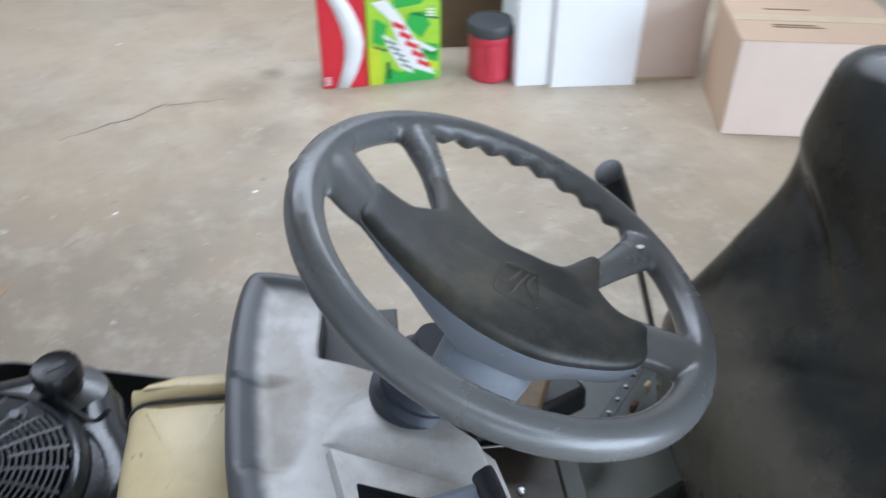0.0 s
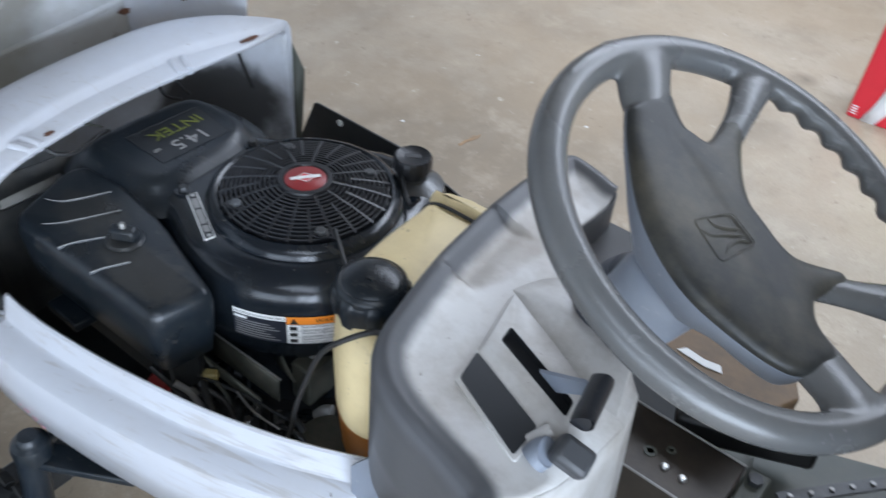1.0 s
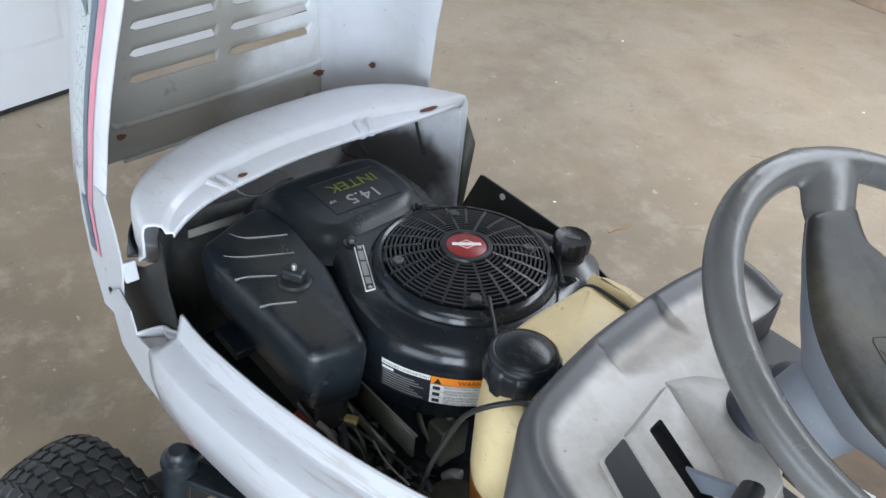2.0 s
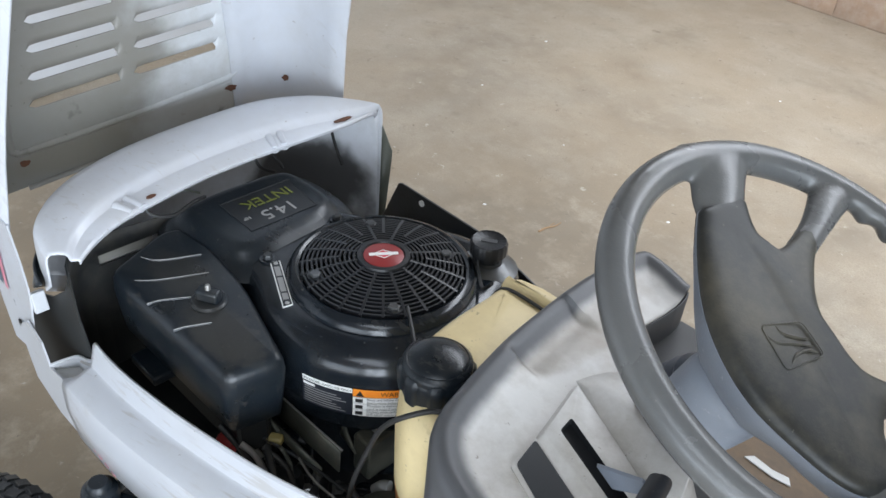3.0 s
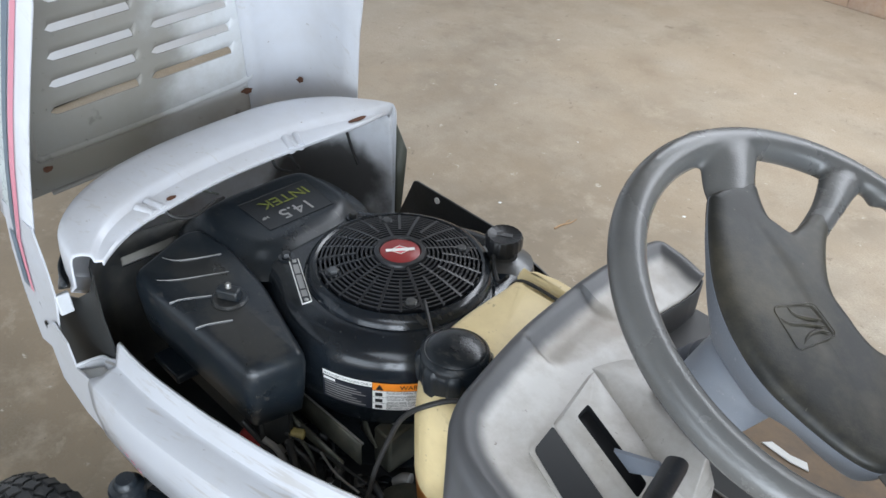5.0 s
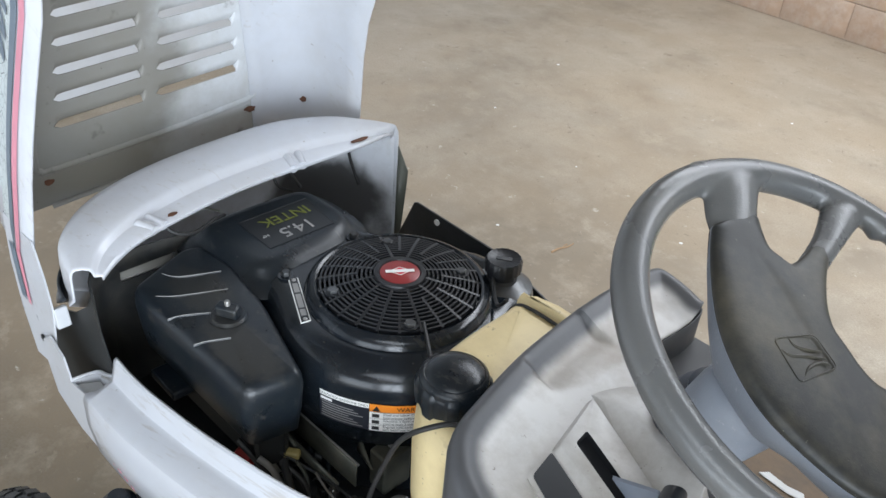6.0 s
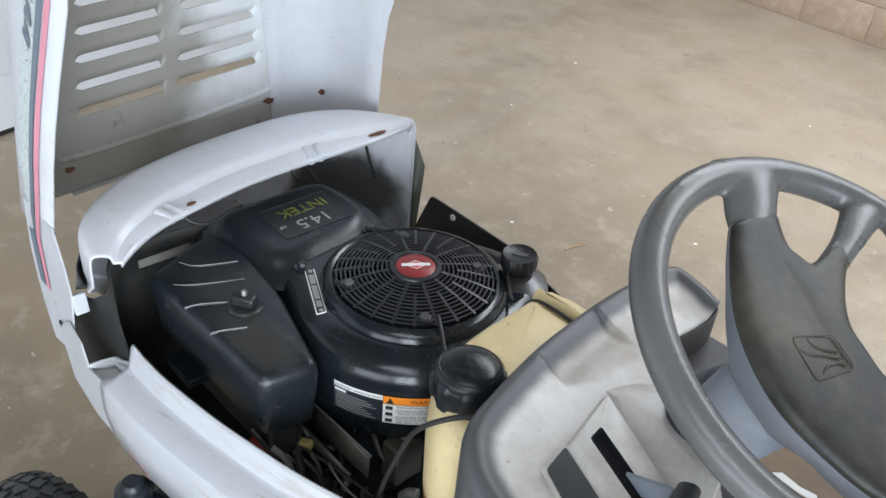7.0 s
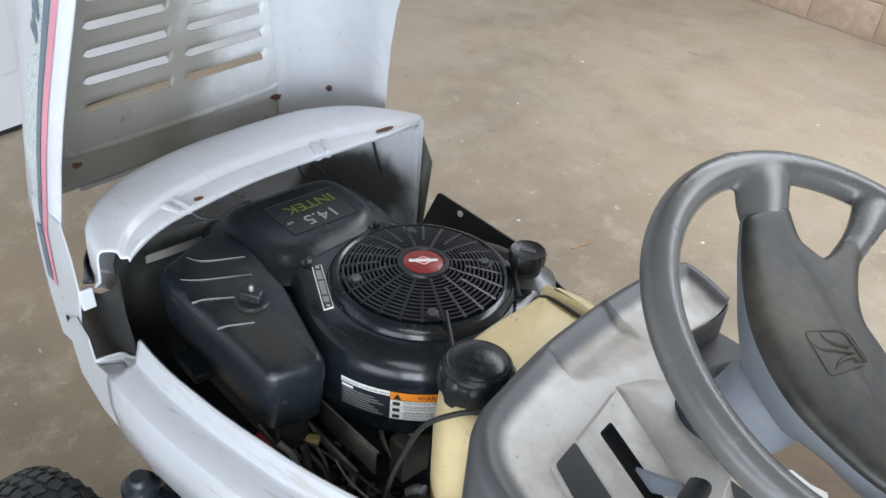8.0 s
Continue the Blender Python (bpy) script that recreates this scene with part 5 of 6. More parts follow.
part("cap_dome", lathe([(0.0398, 0.796), (0.0398, 0.8025), (0.0385, 0.8065), (0.0350, 0.8092), (0.0335, 0.8090), (0.0325, 0.8105), (0.026, 0.8140), (0.014, 0.8165), (0.004, 0.8172), (0.0, 0.8172)], 48, (-0.312, -0.119, 0)), BLACK, tank, "domed top of the fuel cap")
part("cap_tether", tube([(-0.352, -0.100, 0.790), (-0.385, -0.075, 0.760), (-0.42, -0.045, 0.708), (-0.455, -0.02, 0.705), (-0.485, 0.0, 0.708)], 0.0026, 8, 5), INK, tank, "thin black tether")

# dash console
# outer edge of the moulding, each place with the one across from it on the rear edge
DASH_EDGE = (
    ((-0.194, 0.190), (-0.190, 0.184)), ((-0.216, 0.195), (-0.187, 0.178)), ((-0.244, 0.197), (-0.185, 0.170)),
    ((-0.260, 0.194), (-0.184, 0.160)), ((-0.269, 0.180), (-0.183, 0.148)), ((-0.275, 0.140), (-0.184, 0.120)),
    ((-0.277, 0.090), (-0.187, 0.084)), ((-0.2768, 0.066), (-0.186, 0.066)), ((-0.2764, 0.058), (-0.152, 0.057)),
    ((-0.276, 0.040), (-0.122, 0.046)), ((-0.273, 0.0), (-0.098, 0.012)), ((-0.267, -0.060), (-0.070, -0.016)),
    ((-0.258, -0.110), (-0.045, -0.036)), ((-0.248, -0.155), (-0.022, -0.060)), ((-0.240, -0.187), (-0.014, -0.100)),
    ((-0.226, -0.214), (-0.018, -0.160)), ((-0.198, -0.239), (-0.026, -0.200)), ((-0.165, -0.252), (-0.036, -0.226)),
    ((-0.120, -0.259), (-0.050, -0.245)), ((-0.075, -0.268), (-0.060, -0.262)))
RIM_SECT = ((0.0, -0.024), (0.0015, -0.0150), (0.005, -0.0085), (0.0105, -0.0048), (0.015, -0.0044), (0.020, -0.0058), (0.027, -0.0085), (0.036, -0.0114), (0.048, -0.0138), (0.062, -0.0150), (0.50, -0.0150))


def dash_z(x):
    return 0.852 - 0.15 * (x + 0.26)


rim_path = catmull([(a[0], a[1], 0) for a, b in DASH_EDGE], 8)
rear_path = [Vector((*DASH_EDGE[i][1], 0)).lerp(Vector((*DASH_EDGE[i + 1][1], 0)), k / 8) for i in range(len(DASH_EDGE) - 1) for k in range(8)] + [Vector((*DASH_EDGE[-1][1], 0))]


def rim_distance(p):
    best = 9.0
    for a, b in zip(rim_path, rim_path[1:]):
        d = b - a
        t = max(0.0, min(1.0, (p - a).dot(d) / d.dot(d)))
        best = min(best, (a + d * t - p).length)
    return best


def dash_point(p):
    """Height over the plan: rolled rim, shallow hollow along part of it, flat face."""
    d = rim_distance(p)
    for (d0, z0), (d1, z1) in zip(RIM_SECT, RIM_SECT[1:]):
        if d <= d1:
            break
    dz = z0 + (z1 - z0) * (d - d0) / (d1 - d0)
    hollow = min(1.0, max(0.0, (p.y + 0.079) / 0.004)) * min(1.0, max(0.0, (0.036 - p.y) / 0.004))
    dz -= 0.0085 * hollow * max(0.0, 1 - ((d - 0.030) / 0.027) ** 2)
    # second value: how far the rim's shading is painted in
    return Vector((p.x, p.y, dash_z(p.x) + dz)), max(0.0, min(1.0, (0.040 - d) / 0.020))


STEPS = (0.0, 0.0015, 0.0035, 0.006, 0.009, 0.012, 0.015, 0.018, 0.022, 0.027, 0.032, 0.038, 0.045, 0.054, 0.065, 0.08, 0.10, 0.13, 0.17, 0.30)
rings = [[(Vector((p.x, p.y, dash_z(p.x) - dz)), 1.0) for p in rim_path] for dz in (0.16, 0.09, 0.05, 0.034)]
for k, d in enumerate(STEPS):
    ring = []
    for p, q in zip(rim_path, rear_path):
        far = (q - p).length
        ring.append(dash_point(p.lerp(q, min(d, far * k / (len(STEPS) - 1)) / far)))
    rings.append(ring)
dash = part("dash_console", loft([[v for v, w in ring] for ring in rings], closed=False), DASH, mower, "pale grey plastic dash console, rim shading put into its colour", solid=0.002)
# rim shading stored per point and mixed into the dash colour
rim_dark = dash.data.attributes.new("rim_shade", "FLOAT", "POINT")
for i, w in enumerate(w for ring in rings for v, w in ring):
    rim_dark.data[i].value = w
# inner wall lies in shadow; that shade is put into its colour
part("dash_inner_wall", loft([[Vector((q.x, q.y, dash_z(q.x) - 0.0165 - h)) for q in rear_path[:72]] for h in (0.0, 0.05, 0.16)], closed=False), JUG_LID, dash, "inner wall of the dash, coloured dark for its shadow", solid=0.003)


def od(x, y, lift=0.0):
    return Vector((x, y, dash_z(x) - 0.015 + lift))


def on_pod(x, y, lift):
    return od(x, y, lift + 0.03 * max(0.0, x + 0.175))


def dash_plate(pts, z0, z1, r=0.004, at=od):
    return loft([[at(x, y, z) for x, y in round_poly(pts, r)] for z in (z0, z1)])


POD0 = round_poly([(-0.181, -0.0530), (-0.108, -0.0770), (-0.0400, -0.1030), (-0.0167, -0.1858), (-0.1601, -0.1466)], 0.006)
POD1 = round_poly([(-0.1751, -0.0551), (-0.1082, -0.0794), (-0.0442, -0.1046), (-0.0442, -0.157), (-0.1567, -0.1322)], 0.004)
POD2 = round_poly([(-0.1735, -0.0569), (-0.1085, -0.0812), (-0.0473, -0.1064), (-0.0473, -0.1535), (-0.1556, -0.1297)], 0.004)
MOUND0 = [(-0.188, -0.047), (-0.172, -0.052), (-0.108, -0.0795), (-0.044, -0.105), (-0.020, -0.105), (-0.026, -0.060), (-0.062, -0.012), (-0.095, 0.022), (-0.145, 0.030), (-0.178, -0.008)]
MOUND1 = [(-0.180, -0.046), (-0.166, -0.047), (-0.115, -0.0495), (-0.050, -0.056), (-0.036, -0.058), (-0.038, -0.050), (-0.072, -0.020), (-0.100, 0.006), (-0.132, 0.008), (-0.158, -0.020)]
part("column_mound", loft([[od(x, y, -0.002) for x, y in MOUND0], [od(x, y, 0.003 + 0.014 * max(0.0, min(1.0, (x + 0.18) / 0.07))) for x, y in MOUND1]]), DASH, dash, "swelling of the dash round the column boot", bevel=0.003)
SLOT = round_poly([(-0.1511, -0.0944), (-0.105, -0.1088), (-0.0579, -0.1236), (-0.0541, -0.144), (-0.1482, -0.1158)], 0.004)
part("control_pod", loft([[at(x, y, h) for x, y in ring] for ring, h, at in ((POD0, -0.002, od), (POD1, 0.009, on_pod), (POD2, 0.0102, on_pod), (SLOT, 0.0102, on_pod))], caps=False), DASH, dash, "raised throttle pod")
# shallow closed slot; black walls and floor stand in for its dark depth
part("throttle_slot", loft([[at(x, y, h) for x, y in SLOT] for h, at in ((0.0100, on_pod), (0.0012, od))], caps=False), SLOT_BLACK, dash, "black throttle slot")
part("slot_floor", loft([[od(x, y, h) for x, y in SLOT] for h in (0.0012, 0.0022)]), SLOT_BLACK, dash)
part("blank_plate", dash_plate([(-0.1581, -0.1401), (-0.0694, -0.1654), (-0.0685, -0.2044), (-0.1513, -0.1752)], 0.0042, 0.0055), PLATE, dash, "dark blank plate")
part("blank_frame", dash_plate([(-0.1617, -0.1367), (-0.0653, -0.162), (-0.0643, -0.2087), (-0.1539, -0.1805)], -0.002, 0.0040), DASH, dash, "raised frame round the plate")
part("throttle_lever", loft([[on_pod(-0.1024, -0.1143, 0.008), on_pod(-0.0781, -0.122, 0.008), on_pod(-0.0762, -0.1259, 0.008), on_pod(-0.1005, -0.1182, 0.008)], [on_pod(-0.0522, -0.1233, 0.046), on_pod(-0.0386, -0.1271, 0.044), on_pod(-0.0377, -0.132, 0.044), on_pod(-0.0512, -0.1272, 0.046)]]), COLUMN, dash, "grey throttle lever")
part("throttle_knob", tube([od(-0.0415, -0.1136, 0.048), od(-0.0405, -0.1175, 0.0482), od(-0.0318, -0.1603, 0.05), od(-0.0308, -0.1642, 0.05)], lambda t: 0.0108 if 0.12 < t < 0.88 else 0.0085, 18, 4), SCREEN, dash, "black throttle knob")
part("key_switch", tube([od(-0.0549, -0.1925, 0.0), od(-0.051, -0.186, 0.008), od(-0.0467, -0.1848, 0.012)], 0.014, 16, 4), COLUMN, dash, "grey key switch bezel")
part("key_head", block(Matrix.Translation(od(-0.0272, -0.1761, 0.018)) @ pose(0, 0, 0, 20, 25, 15), 0.036, 0.028, 0.022), JUG_LID, dash, "black key head", bevel=0.006)
part("key_boss", tube([od(-0.0683, -0.181, 0.0), od(-0.0564, -0.1634, 0.012)], 0.007, 12, 2), DASH, dash)
for x, y, a in ((-0.1706, -0.1667, 40), (-0.1065, 0.0005, -30), (-0.1218, -0.0033, -20), (-0.1371, 0.0044, -35)):
    part("scuff", block(Matrix.Translation(od(x, y, 0.0010)) @ pose(0, 8.5, 0, 0, 0, a), 0.013, 0.0018, 0.0004), WOOD, dash, "brown scuff")
part("rear_apron", loft([[Vector((q.x + 0.08 * h, q.y, dash_z(q.x) - 0.0165 - h)) for q in rear_path[72:]] for h in (0.0, 0.03, 0.20)], closed=False), DASH, dash, "lower apron of the dash", solid=0.003)
# solid black box in place of the recess, its darkness put into colour
part("recess_shade_box", box(-0.188, -0.100, 0.068, 0.184, 0.70, 0.782), INK, dash, "black box standing in for the shaded recess behind the column", bevel=0.002)
part("gauge_plate", loft([[Vector((-0.165, 0.122, 0.770)), Vector((-0.118, 0.108, 0.757)), Vector((-0.110, 0.170, 0.757)), Vector((-0.158, 0.182, 0.770))], [Vector((-0.165, 0.122, 0.773)), Vector((-0.118, 0.108, 0.760)), Vector((-0.110, 0.170, 0.760)), Vector((-0.158, 0.182, 0.773))]]), BEIGE, dash, "tan plate behind the column")
for k in range(3):
    part("plate_mark", lathe([(0.005, 0), (0.005, 0.0008), (0.003, 0.0008), (0.003, 0)], 14, (-0.128 - 0.006 * k, 0.092 + 0.012 * k, 0.765), turn=pose(0, 0, 0, 0, 18, 0).to_3x3()), GREY_TEXT, dash)

# steering wheel
WC = Vector((-0.003, 0.0125, 0.986))
WN = Vector((0.395, -0.051, 0.917)).normalized()
E1 = (Vector((1, 0, 0)) - WN * WN.x).normalized()
E2 = WN.cross(E1)


def wp(a, b, h=0.0):
    return WC + a * E1 + b * E2 + h * WN


wheel = new("steering_wheel")
wheel.parent = mower
tagged(wheel, "worn dark grey plastic steering wheel with finger grips")
N = 150
rings = []
for i in range(N + 1):
    a = 2 * math.pi * i / N
    d = math.degrees(a) % 360
    fade = min(1.0, max(0.0, (d - 24) / 6), max(0.0, (112 - d) / 6)) if 24 < d < 112 else 0.0
    grip = 0.0095 * fade * (0.5 + 0.5 * math.cos(a * 40))
    c = Vector((math.cos(a), math.sin(a)))
    ring = []
    for k in range(16):
        b = 2 * math.pi * k / 16
        rr = 0.0168 - grip * max(0.0, -math.cos(b - 0.8)) ** 1.5
        ring.append(wp(c.x * (0.1885 + rr * math.cos(b)), c.y * (0.1885 + rr * math.cos(b)), rr * 0.95 * math.sin(b)))
    rings.append(ring)
rim_bm = loft(rings, caps=False)
bmesh.ops.remove_doubles(rim_bm, verts=rim_bm.verts, dist=1e-6)
HUBO = [(-0.141, 0.001), (-0.137, 0.030), (-0.127, 0.059), (-0.112, 0.047), (-0.100, 0.0375), (-0.086, 0.031), (-0.075, 0.033), (-0.069, 0.045), (-0.070, 0.070), (-0.0755, 0.098), (-0.070, 0.105), (-0.059, 0.106), (-0.054, 0.100), (-0.047, 0.075), (-0.036, 0.054), (-0.020, 0.030), (-0.004, 0.014), (0.017, 0.004), (0.040, 0.001), (0.057, 0.008), (0.080, 0.027), (0.094, 0.036), (0.103, 0.026), (0.098, 0.012), (0.086, -0.010), (0.086, -0.026), (0.100, -0.040), (0.128, -0.046), (0.122, -0.071), (0.109, -0.095), (0.083, -0.107), (0.0456, -0.1135), (0.007, -0.1155), (-0.0244, -0.108), (-0.0575, -0.092), (-0.0862, -0.069), (-0.120, -0.030), (-0.138, -0.004)]


def round_off(pts, times):
    pts = [Vector(p) for p in pts]
    for _ in range(times):
        pts = [q for a, b in zip(pts, pts[1:] + pts[:1]) for q in (a.lerp(b, 0.25), a.lerp(b, 0.75))]
    return [(p.x, p.y) for p in pts]


hub_out = round_off(HUBO, 2)


SPINE = catmull([(-0.0645, 0.092, 0), (-0.059, 0.05, 0), (-0.05, -0.034, 0)], 20) + catmull([(0.084, 0.018, 0), (0.062, -0.012, 0), (0.04, -0.054, 0)], 20) + catmull([(-0.122, 0.034, 0), (-0.092, -0.005, 0), (-0.04, -0.040, 0), (0.015, -0.052, 0), (0.065, -0.060, 0), (0.106, -0.068, 0)], 24)


def pad_bulge(x, y):
    return 0.0030 * max(0.0, 1 - (((x + 0.01) / 0.12) ** 2 + ((y + 0.045) / 0.08) ** 2))


def pad_height(x, y, d):
    return 0.001 + 0.0068 * (1 - math.exp(-d / 0.0038)) + pad_bulge(x, y) * (1 - math.exp(-d / 0.010))


rings = [[wp(x, y, h) for x, y in hub_out] for h in (-0.007, -0.002)]
for step in (0.0, 0.03, 0.07, 0.12, 0.18, 0.26, 0.36, 0.5, 0.65, 0.82, 0.999):
    ring = []
    for x, y in hub_out:
        q = min(SPINE, key=lambda v: (v.x - x) ** 2 + (v.y - y) ** 2)
        px, py = x + (q.x - x) * step, y + (q.y - y) * step
        ring.append(wp(px, py, pad_height(px, py, step * math.hypot(q.x - x, q.y - y))))
    rings.append(ring)
pad_bm = loft(rings)

for pts, r, fl in (([(-0.105, 0.018, -0.009), (-0.134, 0.031, -0.004), (-0.155, 0.051, 0.0), (-0.176, 0.071, 0)], 0.0290, 0.40), ([(0.09, -0.055, -0.009), (0.124, -0.066, -0.004), (0.148, -0.075, 0.0), (0.170, -0.086, 0)], 0.0285, 0.40), ([(-0.050, 0.025, -0.009), (-0.056, 0.06, -0.005), (-0.066, 0.11, -0.001), (-0.082, 0.168, 0)], 0.0140, 0.75), ([(0.055, -0.014, -0.009), (0.082, 0.006, -0.005), (0.12, 0.034, -0.001), (0.169, 0.076, 0)], 0.0145, 0.70)):
    path = catmull(pts, 8)
    rings = []
    for i, p in enumerate(path):
        t = i / (len(path) - 1)
        d = (Vector(path[min(i + 1, len(path) - 1)]) - Vector(path[max(i - 1, 0)])).normalized()
        wdt = r * (1 + (0.9 if r < 0.02 else 0.5) * max(0, t - 0.50) ** 2 / 0.25 + (0.25 if r < 0.02 else 0.0) * max(0, 0.3 - t) / 0.3)
        thick = r * fl * (1 + 0.3 * max(0, t - 0.6) / 0.4)
        rings.append([wp(p.x - d.y * wdt * math.cos(b), p.y + d.x * wdt * math.cos(b), p.z + thick * math.sin(b)) for b in (2 * math.pi * k / 18 for k in range(18))])
    loft(rings, bm=rim_bm)
pad = part("hub_pad", pad_bm, HUB, wheel, "dusty dark grey hub pad", sharp=180)
md = pad.modifiers.new("mould", "REMESH")
md.mode, md.voxel_size, md.use_smooth_shade = "VOXEL", 0.0018, True
md = pad.modifiers.new("soften", "SMOOTH")
md.factor, md.iterations = 0.5, 8
rim = part("rim", rim_bm, GREY, wheel, "dark grey rim with moulded finger grips and spokes", sharp=180)
md = rim.modifiers.new("mould", "REMESH")
md.mode, md.voxel_size, md.use_smooth_shade = "VOXEL", 0.0022, True
md = rim.modifiers.new("soften", "SMOOTH")
md.factor, md.iterations = 0.5, 18
# moulded emblem: a raised outline with three blades
EMB = round_poly([(-0.0334, -0.0582), (-0.0135, -0.0174), (0.0175, -0.0258), (0.0054, -0.0719)], 0.006, 3)
emb_h = lambda x, y: 0.0079 + pad_bulge(x, y)
part("emblem_frame", tube([wp(x, y, emb_h(x, y)) for x, y in EMB], 0.0008, 6, 2, True), HUB, wheel, "square moulded emblem outline")
for pp in ([(-0.0265, -0.0445), (-0.0178, -0.0454), (-0.0078, -0.0362), (0.0001, -0.0257)], [(-0.0236, -0.0600), (-0.0149, -0.0576), (-0.0053, -0.044), (0.0067, -0.0277)], [(0.0043, -0.062), (0.002, -0.051), (0.0051, -0.0376), (0.0129, -0.0291)]):
    part("emblem_blade", tube([wp(x, y, emb_h(x, y) - 0.0004) for x, y in pp], lambda t: 0.0004 + 0.0014 * math.sin(math.pi * t), 8, 6), HUB, wheel)
# shell under the hub
rings = []
for h, step in ((-0.003, -0.01), (-0.012, 0.0), (-0.023, 0.04), (-0.032, 0.11), (-0.041, 0.22), (-0.048, 0.40), (-0.053, 0.65)):
    ring = []
    for x, y in hub_out:
        q = min(SPINE, key=lambda v: (v.x - x) ** 2 + (v.y - y) ** 2)
        # deep below the broad near side, shallow under the two far spokes
        deep = min(1.0, max(0.18, (0.035 - y) / 0.075)) * min(1.0, max(0.70, (0.115 - x) / 0.10)) * min(1.0, max(0.42, (x + 0.145) / 0.10))
        ring.append(wp(x + (q.x - x) * min(0.9, step), y + (q.y - y) * min(0.9, step), h * deep))
    rings.append(ring)
part("hub_shell", loft(rings), COLUMN, wheel, "blue-grey plastic shell under the hub")
part("column_cover", loft([[wp(-0.008 + s * 0.042 * math.cos(a), -0.070 + s * 0.042 * math.sin(a), h) for a in (2 * math.pi * k / 32 for k in range(32))] for h, s in ((-0.030, 0.3), (-0.032, 0.6), (-0.037, 0.85), (-0.046, 0.98), (-0.060, 1.0), (-0.095, 0.95))]), COLUMN, wheel, "rounded blue-grey column cover")
part("wheel_nick", block(Matrix.Translation(wp(0.148, 0.057, 0.0125)) @ pose(0, 0, 0, 0, 24, 40), 0.010, 0.004, 0.002), PALE_LABEL, wheel, "pale nick in the rim")
part("column_tube", tube([wp(0, -0.01, -0.07), (-0.035, -0.005, 0.90), (-0.08, 0.005, 0.80)], 0.022, 14, 3), JUG_LID, mower, "black steering column")
part("column_boot", lathe([(0.044, -0.01), (0.046, 0.0), (0.047, 0.008), (0.041, 0.014), (0.044, 0.022), (0.038, 0.028), (0.041, 0.036), (0.034, 0.042), (0.037, 0.050), (0.030, 0.058), (0.027, 0.075)], 32, (-0.092, 0.010, 0.822), turn=pose(0, 0, 0, 0, 23, 0).to_3x3()), BOOT, mower, "dark blue-grey rubber bellows on the column")

# chassis under the wheel
tunnel = part("frame_tunnel", box(-0.10, 0.085, 0.008, 0.104, 0.30, 0.610), BROWN, mower, "grimy brown steel frame tunnel", bevel=0.003)
# bright strips built in place of the highlight along the tunnel's edges
part("tunnel_edge", tube([(-0.10, 0.008, 0.6105), (0.085, 0.008, 0.6105)], 0.0016, 6, 0), DULL, tunnel, "bright strip standing in for the edge highlight")
part("tunnel_edge", tube([(-0.10, 0.104, 0.6105), (0.085, 0.104, 0.6105)], 0.0016, 6, 0), DULL, tunnel, "bright strip standing in for the edge highlight")
for x, y, w in ((-0.013, 0.046, 0.008), (0.006, 0.064, 0.006)):
    part("stamped_slot", lathe([(w, 0.6105), (w, 0.6118), (w * 0.55, 0.6118), (w * 0.55, 0.6105)], 16, (x, y, 0)), OLIVE, tunnel, "stamped hole")
for x, y in ((0.011, 0.037), (0.034, 0.036)):
    part("bright_screw", lathe([(0.005, 0.610), (0.005, 0.613), (0.003, 0.6145), (0, 0.6145)], 10, (x, y, 0)), STEEL, tunnel, "bright screw head")
part("cross_bracket", box(0.087, 0.115, 0.0, 0.118, 0.30, 0.600), OLIVE, mower, "grey-green steel bracket", bevel=0.003)
part("bracket_bolt", lathe([(0.009, 0.600), (0.009, 0.608), (0.0, 0.608)], 6, (0.10, 0.098, 0)), DEEP, mower, "dark bolt head")
part("floor_plate", loft([[Vector((0.117, -0.20, 0.42)), Vector((0.55, -0.20, 0.42)), Vector((0.55, 0.26, 0.44)), Vector((0.117, 0.14, 0.44))], [Vector((0.117, -0.20, 0.425)), Vector((0.55, -0.20, 0.425)), Vector((0.55, 0.26, 0.445)), Vector((0.117, 0.14, 0.445))]]), OLIVE, mower, "grey-green steel floor plate")
part("inner_plate", loft([[Vector((-0.05, 0.106, 0.54)), Vector((0.12, 0.12, 0.54)), Vector((0.16, 0.20, 0.52)), Vector((-0.02, 0.20, 0.52))], [Vector((-0.05, 0.106, 0.545)), Vector((0.12, 0.12, 0.545)), Vector((0.16, 0.20, 0.525)), Vector((-0.02, 0.20, 0.525))]]), OLIVE, mower, "grey-green inner plate")
part("gate_plate", loft([[Vector((x, y, z)) for x, y in ((0.117, 0.05), (0.09, 0.150), (0.075, 0.212), (0.150, 0.248), (0.275, 0.30), (0.33, 0.28), (0.36, 0.12), (0.20, 0.05))] for z in (0.545, 0.550)]), OLIVE, mower, "grey-green steel plate under the shift gate")
gate = part("shift_gate", loft([[Vector((0.125, 0.112, 0.585)), Vector((0.250, 0.262, 0.585)), Vector((0.262, 0.252, 0.585)), Vector((0.137, 0.102, 0.585))], [Vector((0.125, 0.112, 0.589)), Vector((0.250, 0.262, 0.589)), Vector((0.262, 0.252, 0.589)), Vector((0.137, 0.102, 0.589))]]), DEEP, mower, "notched steel shift gate")
for k in range(7):
    f = (k + 0.5) / 7
    part("gate_stud", lathe([(0.003, 0.589), (0.003, 0.5915), (0.0, 0.592)], 10, (0.131 + 0.125 * f, 0.107 + 0.15 * f, 0)), DULL, gate)
for k in range(4):
    f = (k + 0.5) / 4
    part("gate_tooth", block(pose(0.146 + 0.115 * f, 0.098 + 0.13 * f, 0.575, 0, 0, 50), 0.014, 0.007, 0.016), BEIGE if k != 2 else RUST, gate, "pale plastic tooth", bevel=0.002)
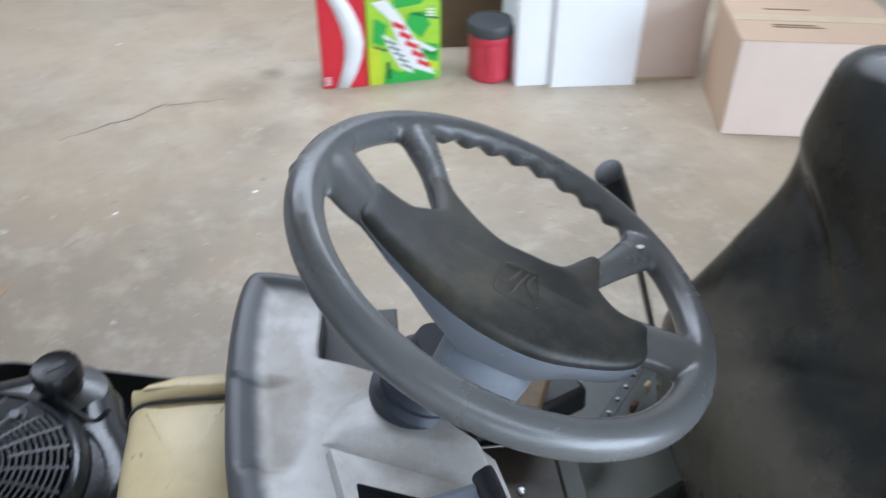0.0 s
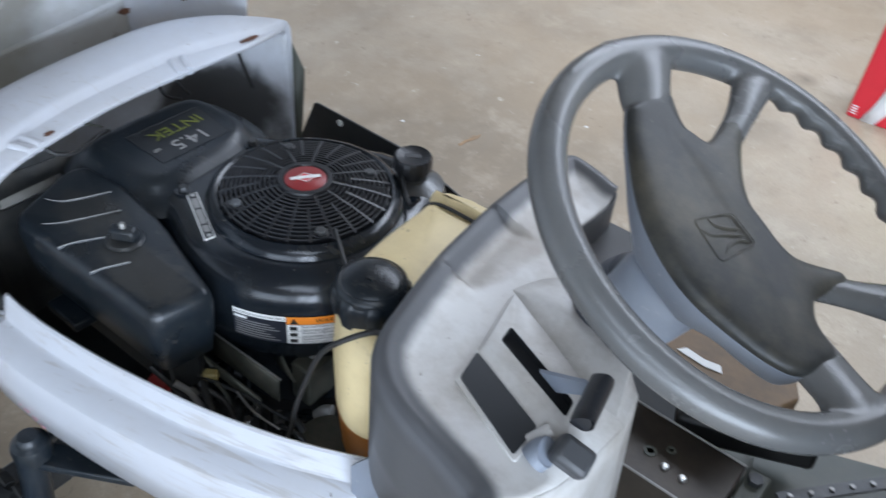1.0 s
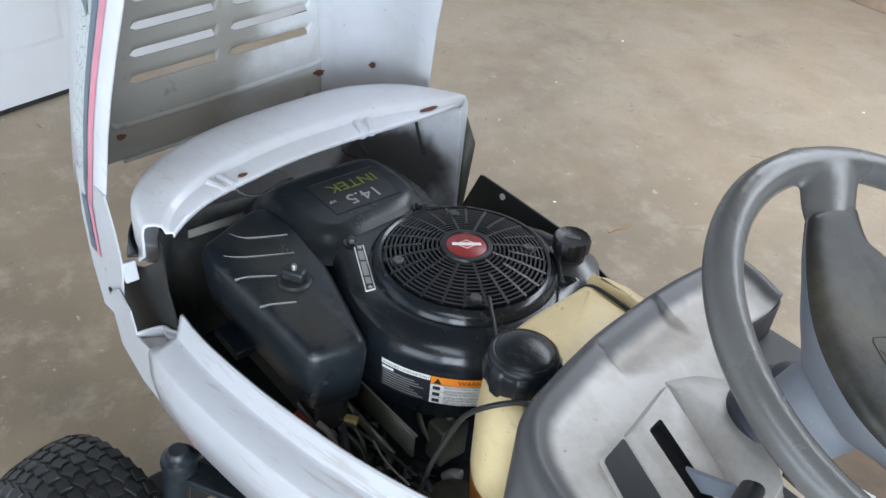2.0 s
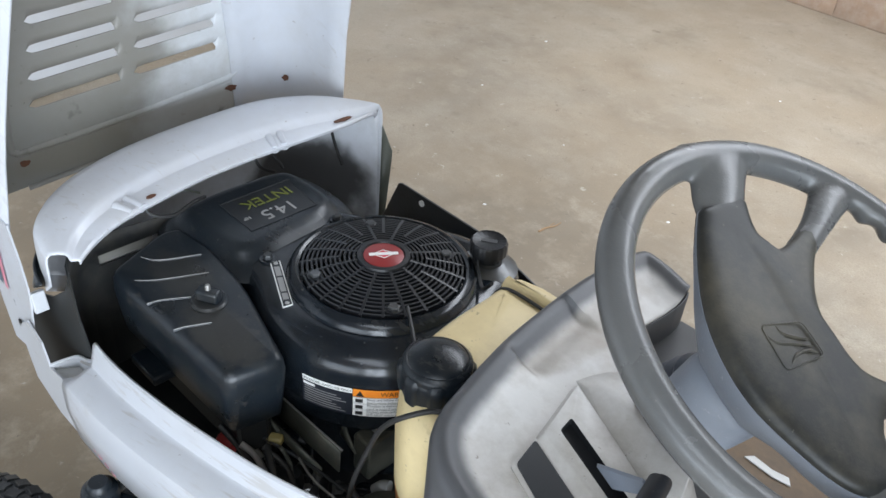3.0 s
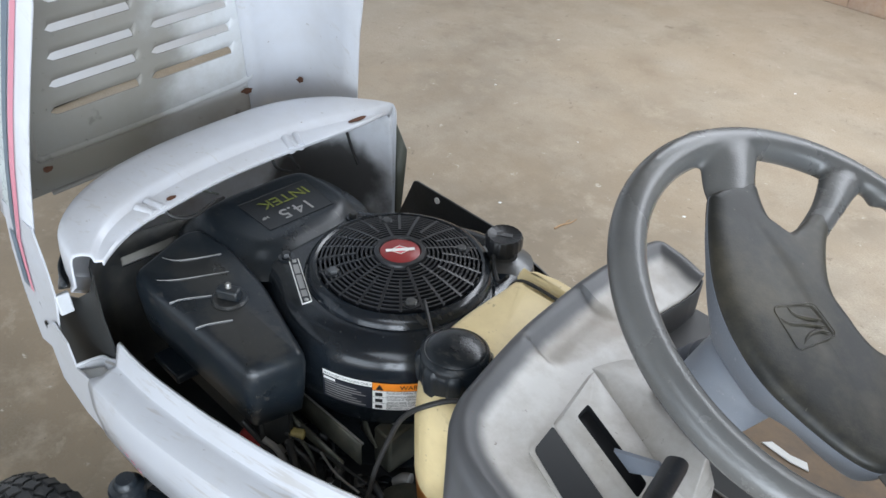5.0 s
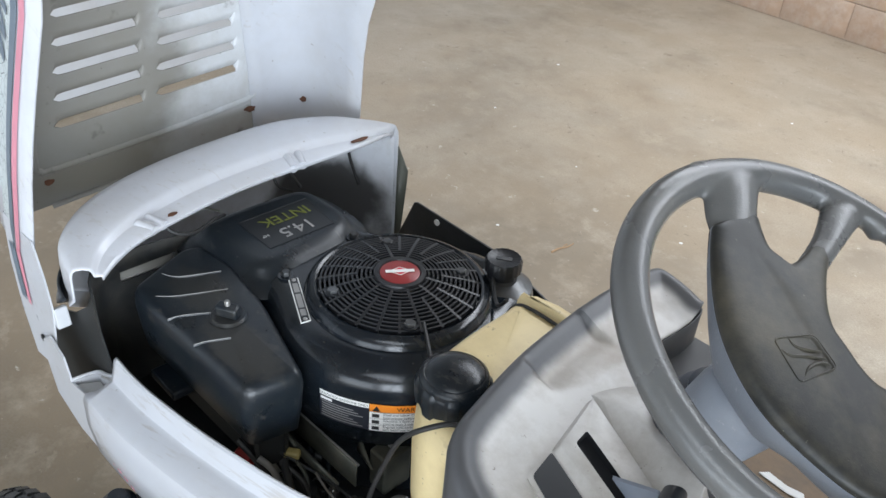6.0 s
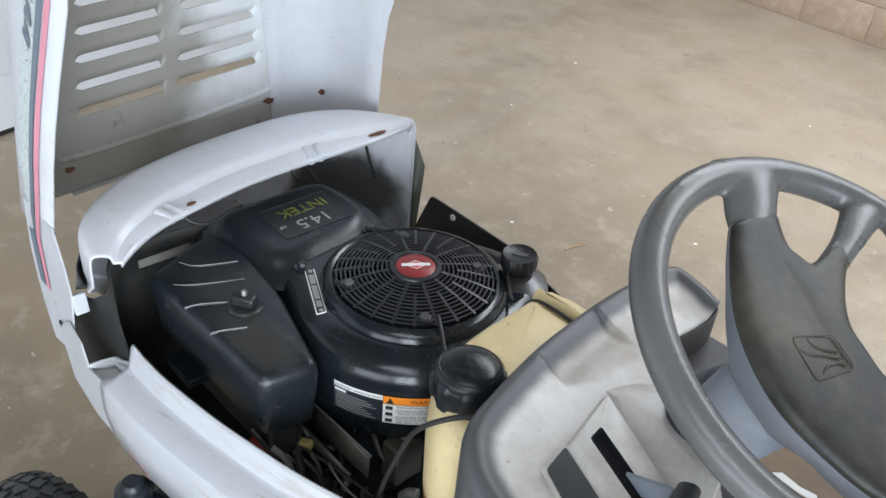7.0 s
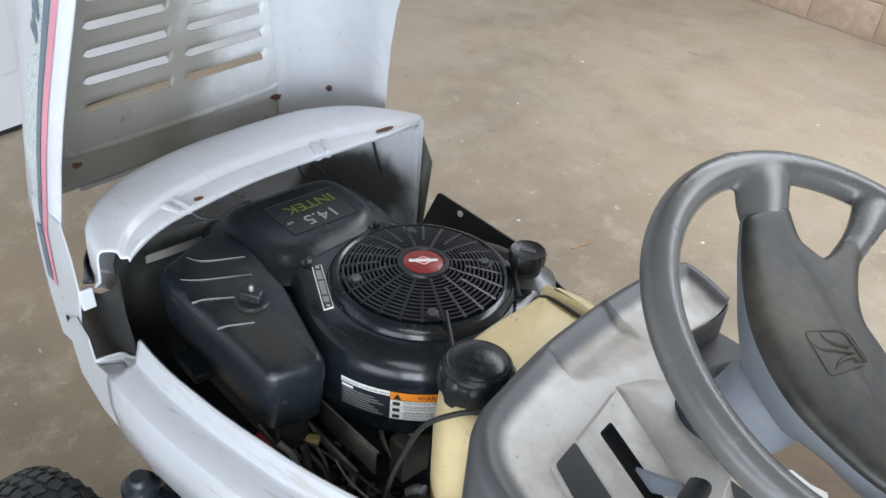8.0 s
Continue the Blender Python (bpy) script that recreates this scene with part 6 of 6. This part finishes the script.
part("stay_bar", block(pose(0.17, 0.07, 0.50, 0, -8, 38), 0.22, 0.035, 0.01), COLUMN, mower, "blue-grey flat bar", bevel=0.002)
part("linkage_arm", block(pose(0.06, 0.165, 0.60, 0, -6, 20), 0.17, 0.05, 0.045), INK, mower, "black linkage arm", bevel=0.008)
# black sheet added to close the gap beside the tunnel
part("gap_sheet", loft([[Vector((x, y, z)) for x, y in ((-0.20, 0.106), (0.085, 0.106), (0.086, 0.24), (0.06, 0.30), (-0.20, 0.30))] for z in (0.456, 0.462)]), MATTE, mower, "black sheet filling the gap beside the tunnel", bevel=0.002)
part("column_board", loft([[Vector((x, y, z)) for x, y in ((-0.085, 0.118), (-0.085, 0.198), (-0.02, 0.226), (0.070, 0.232), (0.098, 0.178), (0.064, 0.104), (-0.01, 0.108))] for z in (0.655, 0.678)]), TAN_BOARD, mower, "tan-brown board under the column", bevel=0.003)
part("white_tag", loft([[Vector((x, y, z)) for x, y in ((-0.048, 0.149), (-0.040, 0.159), (-0.015, 0.156), (0.004, 0.160), (0.011, 0.150), (-0.01, 0.146))] for z in (0.6785, 0.6800)]), PALE_LABEL, mower, "torn white tag")
for y in (-0.19, 0.16):
    part("frame_rail", box(-0.98, 0.60, y, y + 0.03, 0.33, 0.40), DEEP, mower, "black steel frame rail", bevel=0.003)
part("bracket_plate", loft([[Vector((-0.245, -0.213, 0.50)), Vector((-0.09, -0.22, 0.50)), Vector((-0.075, -0.225, 0.60)), Vector((-0.11, -0.228, 0.70)), Vector((-0.19, -0.226, 0.735)), Vector((-0.245, -0.217, 0.645))], [Vector((-0.245, -0.218, 0.50)), Vector((-0.09, -0.225, 0.50)), Vector((-0.075, -0.230, 0.60)), Vector((-0.11, -0.233, 0.70)), Vector((-0.19, -0.231, 0.735)), Vector((-0.245, -0.222, 0.645))]]), COLUMN, mower, "blue-grey bracket plate")
part("bracket_hole", lathe([(0.004, 0), (0.004, 0.002), (0, 0.002)], 10, (-0.185, -0.2295, 0.655), turn=pose(0, 0, 0, 90, 0, 0).to_3x3()), INK, mower)
shield = part("side_plate", loft([[Vector((x, y, z)) for x, z in ((-0.850, 0.54), (-0.800, 0.653), (-0.792, 0.657), (-0.60, 0.655), (-0.487, 0.626), (-0.40, 0.60), (-0.40, 0.54))] for y in (0.268, 0.272)]), DEEP, mower, "black drilled steel side plate", bevel=0.001)
part("plate_hole", lathe([(0.006, 0), (0.006, 0.003), (0, 0.003)], 12, (-0.736, 0.2685, 0.6425), turn=pose(0, 0, 0, 90, 0, 0).to_3x3()), PALE_LABEL, shield, "hole in the plate")
part("engine_deck", box(-0.96, -0.10, -0.24, 0.24, 0.40, 0.425), DEEP, mower, "black engine deck")

# seat tipped forward against the wheel
PROFILE = [(0.275, 0.52), (0.250, 0.57), (0.240, 0.63), (0.236, 0.695), (0.248, 0.742), (0.275, 0.786), (0.308, 0.842), (0.334, 0.888), (0.346, 0.925), (0.346, 0.975), (0.354, 1.025), (0.368, 1.068), (0.402, 1.088), (0.440, 1.084), (0.50, 1.060), (0.53, 0.98), (0.53, 0.80), (0.50, 0.60), (0.42, 0.52)]
CREASES = [(0.70, 0.10, 0.9, 0.010), (0.62, -0.05, 1.4, 0.008), (0.80, 0.02, -0.7, 0.009), (0.90, 0.12, 0.5, 0.010), (0.98, -0.08, -1.1, 0.008), (0.66, -0.16, -0.4, 0.009), (0.86, -0.14, 0.8, 0.010), (1.03, 0.05, 0.35, 0.007)]
pr = [(p.x, p.y) for p in catmull([(x, z, 0) for x, z in PROFILE], 4, True)]
rings = []
for k in range(31):
    u = -1 + 2 * k / 30
    y = 0.245 * u
    d = 0.050 * (1 - math.sqrt(max(0.0, 1 - abs(u) ** 7)))
    ring = []
    for (ox, oz), q in zip(pr, inset(pr, d)):
        front = max(0.0, min(1.0, (0.46 - q.x) / 0.10))
        fold = 0.0
        for cz, cy, slope, depth in CREASES:
            off = (q.y - cz) - slope * (y - cy)
            near = math.exp(-((y - cy) / 0.09) ** 2)
            fold += 1.0 * depth * near * (math.exp(-(off / 0.012) ** 2) - 0.6 * math.exp(-((off - 0.026) / 0.016) ** 2))
        seam = 0.0
        dip = 0.020 * (1 - u * u) * max(0.0, min(1.0, (q.y - 0.70) / 0.15))
        ring.append(Vector((q.x + (fold + seam + dip) * front, y, q.y)))
    rings.append(ring)
seat = part("seat", loft(rings), VINYL, mower, "black vinyl seat tipped forward, creased and dusty", subsurf=1)
part("piping", tube([(0.262, 0.222, 0.640), (0.238, 0.185, 0.652), (0.2395, 0.150, 0.690), (0.250, 0.125, 0.725)], 0.0025, 8, 6), INK, seat, "black piping")
part("seat_hinge", box(0.28, 0.44, -0.12, 0.12, 0.44, 0.575), DEEP, mower, "black steel seat bracket", bevel=0.004)
part("lever_rod", tube([(0.233, 0.30, 0.738), (0.262, 0.30, 0.650), (0.310, 0.30, 0.50)], 0.0075, 12, 4), CHROME, mower, "chrome lever rod")
part("lever_grip", tube([(0.234, 0.30, 0.738), (0.230, 0.30, 0.75), (0.190, 0.30, 0.85), (0.178, 0.30, 0.875), (0.174, 0.299, 0.882)], lambda t: (0.013 + 0.006 * t) * (1 if t < 0.95 else 0.7), 16, 4), SCREEN, mower, "black plastic lever grip")

# hoses and wires low in the engine bay
for pts, r, m_, what in (
        ([(-0.60, -0.235, 0.545), (-0.57, -0.225, 0.520), (-0.54, -0.215, 0.490), (-0.52, -0.20, 0.45)], 0.005, RUBBER, "black sleeve on a hose"),
        ([(-0.56, -0.240, 0.52), (-0.52, -0.225, 0.505), (-0.48, -0.235, 0.49), (-0.45, -0.215, 0.46)], 0.0035, INK, "black wire"),
        ([(-0.54, -0.205, 0.53), (-0.50, -0.195, 0.515), (-0.46, -0.205, 0.505), (-0.41, -0.19, 0.49)], 0.0045, INK, "black hose"),
        ([(-0.50, -0.175, 0.52), (-0.46, -0.180, 0.515), (-0.42, -0.172, 0.505)], 0.002, DULL, "steel throttle link"),
        ([(-0.53, -0.185, 0.525), (-0.515, -0.180, 0.50), (-0.505, -0.185, 0.47)], 0.003, GREEN_METAL, "bent steel link")):
    part("bay_hose", tube(pts, r, 8, 5), m_, engine, what)

# front wheel
tyre = new("front_wheel")
tyre.parent = mower
tyre.matrix_local = pose(-0.800, -0.499, 0.190, 0, 0, 16)
tagged(tyre, "black treaded front wheel")
roty = pose(0, 0, 0, 90, 0, 0).to_3x3()
part("tyre", lathe([(0.10, -0.06), (0.13, -0.075), (0.160, -0.078), (0.172, -0.068), (0.180, -0.045), (0.183, 0.0), (0.180, 0.045), (0.172, 0.068), (0.160, 0.078), (0.13, 0.075), (0.10, 0.06)], 64, turn=roty), RUBBER, tyre, "black rubber tyre")
part("wheel_disc", lathe([(0.102, -0.055), (0.102, 0.055), (0.05, 0.03), (0.0, 0.03)], 36, turn=roty), WHITE_IN, tyre, "white steel wheel disc")
block_mesh = None
for row, (y, r, tip) in enumerate(((-0.066, 0.1712, -28), (-0.044, 0.1785, -12), (-0.022, 0.1815, -4), (0.0, 0.1822, 0), (0.022, 0.1815, 4), (0.044, 0.1785, 12), (0.066, 0.1712, 28))):
    for k in range(40):
        a = 360 * (k + (0.5 if row % 2 else 0.0)) / 40
        if not 0 < a < 180:
            continue
        m = pose(0, 0, 0, 0, -a, 0) @ pose(r, y, 0, 0, 0, tip) @ pose(0, 0, 0, 16 if row % 2 else -16, 0, 0)
        if block_mesh is None:
            block_mesh = part("tread_block", loft([[Vector((h, b * s, c * s)) for b, c in ((-0.0092, -0.0122), (-0.002, -0.0100), (0.0092, -0.0118), (0.0092, 0.0092), (0.002, 0.0112), (-0.0092, 0.0090))] for h, s in ((-0.006, 1.04), (0.0022, 1.02), (0.0034, 0.94))]), RUBBER, tyre).data
            bpy.data.objects.remove(bpy.data.objects["tread_block"])
        ob = new("tread_block", block_mesh)
        ob.parent, ob.matrix_local = tyre, m
part("spindle", tube([(-0.70, -0.40, 0.26), (-0.70, -0.38, 0.43)], 0.020, 18, 4), BLACK, mower, "greasy black steering spindle")
part("spindle_nut", lathe([(0.026, 0.405), (0.027, 0.425), (0.025, 0.432), (0.018, 0.437), (0.0165, 0.443), (0.013, 0.447), (0, 0.448)], 24, (-0.70, -0.378, 0)), BLACK, mower, "greasy black spindle cap")
part("steering_arm", block(pose(-0.64, -0.34, 0.40, 0, 0, 30), 0.16, 0.04, 0.014), BLACK, mower, "black steering arm", bevel=0.003)
part("tie_rod", tube([(-0.70, -0.365, 0.41), (-0.72, -0.30, 0.40), (-0.76, -0.1, 0.36)], 0.009, 10, 3), DEEP, mower, "black tie rod")
part("front_axle", box(-0.80, -0.74, -0.42, 0.42, 0.25, 0.30), DEEP, mower, "black front axle beam", bevel=0.005)

# ---- things on the floor by the wall ----


def carton(name, x0, y0, w, d, h, turn, material, label, category):
    t = new(name)
    t.matrix_world = pose(x0, y0, 0, 0, 0, turn)
    tagged(t, label, category)
    part("body", box(0, w, 0, d, 0.0, h), material, t, bevel=0.003)
    return t


def decal(pts, off, material, parent, name, label=""):
    return part(name, loft([[Vector((x, y, z)) for x, z in pts] for y in (-off, -off - 0.0008)]), material, parent, label)


def slanted(cx, cz, w, h, lean):
    return [(cx - w / 2, cz - h / 2 + lean), (cx + w / 2, cz - h / 2 - lean), (cx + w / 2, cz + h / 2 - lean), (cx - w / 2, cz + h / 2 + lean)]


cola = carton("drink_carton", -0.235, 2.872, 0.165, 0.13, 0.40, 6, COLA, "red drink can carton with a white wave, standing on end", "carton")
wave = [(0.070, 0.0), (0.098, 0.06), (0.116, 0.12), (0.122, 0.18), (0.112, 0.24), (0.090, 0.30), (0.060, 0.36), (0.040, 0.40)]
left = [Vector((x - 0.024 - 0.010 * math.sin(z * 7), -0.0035, z)) for x, z in wave]
right = [Vector((x + 0.024 + 0.012 * math.sin(z * 7), -0.0035, z)) for x, z in wave]
part("white_wave", loft([left, right], closed=False), PRINT_WHITE, cola, "white wave print", solid=0.001)
for k in range(4):
    decal(slanted(0.018, 0.018 + 0.009 * k, 0.022, 0.004, 0), 0.0035, PRINT_WHITE, cola, "print_bar")
part("end_flap", box(-0.0025, 0.0, 0.004, 0.126, 0.01, 0.39), CARD, cola, "darker carton side", bevel=0.001)
dew = carton("drink_carton", -0.066, 2.897, 0.272, 0.13, 0.40, 11, LIME, "lime green drink can carton with leaf pattern, standing on end", "carton")
YELLOW = mat("yellow_green_print", (0.52, 0.62, 0.02), 0.4, vary=0.1, bump=0.0)
PINE = mat("dark_green_print", (0.01, 0.10, 0.05), 0.4, vary=0.1, bump=0.0)
for pts, mm, nm in (
        ([(0.0, 0.0), (0.05, 0.0), (0.045, 0.14), (0.0, 0.16)], YELLOW, "yellow_patch"),
        ([(0.055, 0.0), (0.25, 0.0), (0.255, 0.03), (0.20, 0.055), (0.12, 0.04), (0.07, 0.07)], LEAF, "leaf_print"),
        ([(0.02, 0.17), (0.06, 0.15), (0.075, 0.23), (0.03, 0.26)], LEAF, "leaf_print"),
        ([(0.14, 0.22), (0.20, 0.17), (0.235, 0.22), (0.215, 0.27), (0.16, 0.27)], LEAF, "leaf_print"),
        ([(0.18, 0.10), (0.262, 0.07), (0.264, 0.14), (0.215, 0.15)], LEAF, "leaf_print"),
        ([(0.10, 0.29), (0.20, 0.30), (0.26, 0.36), (0.18, 0.385), (0.10, 0.34)], LEAF, "leaf_print"),
        ([(0.20, 0.06), (0.262, 0.035), (0.264, 0.06), (0.22, 0.085)], YELLOW, "yellow_patch"),
        ([(0.066, 0.02), (0.082, 0.02), (0.080, 0.09), (0.068, 0.085)], PINE, "dark_leaf"),
        ([(0.02, 0.148), (0.07, 0.128), (0.072, 0.136), (0.022, 0.156)], PINE, "dark_leaf"),
        ([(0.17, 0.262), (0.262, 0.236), (0.264, 0.244), (0.172, 0.270)], PINE, "dark_leaf"),
        ([(0.17, 0.13), (0.262, 0.092), (0.263, 0.098), (0.172, 0.138)], PINE, "dark_leaf")):
    decal(pts, 0.003, mm, dew, nm)
decal([(0.02, 0.32), (0.075, 0.325), (0.12, 0.27), (0.16, 0.20), (0.20, 0.12), (0.252, 0.018), (0.205, 0.04), (0.15, 0.06), (0.115, 0.15), (0.085, 0.25)], 0.0045, PRINT_WHITE, dew, "white_print", "white slanting print")
decal([(0.055, 0.20), (0.105, 0.165), (0.14, 0.10), (0.17, 0.03), (0.12, 0.06), (0.085, 0.12)], 0.0045, PRINT_WHITE, dew, "white_print")
decal([(0.165, 0.175), (0.258, 0.12), (0.24, 0.112), (0.20, 0.135)], 0.0045, PRINT_WHITE, dew, "white_print")
for k in range(5):
    f = k / 4
    decal(slanted(0.118 + 0.090 * f, 0.225 - 0.155 * f, 0.046, 0.020, 0.012), 0.006, COLA, dew, "red_bar")
    decal(slanted(0.084 + 0.060 * f, 0.165 - 0.10 * f, 0.036, 0.008, 0.010), 0.006, PINE, dew, "green_bar")
for k in range(3):
    decal(slanted(0.235, 0.255 + 0.012 * k, 0.030, 0.006, 0.003), 0.006, PRINT_WHITE, dew, "print_bar")
part("end_flap", box(0.272, 0.2745, 0.004, 0.126, 0.01, 0.39), LEAF, dew, "green carton side", bevel=0.001)
jug = new("coffee_tub")
jug.matrix_world = pose(0.39, 2.972, 0)
tagged(jug, "red plastic coffee tub with a charcoal lid", "tub")
part("body", lathe([(0.076, 0.0), (0.083, 0.006), (0.084, 0.03), (0.081, 0.045), (0.080, 0.06), (0.080, 0.145), (0.083, 0.165), (0.080, 0.178)], 48), JUG_RED, jug)
lid = part("lid", lathe([(0.085, 0.176), (0.088, 0.182), (0.088, 0.212), (0.084, 0.220), (0.078, 0.221), (0.076, 0.217), (0.0, 0.217)], 60, wave=lambda a: 1 + 0.004 * math.cos(30 * a)), JUG_LID, jug, "charcoal plastic lid")
part("grip", box(-0.016, 0.016, -0.0875, -0.078, 0.03, 0.15), JUG_RED, jug, bevel=0.006)
part("tub_label", lathe([(0.0812, 0.065), (0.0812, 0.14), (0.0808, 0.14)], 48), JUG_RED, jug)


def tall_box(x0, y0, w, d, h, turn, body, edge, label):
    b = carton("white_box" if body is WHITE_CARD else "cardboard_box", x0, y0, w, d, h, turn, body, label, "box")
    part("front_panel", box(0.004, w - 0.004, -0.003, 0.0, 0.006, h - 0.004), body, b, bevel=0.001)
    part("side_panel", box(-0.003, 0.0, 0.004, d - 0.004, 0.006, h - 0.004), edge, b, bevel=0.001)
    part("bottom_flap", box(0.002, w - 0.002, -0.0045, -0.0032, 0.0, 0.012), edge, b)
    return b


tagged(tall_box(0.478, 2.872, 0.13, 0.30, 0.62, 4, WHITE_CARD, WHITE_CARD, "tall white cardboard box"), "tall narrow white cardboard box", "box", group="white boxes by the wall")
tagged(tall_box(0.61, 2.857, 0.32, 0.32, 0.62, 2, WHITE_CARD, WHITE_CARD, "large white cardboard box"), "large plain white cardboard box", "box", group="white boxes by the wall")
tall_box(0.935, 2.902, 0.24, 0.30, 0.60, 1, CARD_LIT, CARD, "pale brown cardboard box")
big = carton("cardboard_box", 1.143, 2.49, 0.52, 0.36, 0.34, -7, CARD_LIT, "large brown cardboard box, closed", "box")
# flaps and side take the darker card tone, as shade put into colour
for y0, y1 in ((-0.004, 0.178), (0.182, 0.364)):
    part("top_flap", box(-0.004, 0.524, y0, y1, 0.341, 0.345), CARD, big, "cardboard top flap, darker colour for its shade")
part("side_panel", box(-0.003, 0.0, 0.004, 0.356, 0.004, 0.338), CARD, big, "carton side, darker colour standing in for its shade")
part("tape", box(0.0, 0.52, 0.155, 0.205, 0.3455, 0.3462), BEIGE, big, "tape along the flaps")
for k, (x, y, w) in enumerate(((0.12, 0.10, 0.16), (0.12, 0.118, 0.14), (0.12, 0.250, 0.15))):
    part("print_bar", box(x, x + w, y, y + 0.006, 0.3462, 0.3470), WOOD, big)
part("pale_sticker", box(0.36, 0.40, -0.0035, -0.001, 0.0, 0.035), PRINT_WHITE, big, "white corner of a sticker")
bench = new("low_crate")
bench.matrix_world = pose(0.20, 3.22, 0)
tagged(bench, "low brown wooden crate with a white top edge", "crate")
part("body", box(0, 0.32, 0, 0.25, 0, 0.215), WOOD, bench, bevel=0.003)
part("top_edge", box(-0.006, 0.326, -0.008, 0.256, 0.216, 0.236), PRINT_WHITE, bench, "white painted top board", bevel=0.002)
bin_ = new("grey_bin")
bin_.matrix_world = pose(0.21, 3.23, 0.2365)
tagged(bin_, "plain grey plastic bin on the crate", "bin")
part("body", round_box(0, 0.30, 0, 0.22, 0, 0.24, 0.015), BIN_GREY, bin_)
part("rim", box(-0.006, 0.306, -0.006, 0.226, 0.232, 0.247), BIN_GREY, bin_, bevel=0.004)
# litter on the floor
twig = new("twig")
twig.matrix_world = pose(-1.0, 1.75, 0.003, 0, 0, 85)
tagged(twig, "short orange-brown twig on the concrete", "twig")
TWIG = mat("pale_brown_bark", (0.42, 0.27, 0.15), 0.8, vary=0.2, bump=0.2)
part("stem", tube([(-0.045, 0, 0.0), (-0.015, 0.003, 0.001), (0.02, -0.002, 0.0), (0.05, 0.002, 0.0)], lambda t: 0.0032 - 0.0018 * t, 8, 4), TWIG, twig)
part("side_shoot", tube([(0.0, 0.0, 0.0), (0.015, 0.008, 0.001), (0.03, 0.010, 0.0)], 0.0014, 6, 4), TWIG, twig)
rnd = random.Random(11)
chip_points = [(-1.218, 1.674), (-1.9, 2.3), (-0.8, 2.1), (-1.5, 1.2), (-1.6, -0.25), (-1.75, 0.1), (-0.4, 2.2), (0.2, 2.3), (-2.1, 2.9), (-1.1, 3.3), (-1.35, 2.2)]
for x, y in chip_points:
    chip = new("paint_chip")
    chip.matrix_world = pose(x, y, 0.0, 0, 0, rnd.uniform(0, 90))
    tagged(chip, "tiny white chip on the concrete floor", "chip", group="chips on the floor")
    r = rnd.uniform(0.004, 0.010)
    part("flake", loft([[Vector((r * q * math.cos(a), r * q * 0.7 * math.sin(a), z)) for a in (0.3, 1.4, 2.3, 3.6, 5.0)] for z, q in ((0.0005, 1.0), (0.002, 0.8))]), PALE_LABEL, chip)

# hairline crack running over the slab
crack = catmull([(-1.108, 2.531, 0.0008), (-1.07, 2.56, 0.0008), (-1.01, 2.595, 0.0008), (-0.967, 2.637, 0.0008), (-0.916, 2.657, 0.0008), (-0.87, 2.701, 0.0008), (-0.819, 2.762, 0.0008), (-0.755, 2.774, 0.0008), (-0.675, 2.789, 0.0008), (-0.588, 2.815, 0.0008)], 6)
dice = random.Random(8)
left, right = [], []
for i, p in enumerate(crack):
    w = 0.0045 * math.sin(math.pi * (i + 0.5) / len(crack)) ** 0.6 * dice.uniform(0.5, 1.2)
    side_step = dice.uniform(-0.006, 0.006)
    left.append(Vector((p.x - w * 0.5, p.y + w + side_step, p.z)))
    right.append(Vector((p.x + w * 0.5, p.y - w + side_step, p.z)))
part("floor_crack", loft([left, right], closed=False), CRACK, floor, "thin dark crack in the slab")

# concrete blocks of the far wall
me = None
for row in range(4):
    for k in range(22):
        x = -4.34 + 0.40 * k + (0.2 if row % 2 else 0.0)
        if x > 4.0:
            continue
        if me is None:
            bm = round_box(0.0005, 0.3985, -0.012, 0.012, 0.001, 0.1985, 0.0035, 2)
            ob = part("block", bm, BLOCK, wall_north)
            me = ob.data
        else:
            ob = new("block", me)
            ob.parent = wall_north
        ob.location = (x, 4.597, 0.20 * row)
